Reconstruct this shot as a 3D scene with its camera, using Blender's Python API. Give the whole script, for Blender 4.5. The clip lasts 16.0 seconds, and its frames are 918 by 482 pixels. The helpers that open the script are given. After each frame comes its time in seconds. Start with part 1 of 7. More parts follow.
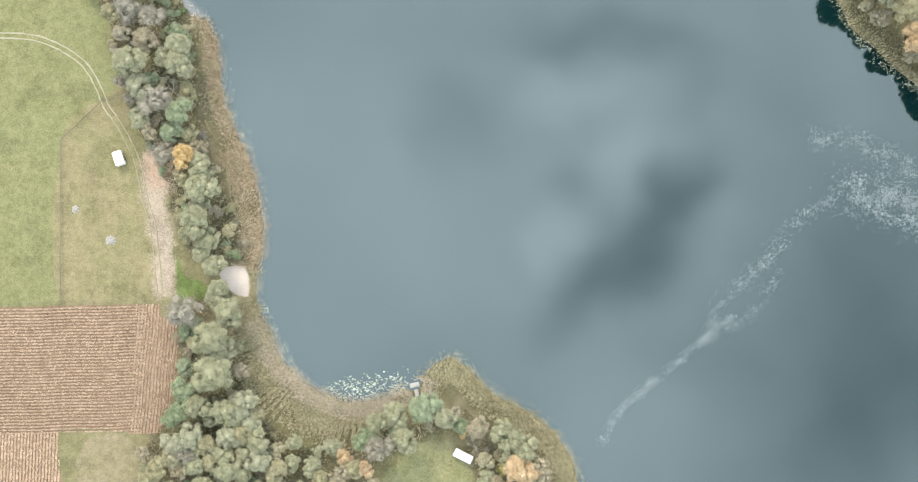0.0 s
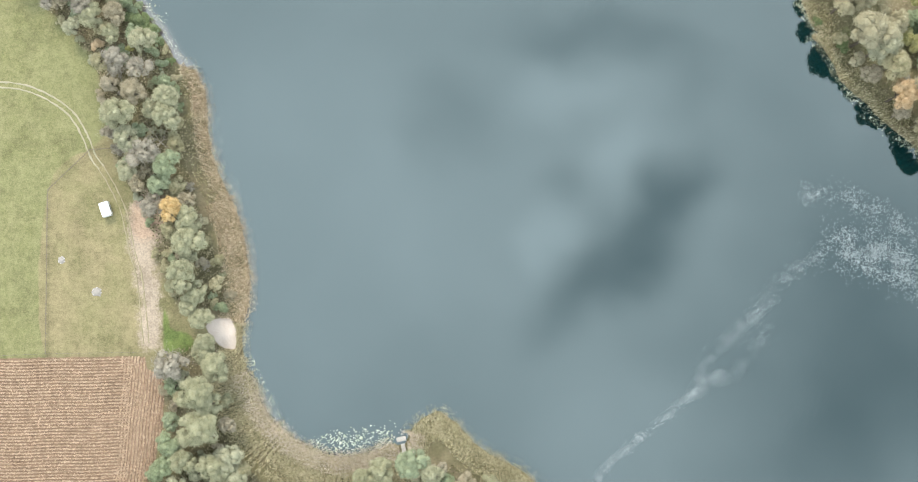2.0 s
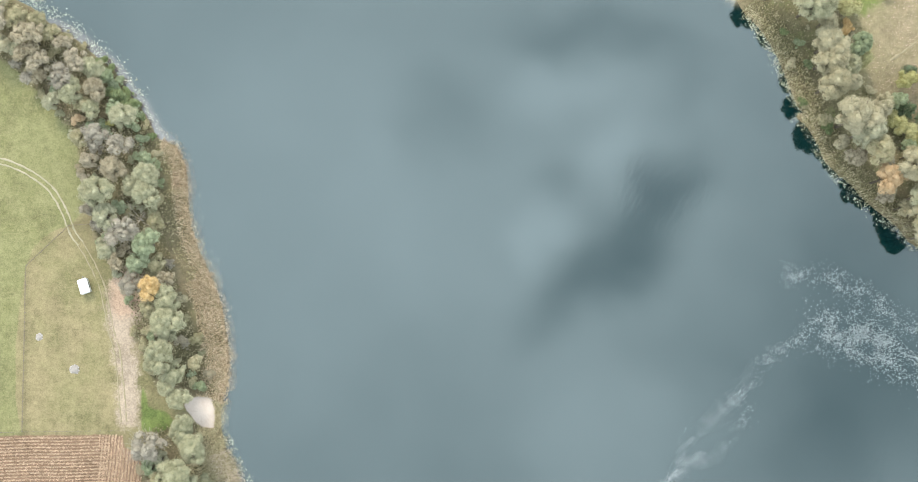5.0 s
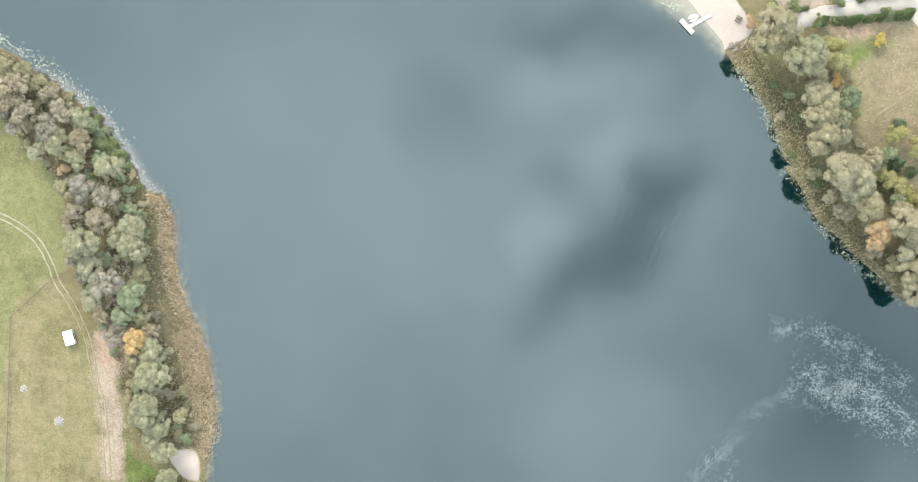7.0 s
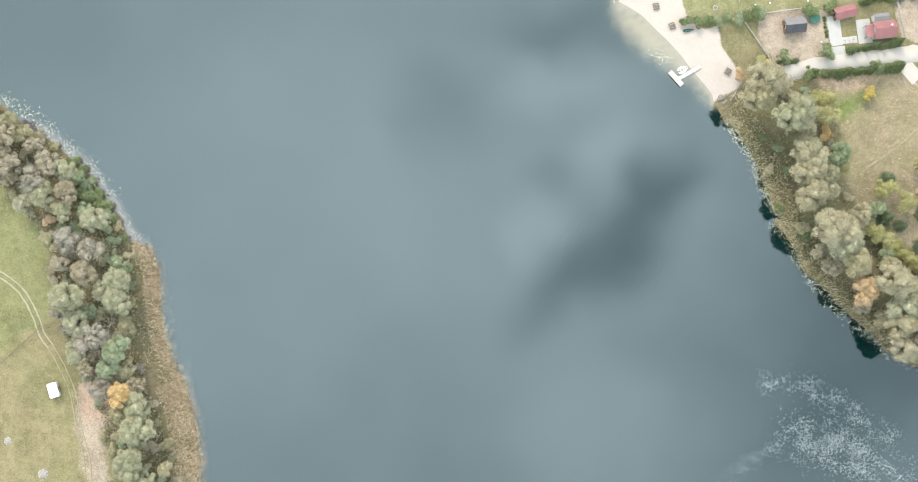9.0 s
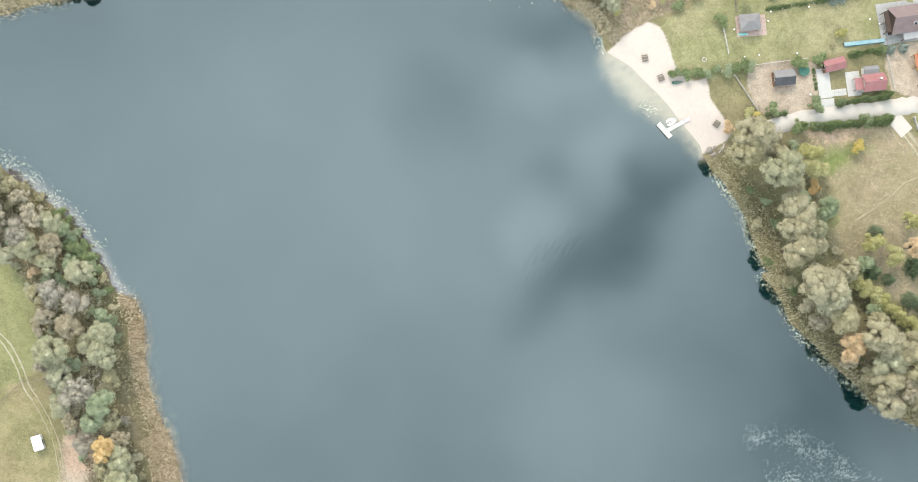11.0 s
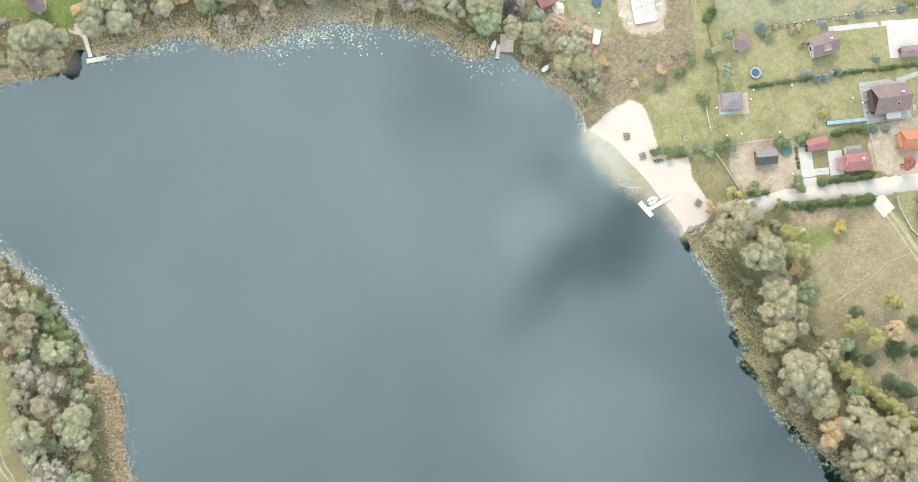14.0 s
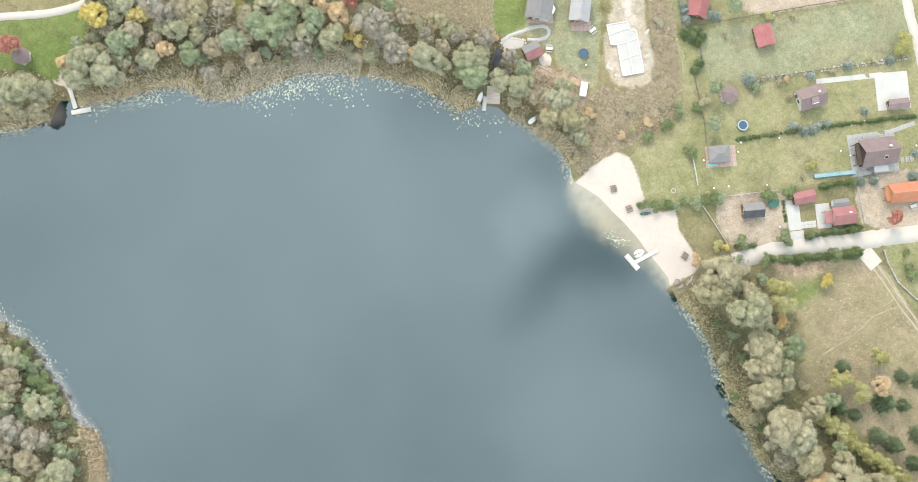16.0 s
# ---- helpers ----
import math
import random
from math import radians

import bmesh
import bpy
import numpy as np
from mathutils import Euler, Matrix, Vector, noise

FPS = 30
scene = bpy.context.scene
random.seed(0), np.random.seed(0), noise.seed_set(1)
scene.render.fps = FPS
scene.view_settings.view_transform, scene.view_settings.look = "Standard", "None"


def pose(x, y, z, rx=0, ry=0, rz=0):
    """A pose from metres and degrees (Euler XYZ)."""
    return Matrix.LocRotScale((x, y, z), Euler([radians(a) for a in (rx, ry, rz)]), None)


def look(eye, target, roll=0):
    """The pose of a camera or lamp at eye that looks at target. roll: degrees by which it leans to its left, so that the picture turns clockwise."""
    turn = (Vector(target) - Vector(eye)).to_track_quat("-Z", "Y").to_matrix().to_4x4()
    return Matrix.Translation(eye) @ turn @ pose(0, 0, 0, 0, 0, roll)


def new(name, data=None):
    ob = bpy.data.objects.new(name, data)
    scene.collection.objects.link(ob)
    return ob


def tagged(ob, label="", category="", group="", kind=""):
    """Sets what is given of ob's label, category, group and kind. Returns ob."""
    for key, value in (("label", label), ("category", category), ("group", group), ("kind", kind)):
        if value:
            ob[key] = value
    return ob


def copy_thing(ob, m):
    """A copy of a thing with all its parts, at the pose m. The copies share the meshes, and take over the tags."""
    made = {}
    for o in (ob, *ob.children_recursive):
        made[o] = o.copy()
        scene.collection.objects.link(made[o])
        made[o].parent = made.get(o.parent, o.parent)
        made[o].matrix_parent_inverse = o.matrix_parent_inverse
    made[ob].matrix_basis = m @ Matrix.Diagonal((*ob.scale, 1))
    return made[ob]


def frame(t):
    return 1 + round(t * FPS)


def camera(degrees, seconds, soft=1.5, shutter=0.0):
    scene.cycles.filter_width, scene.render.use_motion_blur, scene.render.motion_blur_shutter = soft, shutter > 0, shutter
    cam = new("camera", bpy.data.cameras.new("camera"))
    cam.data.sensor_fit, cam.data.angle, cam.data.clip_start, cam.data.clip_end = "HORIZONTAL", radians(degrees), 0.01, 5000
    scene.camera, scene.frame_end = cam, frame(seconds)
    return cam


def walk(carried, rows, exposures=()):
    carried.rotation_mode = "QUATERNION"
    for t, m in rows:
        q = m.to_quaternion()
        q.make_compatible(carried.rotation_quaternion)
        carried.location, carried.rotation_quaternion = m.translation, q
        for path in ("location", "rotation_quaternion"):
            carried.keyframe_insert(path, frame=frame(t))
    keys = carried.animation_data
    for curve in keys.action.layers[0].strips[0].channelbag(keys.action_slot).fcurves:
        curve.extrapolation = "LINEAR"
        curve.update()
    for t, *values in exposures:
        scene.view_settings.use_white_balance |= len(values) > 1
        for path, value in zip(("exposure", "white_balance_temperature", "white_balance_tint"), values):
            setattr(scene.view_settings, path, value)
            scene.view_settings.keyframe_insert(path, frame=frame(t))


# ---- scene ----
# camera ----------------------------------------------------------------------------------------
cam = camera(46.0, 16.0, soft=0.9)
# seconds, place and turn: a straight glide north, high over the lake, looking almost straight down
PATH = [
    (0.0, -4.541, -11.863, 300.0, 3.997, -1.488, -0.000),
    (1.0, -3.720, -4.119, 300.0, 3.931, -1.651, 0.205),
    (2.0, -2.848, 3.600, 300.0, 3.863, -1.804, 0.402),
    (3.0, -1.927, 11.301, 300.0, 3.792, -1.948, 0.594),
    (4.0, -0.963, 18.991, 300.0, 3.719, -2.084, 0.778),
    (5.0, 0.042, 26.676, 300.0, 3.644, -2.210, 0.956),
    (6.0, 1.086, 34.363, 300.0, 3.567, -2.326, 1.127),
    (7.0, 2.169, 42.057, 300.0, 3.487, -2.434, 1.291),
    (8.0, 3.291, 49.763, 300.0, 3.405, -2.532, 1.449),
    (9.0, 4.453, 57.486, 300.0, 3.321, -2.622, 1.599),
    (10.0, 5.658, 65.230, 300.0, 3.234, -2.702, 1.744),
    (11.0, 6.909, 72.998, 300.0, 3.145, -2.772, 1.881),
    (12.0, 8.210, 80.793, 300.0, 3.054, -2.834, 2.012),
    (13.0, 9.568, 88.619, 300.0, 2.961, -2.887, 2.136),
    (14.0, 10.988, 96.477, 300.0, 2.865, -2.930, 2.253),
    (15.0, 12.478, 104.368, 300.0, 2.768, -2.964, 2.364),
    (16.0, 14.047, 112.295, 300.0, 2.668, -2.989, 2.468),
]
walk(cam, [(t, pose(*row)) for t, *row in PATH], [(0.0, 1.0), (16.0, 1.0)])

# light and water levels
CLOUD = 1.48
WATER_IOR = 1.93
RIPPLE = 0.075
# openings of the cloud deck: place and half sizes on the deck, turn, depth
SKY_GAPS = [
    (0.178, 0.050, 0.120, 0.050, 44, 0.85),
    (0.240, 0.122, 0.060, 0.040, 35, 0.50),
    (0.121, 0.124, 0.043, 0.028, 20, 0.30),
    (0.236, 0.197, 0.050, 0.035, 40, 0.40),
    (0.160, 0.262, 0.130, 0.036, -4, 0.55),
    (0.410, -0.060, 0.217, 0.206, 30, 0.68),
    (0.400, 0.120, 0.130, 0.150, 0, 0.30),
    (0.020, 0.183, 0.065, 0.058, 20, 0.36),
    (0.180, -0.113, 0.115, 0.080, 10, -0.30),
    (0.116, 0.066, 0.040, 0.034, 0, -0.38),
    (0.200, 0.172, 0.075, 0.040, 40, -0.45),
    (0.140, 0.222, 0.075, 0.040, 20, -0.40),
    (-0.100, 0.120, 0.280, 0.170, 0, -0.26),
    (-0.020, -0.190, 0.300, 0.120, 0, 0.22),
]

# Blender nodes ---------------------------------------------------------------------------------
def node(tree, kind, ins=None, **props):
    """A node of a kind, with its inputs set or linked."""
    n = tree.nodes.new(kind)
    if "operation" in props:
        n.operation = props["operation"]
    if "use_clamp" in props:
        n.use_clamp = props["use_clamp"]
    if "data_type" in props:
        n.data_type = props["data_type"]
    if "blend_type" in props:
        n.blend_type = props["blend_type"]
    if "interpolation_type" in props:
        n.interpolation_type = props["interpolation_type"]
    if "vector_type" in props:
        n.vector_type = props["vector_type"]
    if "attribute_name" in props:
        n.attribute_name = props["attribute_name"]
    for key, value in (ins or {}).items():
        if isinstance(value, bpy.types.NodeSocket):
            tree.links.new(value, n.inputs[key])
        else:
            n.inputs[key].default_value = value
    return n


def calc(tree, op, a, b=0.0, clamp=False):
    return node(tree, "ShaderNodeMath", {0: a, 1: b}, operation=op, use_clamp=clamp).outputs[0]


def blend(tree, fac, a, b, how="MIX"):
    n = node(tree, "ShaderNodeMix", data_type="RGBA", blend_type=how)
    for key, value in ((0, fac), (6, a), (7, b)):
        if isinstance(value, bpy.types.NodeSocket):
            tree.links.new(value, n.inputs[key])
        else:
            n.inputs[key].default_value = value if key == 0 else (*value[:3], 1)
    return n.outputs[2]


def noise_of(tree, where, scale, detail=4.0, rough=0.55):
    return node(tree, "ShaderNodeTexNoise", {"Vector": where, "Scale": scale, "Detail": detail, "Roughness": rough}).outputs[0]


def spread(tree, value, lo, hi, a=0.0, b=1.0):
    return node(tree, "ShaderNodeMapRange", {0: value, 1: lo, 2: hi, 3: a, 4: b}, interpolation_type="SMOOTHSTEP").outputs[0]


# world and sun ---------------------------------------------------------------------------------
SUN_HIGH, SUN_ROUND = 44.0, -25.0
world = bpy.data.worlds.new("overcast sky")
scene.world = world
world.use_nodes = True
wt = world.node_tree
wt.nodes.clear()
sky = node(wt, "ShaderNodeTexSky")
sky.sky_type, sky.sun_disc, sky.sun_elevation, sky.sun_rotation = "NISHITA", False, radians(SUN_HIGH), radians(SUN_ROUND)
way = node(wt, "ShaderNodeTexCoord").outputs["Generated"]
axes = node(wt, "ShaderNodeSeparateXYZ", {0: way})
up = calc(wt, "MAXIMUM", axes.outputs[2], 0.12)
flat = node(wt, "ShaderNodeCombineXYZ", {0: calc(wt, "DIVIDE", axes.outputs[0], up), 1: calc(wt, "DIVIDE", axes.outputs[1], up)}).outputs[0]
warp = node(wt, "ShaderNodeTexNoise", {"Vector": flat, "Scale": 11.0, "Detail": 4.0}).outputs[1]
drift = node(wt, "ShaderNodeVectorMath", {0: warp, 1: (0.5, 0.5, 0.5)}, operation="SUBTRACT").outputs[0]
curl = node(wt, "ShaderNodeVectorMath", {0: drift, "Scale": 0.085}, operation="SCALE").outputs[0]
bent = node(wt, "ShaderNodeVectorMath", {0: flat, 1: curl}, operation="ADD").outputs[0]
billow = noise_of(wt, bent, 7.0, 5.0, 0.58)
veil = noise_of(wt, flat, 1.7, 2.0, 0.5)


def gap(cx, cy, rx, ry, turn, depth):
    """A soft opening in the cloud deck round a place on it."""
    m = node(wt, "ShaderNodeMapping", {0: bent, 1: (cx, cy, 0), 2: (0, 0, radians(turn)), 3: (rx, ry, 1)}, vector_type="TEXTURE").outputs[0]
    r = node(wt, "ShaderNodeVectorMath", {0: m}, operation="LENGTH").outputs["Value"]
    return spread(wt, r, 0.15, 1.2, depth, 0.0)


openness = 0.0
for spec in SKY_GAPS:
    openness = calc(wt, "ADD", openness, gap(*spec))
openness = calc(wt, "ADD", openness, calc(wt, "MULTIPLY", calc(wt, "SUBTRACT", billow, 0.5), 0.7))
openness = calc(wt, "ADD", openness, calc(wt, "MULTIPLY", calc(wt, "SUBTRACT", veil, 0.5), 0.5))
swell = spread(wt, openness, -0.9, 0.25, 1.32, 0.93)
openness = spread(wt, openness, -0.1, 1.65)
overcast = calc(wt, "MULTIPLY", calc(wt, "ADD", calc(wt, "MULTIPLY", up, 2.0), 1.0), calc(wt, "MULTIPLY", swell, CLOUD / 3))
deck = node(wt, "ShaderNodeVectorMath", {0: (0.885, 1.0, 1.07), "Scale": overcast}, operation="SCALE").outputs[0]
blue = node(wt, "ShaderNodeVectorMath", {0: sky.outputs[0], "Scale": 0.062}, operation="SCALE").outputs[0]
light = blend(wt, openness, deck, blue)
wt.links.new(node(wt, "ShaderNodeBackground", {0: light, 1: 1.0}).outputs[0], node(wt, "ShaderNodeOutputWorld").inputs[0])

sun = new("sun", bpy.data.lights.new("sun", "SUN"))
sun.data.energy, sun.data.angle, sun.data.color = 1.5, radians(12), (1.0, 0.89, 0.73)
sun.matrix_world = look((0, 0, 500), (500 * math.sin(radians(SUN_ROUND)) * -1, 500 * math.cos(radians(SUN_ROUND)) * -1, 500 - 500 * math.tan(radians(SUN_HIGH))))

# materials -------------------------------------------------------------------------------------
def material(name, rough=0.8, metal=0.0, spec=0.3):
    m = bpy.data.materials.new(name)
    m.use_nodes = True
    t = m.node_tree
    shade = t.nodes["Principled BSDF"]
    shade.inputs["Roughness"].default_value, shade.inputs["Metallic"].default_value = rough, metal
    shade.inputs["Specular IOR Level"].default_value = spec
    return m, t, shade


def plain(name, col, other=None, rough=0.8, scale=1.5, bump=0.3, metal=0.0, spec=0.3, streak=None):
    """A worn surface: two colours mixed by grain and stains, with fine relief."""
    m, t, shade = material(name, rough, metal, spec)
    where = node(t, "ShaderNodeTexCoord").outputs["Object"]
    other = other or tuple(c * 0.72 for c in col)
    if streak:
        where2 = node(t, "ShaderNodeMapping", {0: where, 3: streak}).outputs[0]
    else:
        where2 = where
    grain = noise_of(t, where2, scale * 4, 5.0, 0.65)
    stain = noise_of(t, where, scale * 0.35, 3.0)
    fac = calc(t, "ADD", calc(t, "MULTIPLY", grain, 0.55), calc(t, "MULTIPLY", stain, 0.6))
    fac = spread(t, fac, 0.35, 0.8)
    each = node(t, "ShaderNodeObjectInfo").outputs["Random"]
    c = blend(t, fac, col, other)
    c = blend(t, calc(t, "MULTIPLY", each, 0.18), c, tuple(v * 0.6 for v in col))
    t.links.new(c, shade.inputs["Base Color"])
    t.links.new(node(t, "ShaderNodeBump", {"Strength": bump, "Distance": 0.03, "Height": grain}).outputs[0], shade.inputs["Normal"])
    return m


def leafy(name, dark, mid, pale, rough=0.75):
    """Foliage: each leaf clump takes its own tone, each plant its own cast."""
    m, t, shade = material(name, rough, 0.0, 0.2)
    one = node(t, "ShaderNodeNewGeometry").outputs["Random Per Island"]
    each = node(t, "ShaderNodeObjectInfo").outputs["Random"]
    where = node(t, "ShaderNodeTexCoord").outputs["Object"]
    patch = noise_of(t, where, 3.0, 2.0)
    f = calc(t, "ADD", calc(t, "MULTIPLY", one, 0.2), calc(t, "MULTIPLY", patch, 0.84))
    c = blend(t, spread(t, f, 0.28, 0.52), dark, mid)
    c = blend(t, spread(t, f, 0.5, 0.78), c, pale)
    grey = blend(t, spread(t, each, 0.45, 1.0, 0.0, 0.22), c, tuple(0.55 * p + 0.45 * sum(pale) / 3 for p in pale))
    shadeof = blend(t, spread(t, each, 0.0, 0.5, 0.3, 0.0), grey, dark)
    t.links.new(shadeof, shade.inputs["Base Color"])
    return m


def scattered(name, cols, rough=0.8, patch_scale=0.12, spec=0.2):
    """Loose stuff: three tones dealt out piece by piece and drifting in broad patches."""
    m, t, shade = material(name, rough, 0.0, spec)
    one = node(t, "ShaderNodeNewGeometry").outputs["Random Per Island"]
    where = node(t, "ShaderNodeTexCoord").outputs["Object"]
    patch = noise_of(t, where, patch_scale, 3.0)
    f = calc(t, "ADD", calc(t, "MULTIPLY", one, 0.8), calc(t, "MULTIPLY", patch, 0.4))
    c = blend(t, spread(t, f, 0.3, 0.6), cols[0], cols[1])
    c = blend(t, spread(t, f, 0.6, 0.95), c, cols[2])
    t.links.new(c, shade.inputs["Base Color"])
    return m


LEAF = {}
LEAF["willow"] = leafy("grey-green leaves", (0.225, 0.22, 0.13), (0.32, 0.31, 0.195), (0.43, 0.41, 0.275))
LEAF["fawn"] = leafy("fawn fading leaves", (0.255, 0.225, 0.135), (0.345, 0.308, 0.195), (0.445, 0.40, 0.265))
LEAF["olive"] = leafy("olive leaves", (0.22, 0.20, 0.11), (0.335, 0.30, 0.18), (0.45, 0.40, 0.26))
LEAF["green"] = leafy("green leaves", (0.155, 0.18, 0.10), (0.24, 0.275, 0.16), (0.36, 0.39, 0.24))
LEAF["bush"] = leafy("fresh green leaves", (0.085, 0.115, 0.045), (0.165, 0.20, 0.088), (0.265, 0.30, 0.155))
LEAF["bare"] = leafy("bare grey twigs", (0.205, 0.178, 0.132), (0.29, 0.257, 0.198), (0.385, 0.347, 0.275))
LEAF["brown"] = leafy("withered brown leaves", (0.225, 0.188, 0.122), (0.318, 0.272, 0.184), (0.42, 0.36, 0.258))
LEAF["tan"] = leafy("tan autumn leaves", (0.34, 0.23, 0.12), (0.50, 0.36, 0.21), (0.62, 0.48, 0.31))
LEAF["orange"] = leafy("orange autumn leaves", (0.38, 0.24, 0.095), (0.58, 0.41, 0.19), (0.70, 0.53, 0.30))
LEAF["yellow"] = leafy("yellow autumn leaves", (0.34, 0.25, 0.07), (0.53, 0.42, 0.13), (0.64, 0.54, 0.23))
LEAF["lime"] = leafy("yellow-green leaves", (0.21, 0.195, 0.06), (0.35, 0.325, 0.12), (0.47, 0.44, 0.21))
LEAF["gold"] = leafy("golden-green leaves", (0.23, 0.215, 0.075), (0.38, 0.355, 0.15), (0.50, 0.47, 0.24))
LEAF["red"] = leafy("red autumn leaves", (0.22, 0.09, 0.07), (0.40, 0.16, 0.12), (0.50, 0.26, 0.20))
LEAF["conifer"] = leafy("dark green needles", (0.04, 0.06, 0.03), (0.105, 0.14, 0.075), (0.23, 0.27, 0.15))
LEAF["spruce"] = leafy("blue-green needles", (0.11, 0.14, 0.12), (0.24, 0.28, 0.235), (0.42, 0.46, 0.41))
LEAF["thuja"] = leafy("thuja sprays", (0.055, 0.085, 0.03), (0.13, 0.17, 0.07), (0.26, 0.30, 0.15))
BARK = plain("bark", (0.16, 0.13, 0.10), (0.08, 0.065, 0.05), 0.9, 2.0, 0.8)
DEADWOOD = plain("bleached dead wood", (0.42, 0.38, 0.32), (0.3, 0.27, 0.24), 0.85, 3.0, 0.5)
REED = scattered("dry reeds", ((0.48, 0.405, 0.27), (0.67, 0.57, 0.40), (0.83, 0.73, 0.56)))
REED_GOLD = scattered("golden reeds", ((0.31, 0.235, 0.15), (0.58, 0.47, 0.325), (0.82, 0.69, 0.53)))
REED_GREY = scattered("grey reeds", ((0.50, 0.43, 0.33), (0.68, 0.60, 0.48), (0.84, 0.76, 0.64)))
REED_OLIVE = scattered("olive reeds", ((0.35, 0.315, 0.185), (0.50, 0.445, 0.285), (0.67, 0.59, 0.42)))
REED_PINK = scattered("faded pinkish reeds", ((0.48, 0.40, 0.34), (0.70, 0.59, 0.51), (0.86, 0.76, 0.67)))
UNDERGROWTH = scattered("bank undergrowth", ((0.10, 0.092, 0.042), (0.20, 0.178, 0.098), (0.335, 0.29, 0.185)))
BANKWEEDS = scattered("bank weeds", ((0.15, 0.138, 0.066), (0.265, 0.236, 0.13), (0.40, 0.35, 0.225)))
WEEDS = scattered("dry weeds", ((0.26, 0.245, 0.14), (0.45, 0.365, 0.265), (0.60, 0.43, 0.38)), patch_scale=0.09)
SCRUB = scattered("withered scrub", ((0.30, 0.275, 0.15), (0.43, 0.35, 0.25), (0.57, 0.44, 0.38)), patch_scale=0.16)
STALKS = scattered("maize stubble", ((0.31, 0.212, 0.142), (0.445, 0.312, 0.216), (0.58, 0.425, 0.30)), patch_scale=0.25)
PADS = scattered("lily pads", ((0.21, 0.23, 0.16), (0.36, 0.37, 0.275), (0.53, 0.53, 0.435)), 0.5, 0.2)
FOAM = scattered("foam flecks", ((0.12, 0.14, 0.145), (0.19, 0.21, 0.215), (0.33, 0.345, 0.35)), 0.6, 0.2)
GRASS = scattered("grass tufts", ((0.13, 0.15, 0.045), (0.20, 0.22, 0.075), (0.28, 0.28, 0.13)), patch_scale=0.06)

ROCK = plain("weathered rock", (0.27, 0.235, 0.20), (0.17, 0.15, 0.125), 0.9, 1.2, 0.7)
SAND = plain("pale sand", (0.52, 0.445, 0.39), (0.42, 0.35, 0.30), 0.95, 0.8, 0.4)
GRAVEL = plain("gravel road", (0.43, 0.39, 0.35), (0.385, 0.348, 0.31), 0.95, 1.2, 0.5)
TRODDEN = plain("trodden dry grass", (0.295, 0.25, 0.165), (0.23, 0.20, 0.125), 0.95, 1.4, 0.5)
DIRT = plain("dirt ruts", (0.36, 0.32, 0.235), (0.25, 0.23, 0.14), 0.95, 1.4, 0.5)
CONCRETE = plain("pale concrete", (0.42, 0.40, 0.38), (0.35, 0.335, 0.315), 0.85, 0.8, 0.2)
PAVING = plain("grey paving", (0.34, 0.33, 0.32), (0.26, 0.25, 0.24), 0.85, 0.8, 0.2)
BRICKPAVE = plain("pink brick paving", (0.38, 0.285, 0.25), (0.32, 0.235, 0.205), 0.85, 1.0, 0.3)
PLASTER = plain("white render", (0.62, 0.60, 0.56), (0.52, 0.49, 0.45), 0.85, 1.0, 0.15)
TIMBER = plain("stained timber", (0.24, 0.14, 0.085), (0.16, 0.09, 0.055), 0.75, 1.6, 0.4, streak=(1, 1, 8))
DARKWOOD = plain("dark weathered timber", (0.105, 0.075, 0.06), (0.065, 0.048, 0.04), 0.8, 1.6, 0.4, streak=(1, 1, 8))
PINE = plain("yellow pine", (0.55, 0.36, 0.14), (0.42, 0.26, 0.10), 0.7, 1.6, 0.3, streak=(1, 1, 8))
PLANK = plain("weathered planks", (0.48, 0.45, 0.41), (0.33, 0.30, 0.27), 0.85, 1.6, 0.5)
PLANK_WHITE = plain("pale planks", (0.54, 0.52, 0.49), (0.42, 0.40, 0.37), 0.8, 1.6, 0.4)
POST = plain("grey fence wood", (0.20, 0.17, 0.14), (0.12, 0.10, 0.08), 0.9, 2.0, 0.5)
STONE = plain("pale stone", (0.48, 0.45, 0.41), (0.33, 0.30, 0.27), 0.9, 1.5, 0.6)
WHITE = plain("white enamel", (0.78, 0.78, 0.77), (0.66, 0.66, 0.64), 0.35, 0.8, 0.03, spec=0.5)
RUBBER = plain("black rubber", (0.03, 0.035, 0.045), (0.05, 0.055, 0.065), 0.6, 2.0, 0.1)
BLUE = plain("blue vinyl", (0.05, 0.09, 0.14), (0.035, 0.065, 0.10), 0.5, 1.0, 0.1)
SKYBLUE = plain("pale blue vinyl", (0.30, 0.37, 0.41), (0.22, 0.29, 0.33), 0.5, 1.0, 0.1)
TEAL = plain("teal plastic", (0.05, 0.15, 0.11), (0.035, 0.11, 0.08), 0.45, 1.0, 0.1)
TURQUOISE = plain("turquoise plastic", (0.20, 0.46, 0.43), (0.15, 0.38, 0.36), 0.4, 1.0, 0.1)
TARPAULIN = plain("faded blue tarpaulin", (0.14, 0.29, 0.32), (0.27, 0.33, 0.35), 0.6, 1.2, 0.6)
CHARCOAL = plain("ash and stones", (0.34, 0.31, 0.28), (0.22, 0.20, 0.18), 0.95, 2.0, 0.6)


def roofing(name, col, wear):
    return plain(name, col, wear, 0.7, 1.3, 0.5, streak=(3.0, 0.5, 0.5))


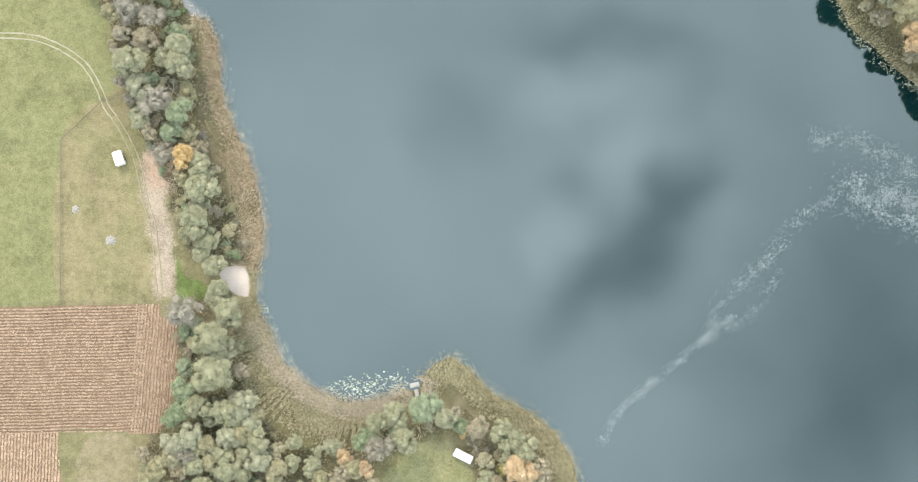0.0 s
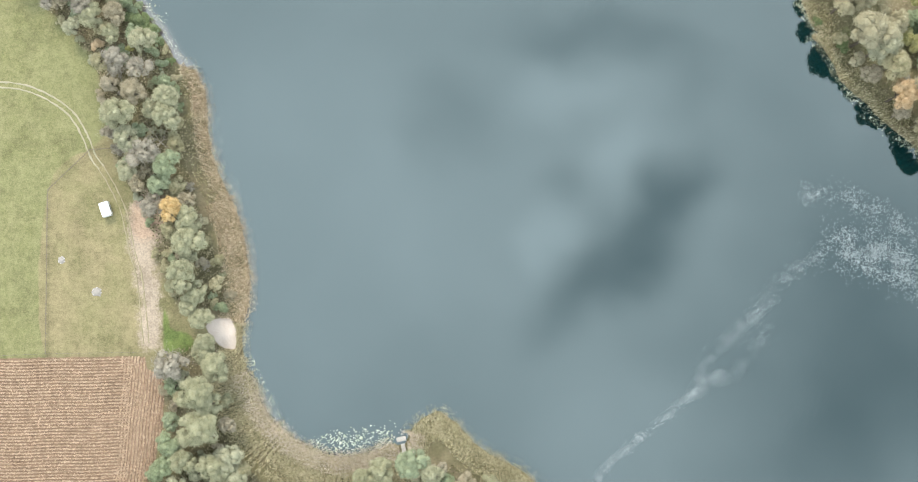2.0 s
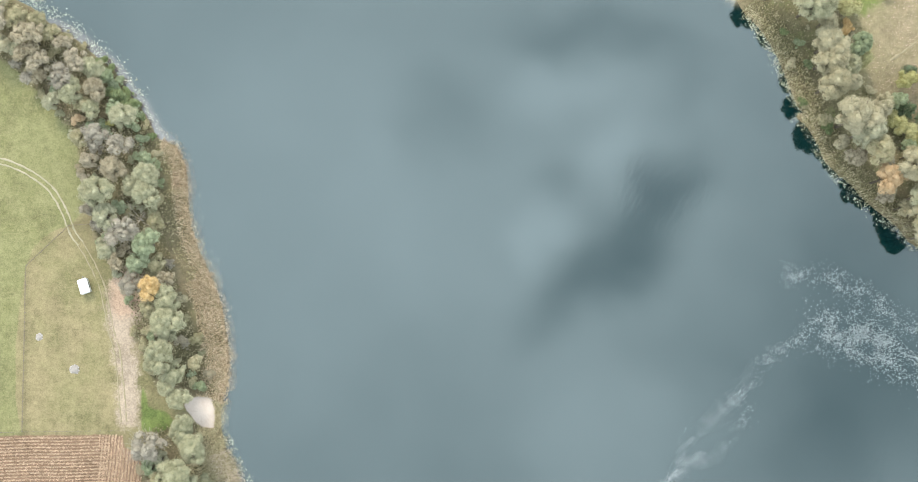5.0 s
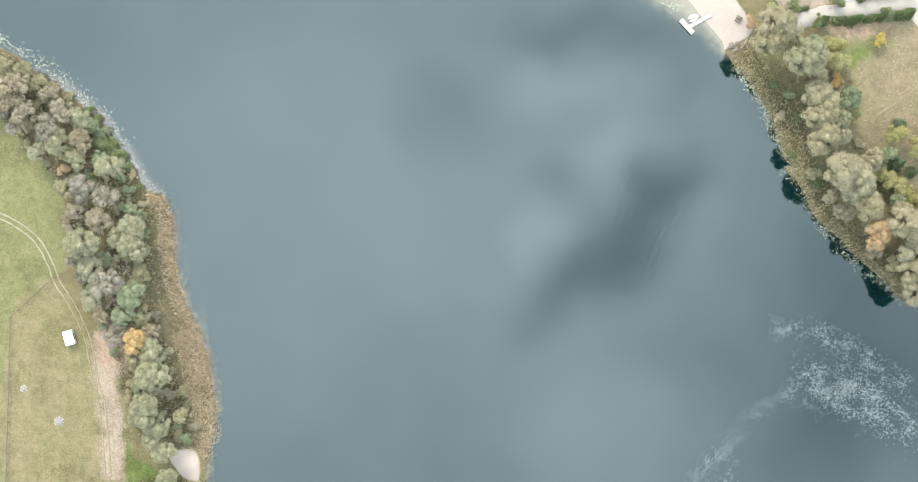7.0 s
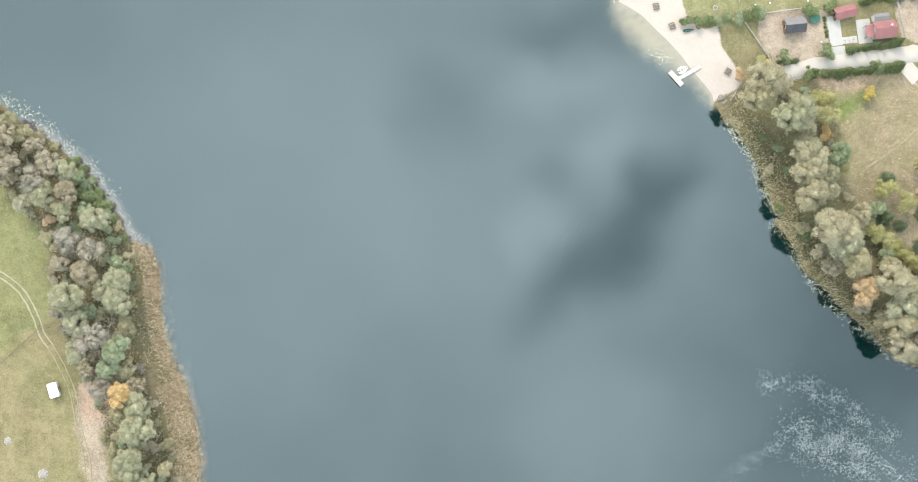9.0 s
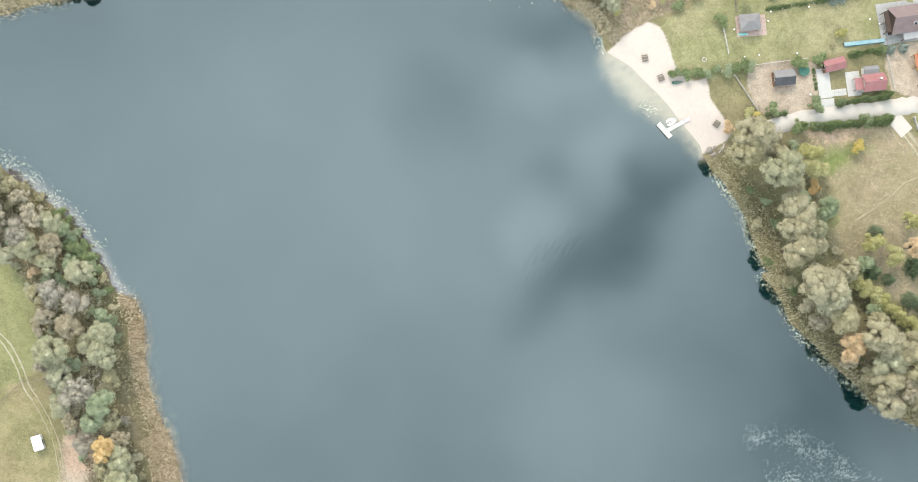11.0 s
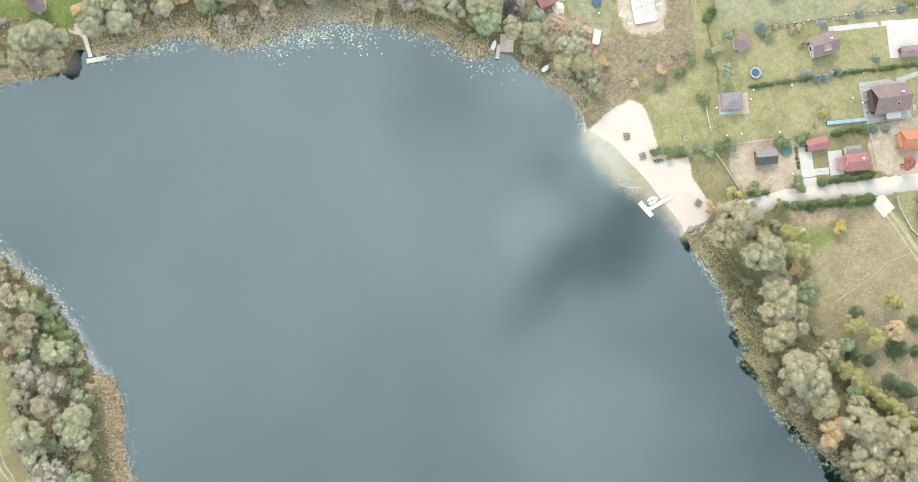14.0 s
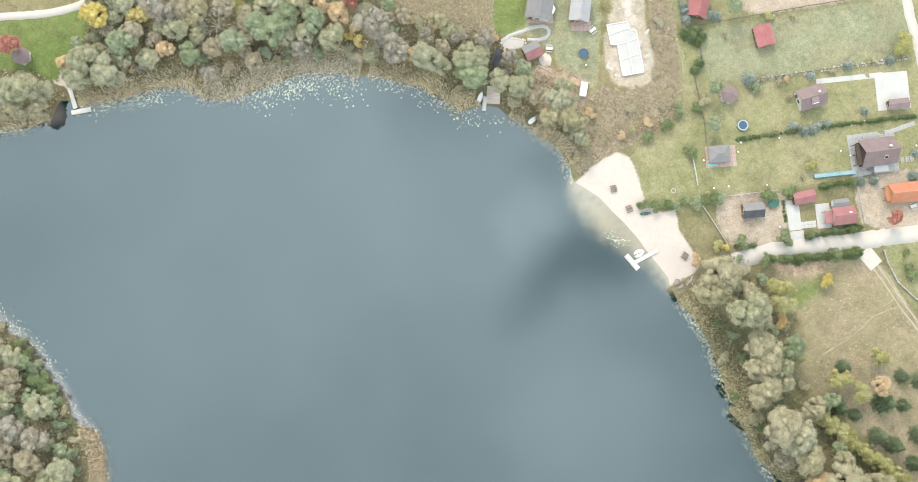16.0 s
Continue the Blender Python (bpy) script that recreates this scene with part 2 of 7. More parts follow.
ROOF_RED = roofing("red roof sheets", (0.26, 0.085, 0.085), (0.32, 0.14, 0.135))
ROOF_PINK = roofing("faded red tiles", (0.26, 0.105, 0.105), (0.32, 0.16, 0.155))
ROOF_BROWN = roofing("brown roof tiles", (0.18, 0.13, 0.125), (0.235, 0.175, 0.17))
ROOF_GREY = roofing("grey roof shingles", (0.17, 0.16, 0.16), (0.22, 0.21, 0.205))
ROOF_METAL = roofing("pale metal roof", (0.34, 0.33, 0.33), (0.27, 0.265, 0.26))
ROOF_ORANGE = roofing("orange roof tiles", (0.40, 0.15, 0.085), (0.46, 0.21, 0.13))
ROOF_DARK = roofing("dark bitumen roof", (0.05, 0.052, 0.058), (0.09, 0.09, 0.095))
GLASS, gt, gs = material("window glass", 0.05, 0.0, 0.5)
gs.inputs["Base Color"].default_value = (0.03, 0.035, 0.04, 1)


def ground_material():
    """Meadow, lawn, litter, sand and bare soil, blended by the zone weights of the sheet."""
    m, t, shade = material("ground", 0.95, 0.0, 0.15)
    where = node(t, "ShaderNodeTexCoord").outputs["Object"]
    fine = noise_of(t, where, 1.6, 6.0, 0.7)
    mid = noise_of(t, where, 0.22, 4.0, 0.6)
    broad = noise_of(t, where, 0.045, 5.0, 0.6)
    ragged = calc(t, "ADD", calc(t, "MULTIPLY", calc(t, "SUBTRACT", mid, 0.5), 0.9), calc(t, "MULTIPLY", calc(t, "SUBTRACT", fine, 0.5), 0.7))
    tone = spread(t, calc(t, "ADD", calc(t, "MULTIPLY", fine, 0.5), calc(t, "MULTIPLY", mid, 0.5)), 0.3, 0.7)
    drift = spread(t, broad, 0.4, 0.6)

    def zone_colour(a, b, c):
        return blend(t, calc(t, "MULTIPLY", drift, 0.5), blend(t, tone, a, b), c)

    col = zone_colour((0.12, 0.112, 0.055), (0.19, 0.165, 0.09), (0.20, 0.165, 0.095))
    for layer in range(3):
        att = node(t, "ShaderNodeAttribute", attribute_name="zones_%d" % layer)
        rgb = node(t, "ShaderNodeSeparateColor", {0: att.outputs["Color"]})
        for weight, tones in zip((rgb.outputs[0], rgb.outputs[1], rgb.outputs[2], att.outputs["Alpha"]), ZONE_TONES[layer]):
            w = spread(t, calc(t, "ADD", weight, calc(t, "MULTIPLY", ragged, 0.55)), 0.38, 0.62)
            w = calc(t, "MULTIPLY", w, spread(t, weight, 0.02, 0.2))
            col = blend(t, w, col, zone_colour(*tones))
            if layer == 2 and weight == rgb.outputs[1]:
                calm = w
    speck = noise_of(t, where, 2.4, 8.0, 0.8)
    tuft = noise_of(t, where, 0.7, 5.0, 0.7)
    worn = calc(t, "ADD", spread(t, speck, 0.34, 0.66, 0.80, 1.20), spread(t, tuft, 0.3, 0.7, -0.14, 0.14))
    worn = calc(t, "ADD", worn, spread(t, noise_of(t, where, 0.13, 4.0, 0.6), 0.48, 0.66, 0.04, -0.11))
    worn = node(t, "ShaderNodeMix", {0: calc(t, "MULTIPLY", calm, 0.85), 2: worn, 3: 1.0}).outputs[0]
    col = node(t, "ShaderNodeVectorMath", {0: col, "Scale": worn}, operation="SCALE").outputs[0]
    t.links.new(col, shade.inputs["Base Color"])
    rise = calc(t, "ADD", calc(t, "MULTIPLY", fine, 0.6), mid)
    t.links.new(node(t, "ShaderNodeBump", {"Strength": 0.6, "Distance": 0.25, "Height": rise}).outputs[0], shade.inputs["Normal"])
    return m


# zone tones: two grain colours and the colour of the broad patches
OPEN_TONES = (
    ((0.136, 0.136, 0.06), (0.20, 0.188, 0.096), (0.172, 0.17, 0.082)),  # meadow
    ((0.147, 0.137, 0.066), (0.217, 0.188, 0.103), (0.235, 0.187, 0.112)),  # paddock
    ((0.25, 0.215, 0.16), (0.37, 0.31, 0.24), (0.33, 0.27, 0.205)),  # dirt
    ((0.10, 0.092, 0.048), (0.175, 0.15, 0.09), (0.20, 0.158, 0.104)),  # woodland floor
)
GARDEN_TONES = (
    ((0.172, 0.142, 0.083), (0.262, 0.21, 0.142), (0.19, 0.168, 0.092)),  # dry meadow
    ((0.15, 0.148, 0.068), (0.22, 0.208, 0.112), (0.24, 0.205, 0.125)),  # garden lawn
    ((0.16, 0.165, 0.095), (0.225, 0.225, 0.145), (0.215, 0.185, 0.115)),  # frosted lawn
    ((0.25, 0.20, 0.15), (0.345, 0.283, 0.222), (0.315, 0.25, 0.19)),  # garden soil
)
BARE_TONES = (
    ((0.17, 0.112, 0.073), (0.245, 0.163, 0.11), (0.22, 0.145, 0.098)),  # ploughed field
    ((0.40, 0.343, 0.30), (0.445, 0.382, 0.337), (0.42, 0.36, 0.317)),  # sand
    ((0.29, 0.205, 0.145), (0.40, 0.29, 0.215), (0.36, 0.255, 0.19)),  # leaf litter
    ((0.08, 0.115, 0.035), (0.14, 0.17, 0.055), (0.145, 0.155, 0.06)),  # lush bank
)
ZONE_TONES = (OPEN_TONES, GARDEN_TONES, BARE_TONES)


def water_material():
    m, t, shade = material("lake water", 0.04, 0.0, 0.5)
    shade.inputs["IOR"].default_value = WATER_IOR
    shade.inputs["Specular Tint"].default_value = (0.908, 0.988, 0.996, 1)
    where = node(t, "ShaderNodeTexCoord").outputs["Object"]
    att = node(t, "ShaderNodeAttribute", attribute_name="bed")
    rgb = node(t, "ShaderNodeSeparateColor", {0: att.outputs["Color"]})
    cloudy = noise_of(t, where, 0.02, 3.0)
    mottle = noise_of(t, where, 0.25, 4.0)
    col = blend(t, cloudy, (0.001, 0.0125, 0.0128), (0.002, 0.0145, 0.0148))
    sandy = calc(t, "MULTIPLY", spread(t, calc(t, "ADD", rgb.outputs[0], calc(t, "MULTIPLY", calc(t, "SUBTRACT", mottle, 0.5), 0.4)), 0.15, 1.0), 0.9)
    col = blend(t, sandy, col, (0.27, 0.225, 0.15))
    silty = calc(t, "MULTIPLY", spread(t, calc(t, "ADD", rgb.outputs[1], calc(t, "MULTIPLY", calc(t, "SUBTRACT", mottle, 0.5), 0.5)), 0.2, 1.0), 0.75)
    col = blend(t, silty, col, (0.15, 0.125, 0.118))
    t.links.new(col, shade.inputs["Base Color"])
    lie = node(t, "ShaderNodeMapping", {0: where, 2: (0, 0, radians(-27)), 3: (1.0, 3.2, 1.0)}, vector_type="TEXTURE").outputs[0]
    ripple = noise_of(t, lie, 0.8, 3.0, 0.55)
    breeze = spread(t, noise_of(t, where, 0.013, 2.0), 0.42, 0.62, 0.15, 1.0)
    t.links.new(node(t, "ShaderNodeBump", {"Strength": calc(t, "MULTIPLY", breeze, RIPPLE), "Distance": 0.12, "Height": ripple}).outputs[0], shade.inputs["Normal"])
    return m


# the plan, in metres ----------------------------------------------------------------------------
SHORE_SOUTH = [
    (36.4, -63), (32.9, -50.3), (29.2, -44.7), (22.8, -39.5), (15.5, -35.9), (9.9, -31.9), (5.8, -27.1), (1, -23.9),
    (-2.6, -25.6), (-5.5, -28.8), (-7.4, -33), (-11.9, -33.3), (-18.3, -35.8), (-24.7, -37.1), (-30.3, -35.8), (-36, -33.4),
    (-41.6, -30.2), (-45.7, -25.4), (-49.8, -19), (-52.2, -12.6), (-53.6, -6.9), (-54, -3.2), (-53.7, 0.8), (-52.3, 6),
    (-52.1, 12.5), (-53.3, 20.7), (-55.2, 28.8), (-58.1, 35.4), (-61.1, 41.5), (-63.8, 49), (-64.9, 59),
]
SHORE_WEST = [
    (-65.5, 65), (-68.4, 70.4), (-71.3, 71.2), (-73.6, 72.6), (-74.7, 74.8), (-76.6, 78.3), (-78.9, 81.7), (-82.6, 85.8),
    (-85.7, 90.9), (-90.5, 94.4), (-95.8, 98.8), (-102.8, 102.6), (-108.8, 107.9), (-113.5, 110), (-123.3, 114.9), (-134.6, 118.6),
    (-165, 158),
]
SHORE_NORTH = [
    (-116.3, 147.7), (-97.8, 152.2), (-89.5, 153.9), (-84.6, 156), (-83.7, 159.4), (-82.6, 161.2), (-80, 161.5), (-77, 160.4),
    (-71.3, 161.2), (-64.8, 163.3), (-59.1, 165.4), (-50.8, 167), (-46.1, 167.2), (-44.2, 164.4), (-39, 163.5), (-30.5, 166.3),
    (-23.7, 169.6), (-15.1, 172.7), (-7.7, 173.4), (-0.8, 172), (2.1, 173.3), (9.1, 171.7), (16.7, 170.6), (22.8, 167.3),
    (28.1, 164.1), (33.3, 166.2), (38.8, 165.8), (41.8, 163.3), (44.8, 162.5), (47.9, 160.5), (51.8, 157.9), (56.9, 154.8),
    (59.9, 150),
]
SHORE_BEACH = [
    (61.4, 145.6), (63.9, 144.4), (68.5, 141.7), (72.9, 137.4), (75.9, 134.8), (79.8, 130.7), (82.3, 127.5), (85.7, 123.7),
    (89.2, 119.6), (89.7, 117.5),
]
SHORE_EAST = [
    (91.7, 113.8), (96, 109.4), (99.8, 104.3), (102.8, 98.5), (105, 92.9), (107.4, 86.9), (110.8, 82.8), (107.4, 83.1),
    (109.7, 81.5), (113.6, 75.5), (115.3, 71), (118.2, 68.3), (122.7, 64.6), (126.1, 60.7), (130.6, 57), (135.7, 53.2),
    (139, 48.8), (144.6, 45.9), (153.3, 42.8), (166.8, 39.8),
]
FIELD = [
    (-132.1, -9.9), (-122.6, -9.4), (-84.2, -8.5), (-79.2, -8.7), (-78.6, -12), (-76.1, -12.9), (-74.1, -14.4), (-73.7, -21.3),
    (-74.2, -30.8), (-75.3, -35.6), (-76.6, -38.2), (-77.9, -43.6), (-105.3, -43.1), (-104.8, -62.4), (-130.4, -62.3),
]
FIELD_HEADLAND = [
    (-85.2, -8.6), (-79.2, -8.7), (-78.6, -12), (-76.1, -12.9), (-74.1, -14.4), (-73.7, -21.3), (-74.2, -30.8), (-75.3, -35.6),
    (-76.6, -38.2), (-77.9, -43.6), (-86, -43.3),
]
FIELD_ARM = [
    (-131, -43.8), (-105.3, -43.1), (-104.8, -62.4), (-130.4, -62.3),
]
MOWN_OVAL = [
    (-99.9, -56.6), (-100.9, -51.5), (-98.6, -46), (-92.3, -43.6), (-85.2, -44.9), (-82.3, -49.2), (-81.8, -56.7), (-83.2, -64.1),
    (-99, -64),
]
MEADOW = [
    (-135.1, -15), (-139.1, 109.8), (-96.6, 110.3), (-91.6, 70), (-89.7, 56.7), (-95.5, 48.1), (-106.6, 36.8), (-105.7, -7.9),
]
PADDOCK = [
    (-95.5, 48.1), (-106.6, 36.8), (-105.7, -7.9), (-79.6, -7.8), (-83.3, 18.9), (-86, 32), (-91, 41.8),
]
DIRT_STRIP = [
    (-84.5, 33.5), (-85.2, 25.0), (-83.4, 17.0), (-81.6, 9.0), (-80.6, 0.0), (-80.4, -6.2), (-74.0, -6.2), (-74.2, -0.6), (-75.4, 9.0), (-76.8, 17.0),
    (-75.2, 25.1), (-73.5, 34.9), (-78.5, 36.5),
]
LITTER_ORANGE = [
    (-85.2, 31.2), (-82.8, 35.3), (-75.6, 37), (-73.1, 32), (-75.3, 23.9), (-82.6, 23),
]
WEST_WOOD = [
    (-113.2, 103), (-103.5, 100), (-88.7, 89.9), (-80.4, 82.8), (-76.1, 74.8), (-73.3, 65.1), (-70.6, 57.1), (-69, 44.3),
    (-63.9, 28.4), (-57, 12.7), (-54.3, 3.2), (-70.9, 6.1), (-76.2, 18.6), (-79.9, 31.3), (-86.6, 40.7), (-91.2, 55),
    (-94.2, 71), (-102.7, 82.1), (-112.6, 91.6), (-122.4, 97.8), (-123, 109.2),
]
SOUTH_WOOD = [
    (-70, -5.3), (-58.8, -5.3), (-56.1, -21.4), (-51.9, -37.4), (-39, -46.9), (-23.1, -44.6), (-10.3, -35.9), (5.8, -37.5),
    (25.2, -47.1), (26.7, -69.3), (12.2, -69.2), (4.2, -43.9), (-7, -44.6), (-19.8, -51.7), (-26.1, -69.1), (-84.7, -68.8),
    (-82, -46.8), (-74.3, -35.7), (-72.9, -21.4), (-74.7, -10.2),
]
GRASS_HEADLAND = [
    (-18.2, -57), (-11.8, -49.4), (-3.8, -45.4), (4.2, -48.6), (7.4, -57.1), (5.8, -69.2), (-19.7, -69.1),
]
GREEN_BANK = [
    (-74.2, 4.4), (-72.5, -0.5), (-67.7, -2.1), (-64.4, -5.3), (-68.4, -7.8), (-74, -7.3),
]
SAND_LANDING = [
    (-62.8, 0.0), (-61.2, 1.6), (-58.4, 2.2), (-55.6, 1.9), (-54.6, -0.5), (-54.2, -3.7), (-54.7, -6.5), (-57.4, -6.3), (-59.5, -5.0), (-61.1, -2.9), (-62.4, -1.3),
]
EAST_WOOD = [
    (90.9, 113.7), (97.6, 121.5), (104.3, 129.3), (109.4, 126.1), (117.9, 120.4), (123.9, 113.9), (126.4, 102.1), (126.4, 92),
    (129.8, 87.1), (134.9, 83.9), (146.7, 75.9), (156.9, 69.5), (156.7, 39.6), (143.2, 47.6), (129.8, 58.8), (112.9, 78.3),
    (104.5, 91.4), (99.4, 103),
]
EAST_MEADOW = [
    (114.3, 121), (142.8, 128.1), (155, 116.1), (168.9, 100), (169.5, 60.4), (152.4, 71.3), (135.2, 87.2), (126.7, 91.8),
    (128.1, 105), (119.5, 114.6),
]
EAST_GREEN = [
    (116.8, 118.7), (134.4, 124.4), (141.3, 121.4), (131.3, 113.5), (124.6, 109.9), (118.7, 112.9),
]
SILT_POND = [
    (-86, 160.6), (-83.3, 161), (-80.4, 157.6), (-80.2, 153.8), (-85.5, 153.2),
]
LITTER_NORTH = [
    (48.5, 178.4), (63.6, 175.1), (63.8, 160.1), (51.6, 162), (43, 170.7),
]
HEATH = [
    (113.8, 125.7), (127.5, 129.9), (141.1, 130.5), (134.5, 121.1), (127.8, 118.3), (117.6, 120.4),
]
SAND_BEACH = [
    (61.4, 145.6), (63.8, 147.4), (68.6, 152.4), (72.7, 153.9), (76, 152.8), (78.7, 146.8), (81, 140.3), (85.7, 137.7),
    (89.4, 138.5), (90.9, 132.5), (94.4, 127.7), (97.3, 124.5), (96.3, 121.7), (92.2, 118.9), (88.1, 116.7), (83.6, 122.1),
    (80.2, 125.9), (77.7, 129.1), (73.8, 133.2), (70.8, 136), (66.4, 140.1), (60.3, 143.8),
]
SHALLOWS = [
    (61.4, 145.6), (59, 142.5), (61.2, 138.2), (64.8, 133.4), (69.1, 129.8), (73.6, 127.6), (77.9, 124.2), (82.1, 122.2),
    (86.4, 118.3), (89.8, 116), (89.7, 120.1), (81, 131.2), (70.7, 140.6),
]
NORTH_WOOD = [
    (-108.2, 167.5), (-98.8, 168), (-89.3, 168.5), (-84.4, 165.5), (-79.7, 165.8), (-82.3, 170.5), (-75.7, 179), (-76.2, 187.2),
    (-72.1, 198.9), (-1.1, 203.1), (2.6, 193.3), (15.9, 189.1), (37.5, 185.3), (41.1, 177.2), (52.8, 174.5), (61.2, 171.6),
    (60.9, 156.7), (51.7, 160.3), (36.6, 167), (23.3, 169.6), (3.5, 174.3), (-16.1, 175.7), (-35.2, 169.8), (-51.1, 168.1),
    (-73.1, 162.1), (-85.5, 157.4), (-107.2, 152.2),
]
NORTH_LAWN = [
    (-112.2, 181.9), (-99.6, 181.8), (-85.5, 183.7), (-76.1, 186.8), (-74.9, 179.1), (-81.6, 171.4), (-82.8, 165.6), (-89.3, 167.7),
    (-98.8, 168.3), (-111.3, 167.6),
]
WEEDS_NORTH = [
    (63, 168.4), (67.9, 172), (72.9, 171.4), (82, 174.4), (80.5, 191.1), (79.2, 204.4), (85.1, 204.8), (88.2, 188.1),
    (89.9, 173.1), (90.6, 166.5), (80, 157.6), (72.7, 154.3), (62.1, 147.6), (59.4, 153.3), (60.8, 161.6),
]
WEEDS_MEADOW = [
    (2.4, 198.3), (36.6, 205.3), (35.5, 185.2), (22.6, 186.1), (12.7, 187.3),
]
BUILDING_PLOT = [
    (68.8, 192.1), (71.7, 204), (77.6, 204.3), (78.8, 192.6), (82.2, 181.1), (81.5, 174.4), (75.4, 172), (70.3, 173.8),
    (67.4, 183.6),
]
GARDEN_NORTH = [
    (34.8, 201.8), (55, 203), (64.2, 203.6), (66.5, 186.9), (64.6, 170.1), (56.1, 174.7), (53.4, 181.2), (45.7, 185.8),
    (37.5, 185.3),
]
GARDENS = [
    (88.4, 208.4), (156.5, 212.4), (167.3, 192.5), (168.2, 152), (142.5, 151.4), (130.8, 148.1), (105.7, 141.5), (97.4, 138.6),
    (89.9, 138.6), (81.1, 140.3), (76, 152.8), (81.7, 156.9), (91.4, 166.5), (89.9, 188.2),
]
GARDEN_FROSTY = [
    (95.8, 188.6), (112.5, 192.9), (151.6, 201.9), (152.8, 186.6), (133.3, 180.5), (111.3, 176), (97.8, 176.1),
]
SOIL_PLOT = [
    (101.5, 141.3), (119.9, 144.6), (121.4, 133.9), (114.4, 129.4), (105.2, 129.3),
]
SOIL_PLOT_EAST = [
    (141.3, 148.2), (151.1, 152), (171.6, 153.8), (171.9, 136.7), (148, 135.6), (142.9, 137.4),
]
SOIL_PLOT_NORTH = [
    (107.4, 195.9), (143, 202.2), (151.3, 212.1), (106.9, 209.5),
]
GARDEN_GREEN = [
    (35.5, 201.9), (44.2, 202.4), (45.1, 188.2), (40.8, 185.8), (36.7, 184.9),
]
DRIVE_NORTH = [
    (54.7, 203), (64.7, 203.6), (65.4, 193.6), (64.3, 186.8), (58.2, 186.1), (55.4, 193),
]
GREEN_LANE = [
    (83.1, 204.7), (86.1, 204.9), (89, 188.2), (91.4, 178.2), (93.1, 168.3), (90.7, 164.8), (89, 178.1), (85.6, 189.7),
]
GARDEN_SOUTH = [
    (149.9, 130.2), (172, 134.5), (172.5, 108.7), (158.8, 114),
]
WHEEL_TRACK = [
    (-137.6, 65.3), (-131.2, 66), (-124.8, 66.1), (-115.1, 65.5), (-107.2, 62.5), (-100.9, 57.9), (-96.9, 51.5), (-94.8, 46.5),
    (-92.4, 43.2),
]
TRACK_FAINT = [
    (-92.4, 43.2), (-89.3, 38.2), (-87.2, 34.0), (-85.6, 29.9), (-83.4, 20.2), (-81.4, 13.8), (-80.4, 7.4), (-79.4, -0.6),
    (-78.9, -5.0),
]
WHEEL_TRACK_EAST = [
    (144.9, 127.5), (150.1, 121.1), (156.2, 113), (165.8, 101.8),
]
PATH_LANE = [
    (84.1, 204.7), (86.1, 189.2), (89.2, 183.2), (91.7, 178.8), (93.6, 173.3), (97.1, 162.8), (97.7, 158.5),
]
FOOTPATH = [
    (154, 113.9), (150, 112.3), (146.6, 110.5), (143.7, 107.6), (140, 104.6), (135.7, 101.5), (133.4, 99.6),
]
LANE_RUT = [
    (85, 203.1), (86.1, 194.7), (87.1, 189.8), (88.6, 185.1), (90, 180.2), (90.6, 177.4),
]
ROAD = [
    (106.2, 124.8), (112, 126.5), (117.8, 128.1), (127.9, 129.9), (138, 131.2), (146.4, 132.9), (159.6, 135), (178.7, 137.7),
]
ROAD_NORTHWEST = [
    (-118.4, 180.5), (-99.7, 182.6), (-88.5, 184), (-81.6, 185.7), (-76.2, 188.1), (-68.5, 192.5), (-59.3, 199.6),
]
ROAD_NORTHEAST = [
    (153.6, 212.2), (154.3, 202), (156.4, 193.6), (158.8, 185.3), (162.6, 168.5),
]
FENCE_PADDOCK = [
    (-87.9, 48.8), (-95.5, 48.1), (-106.6, 36.8), (-106.1, 14), (-105.7, -7.9),
]
FENCE_FIELD = [
    (-132.1, -9.1), (-122.6, -8.7), (-105.7, -7.9), (-79.3, -7.3),
]
FENCE_GARDEN = [
    (86.8, 204.9), (89.8, 189.4), (94.7, 184.8), (95.9, 179.5), (93.3, 177), (96.9, 162.8), (97.4, 157.5),
]
FENCE_LAWN = [
    (93.7, 153.7), (95.5, 145.6),
]
FENCE_PLOT = [
    (97.2, 139.7), (100.3, 135.4), (104.4, 129.5),
]
FENCE_MIDDLE = [
    (100.9, 142.4), (109, 143.8), (118.2, 145.4),
]
FENCE_UPPER = [
    (91, 190.3), (107.4, 194.1), (126, 198.4), (143.3, 202.1),
]
FENCE_LOWER = [
    (111.8, 176.5), (126.5, 179.5), (141.8, 182.3), (154.7, 185),
]
FENCE_YARD = [
    (141, 147.3), (143.4, 137.1),
]
WALL_ROAD = [
    (149.2, 129.7), (150.3, 126.4), (153.5, 120.9), (158.7, 116.5), (169, 111.1),
]
HEDGE_BEACH = [
    (79.6, 138.7), (85.4, 139.6), (91.2, 140.5), (100.7, 142.3),
]
HEDGE_YARD = [
    (126.7, 132.9), (141.2, 135.4),
]
HEDGE_POOL = [
    (130.7, 147), (139.6, 148.6),
]
HEDGE_ROAD = [
    (115.1, 125), (124.2, 126.2), (141.8, 128.8),
]
HEDGE_LONG = [
    (106.5, 159.2), (119.9, 161.7), (133.3, 164.4), (157.4, 168.3),
]
HEDGE_CORNER = [
    (90.8, 187.7), (94.2, 185.2),
]
HEDGE_SMALL = [
    (107.1, 128.9), (112.7, 129.6),
]
HEDGE_SIDE = [
    (120.1, 142.1), (120.9, 136.6),
]
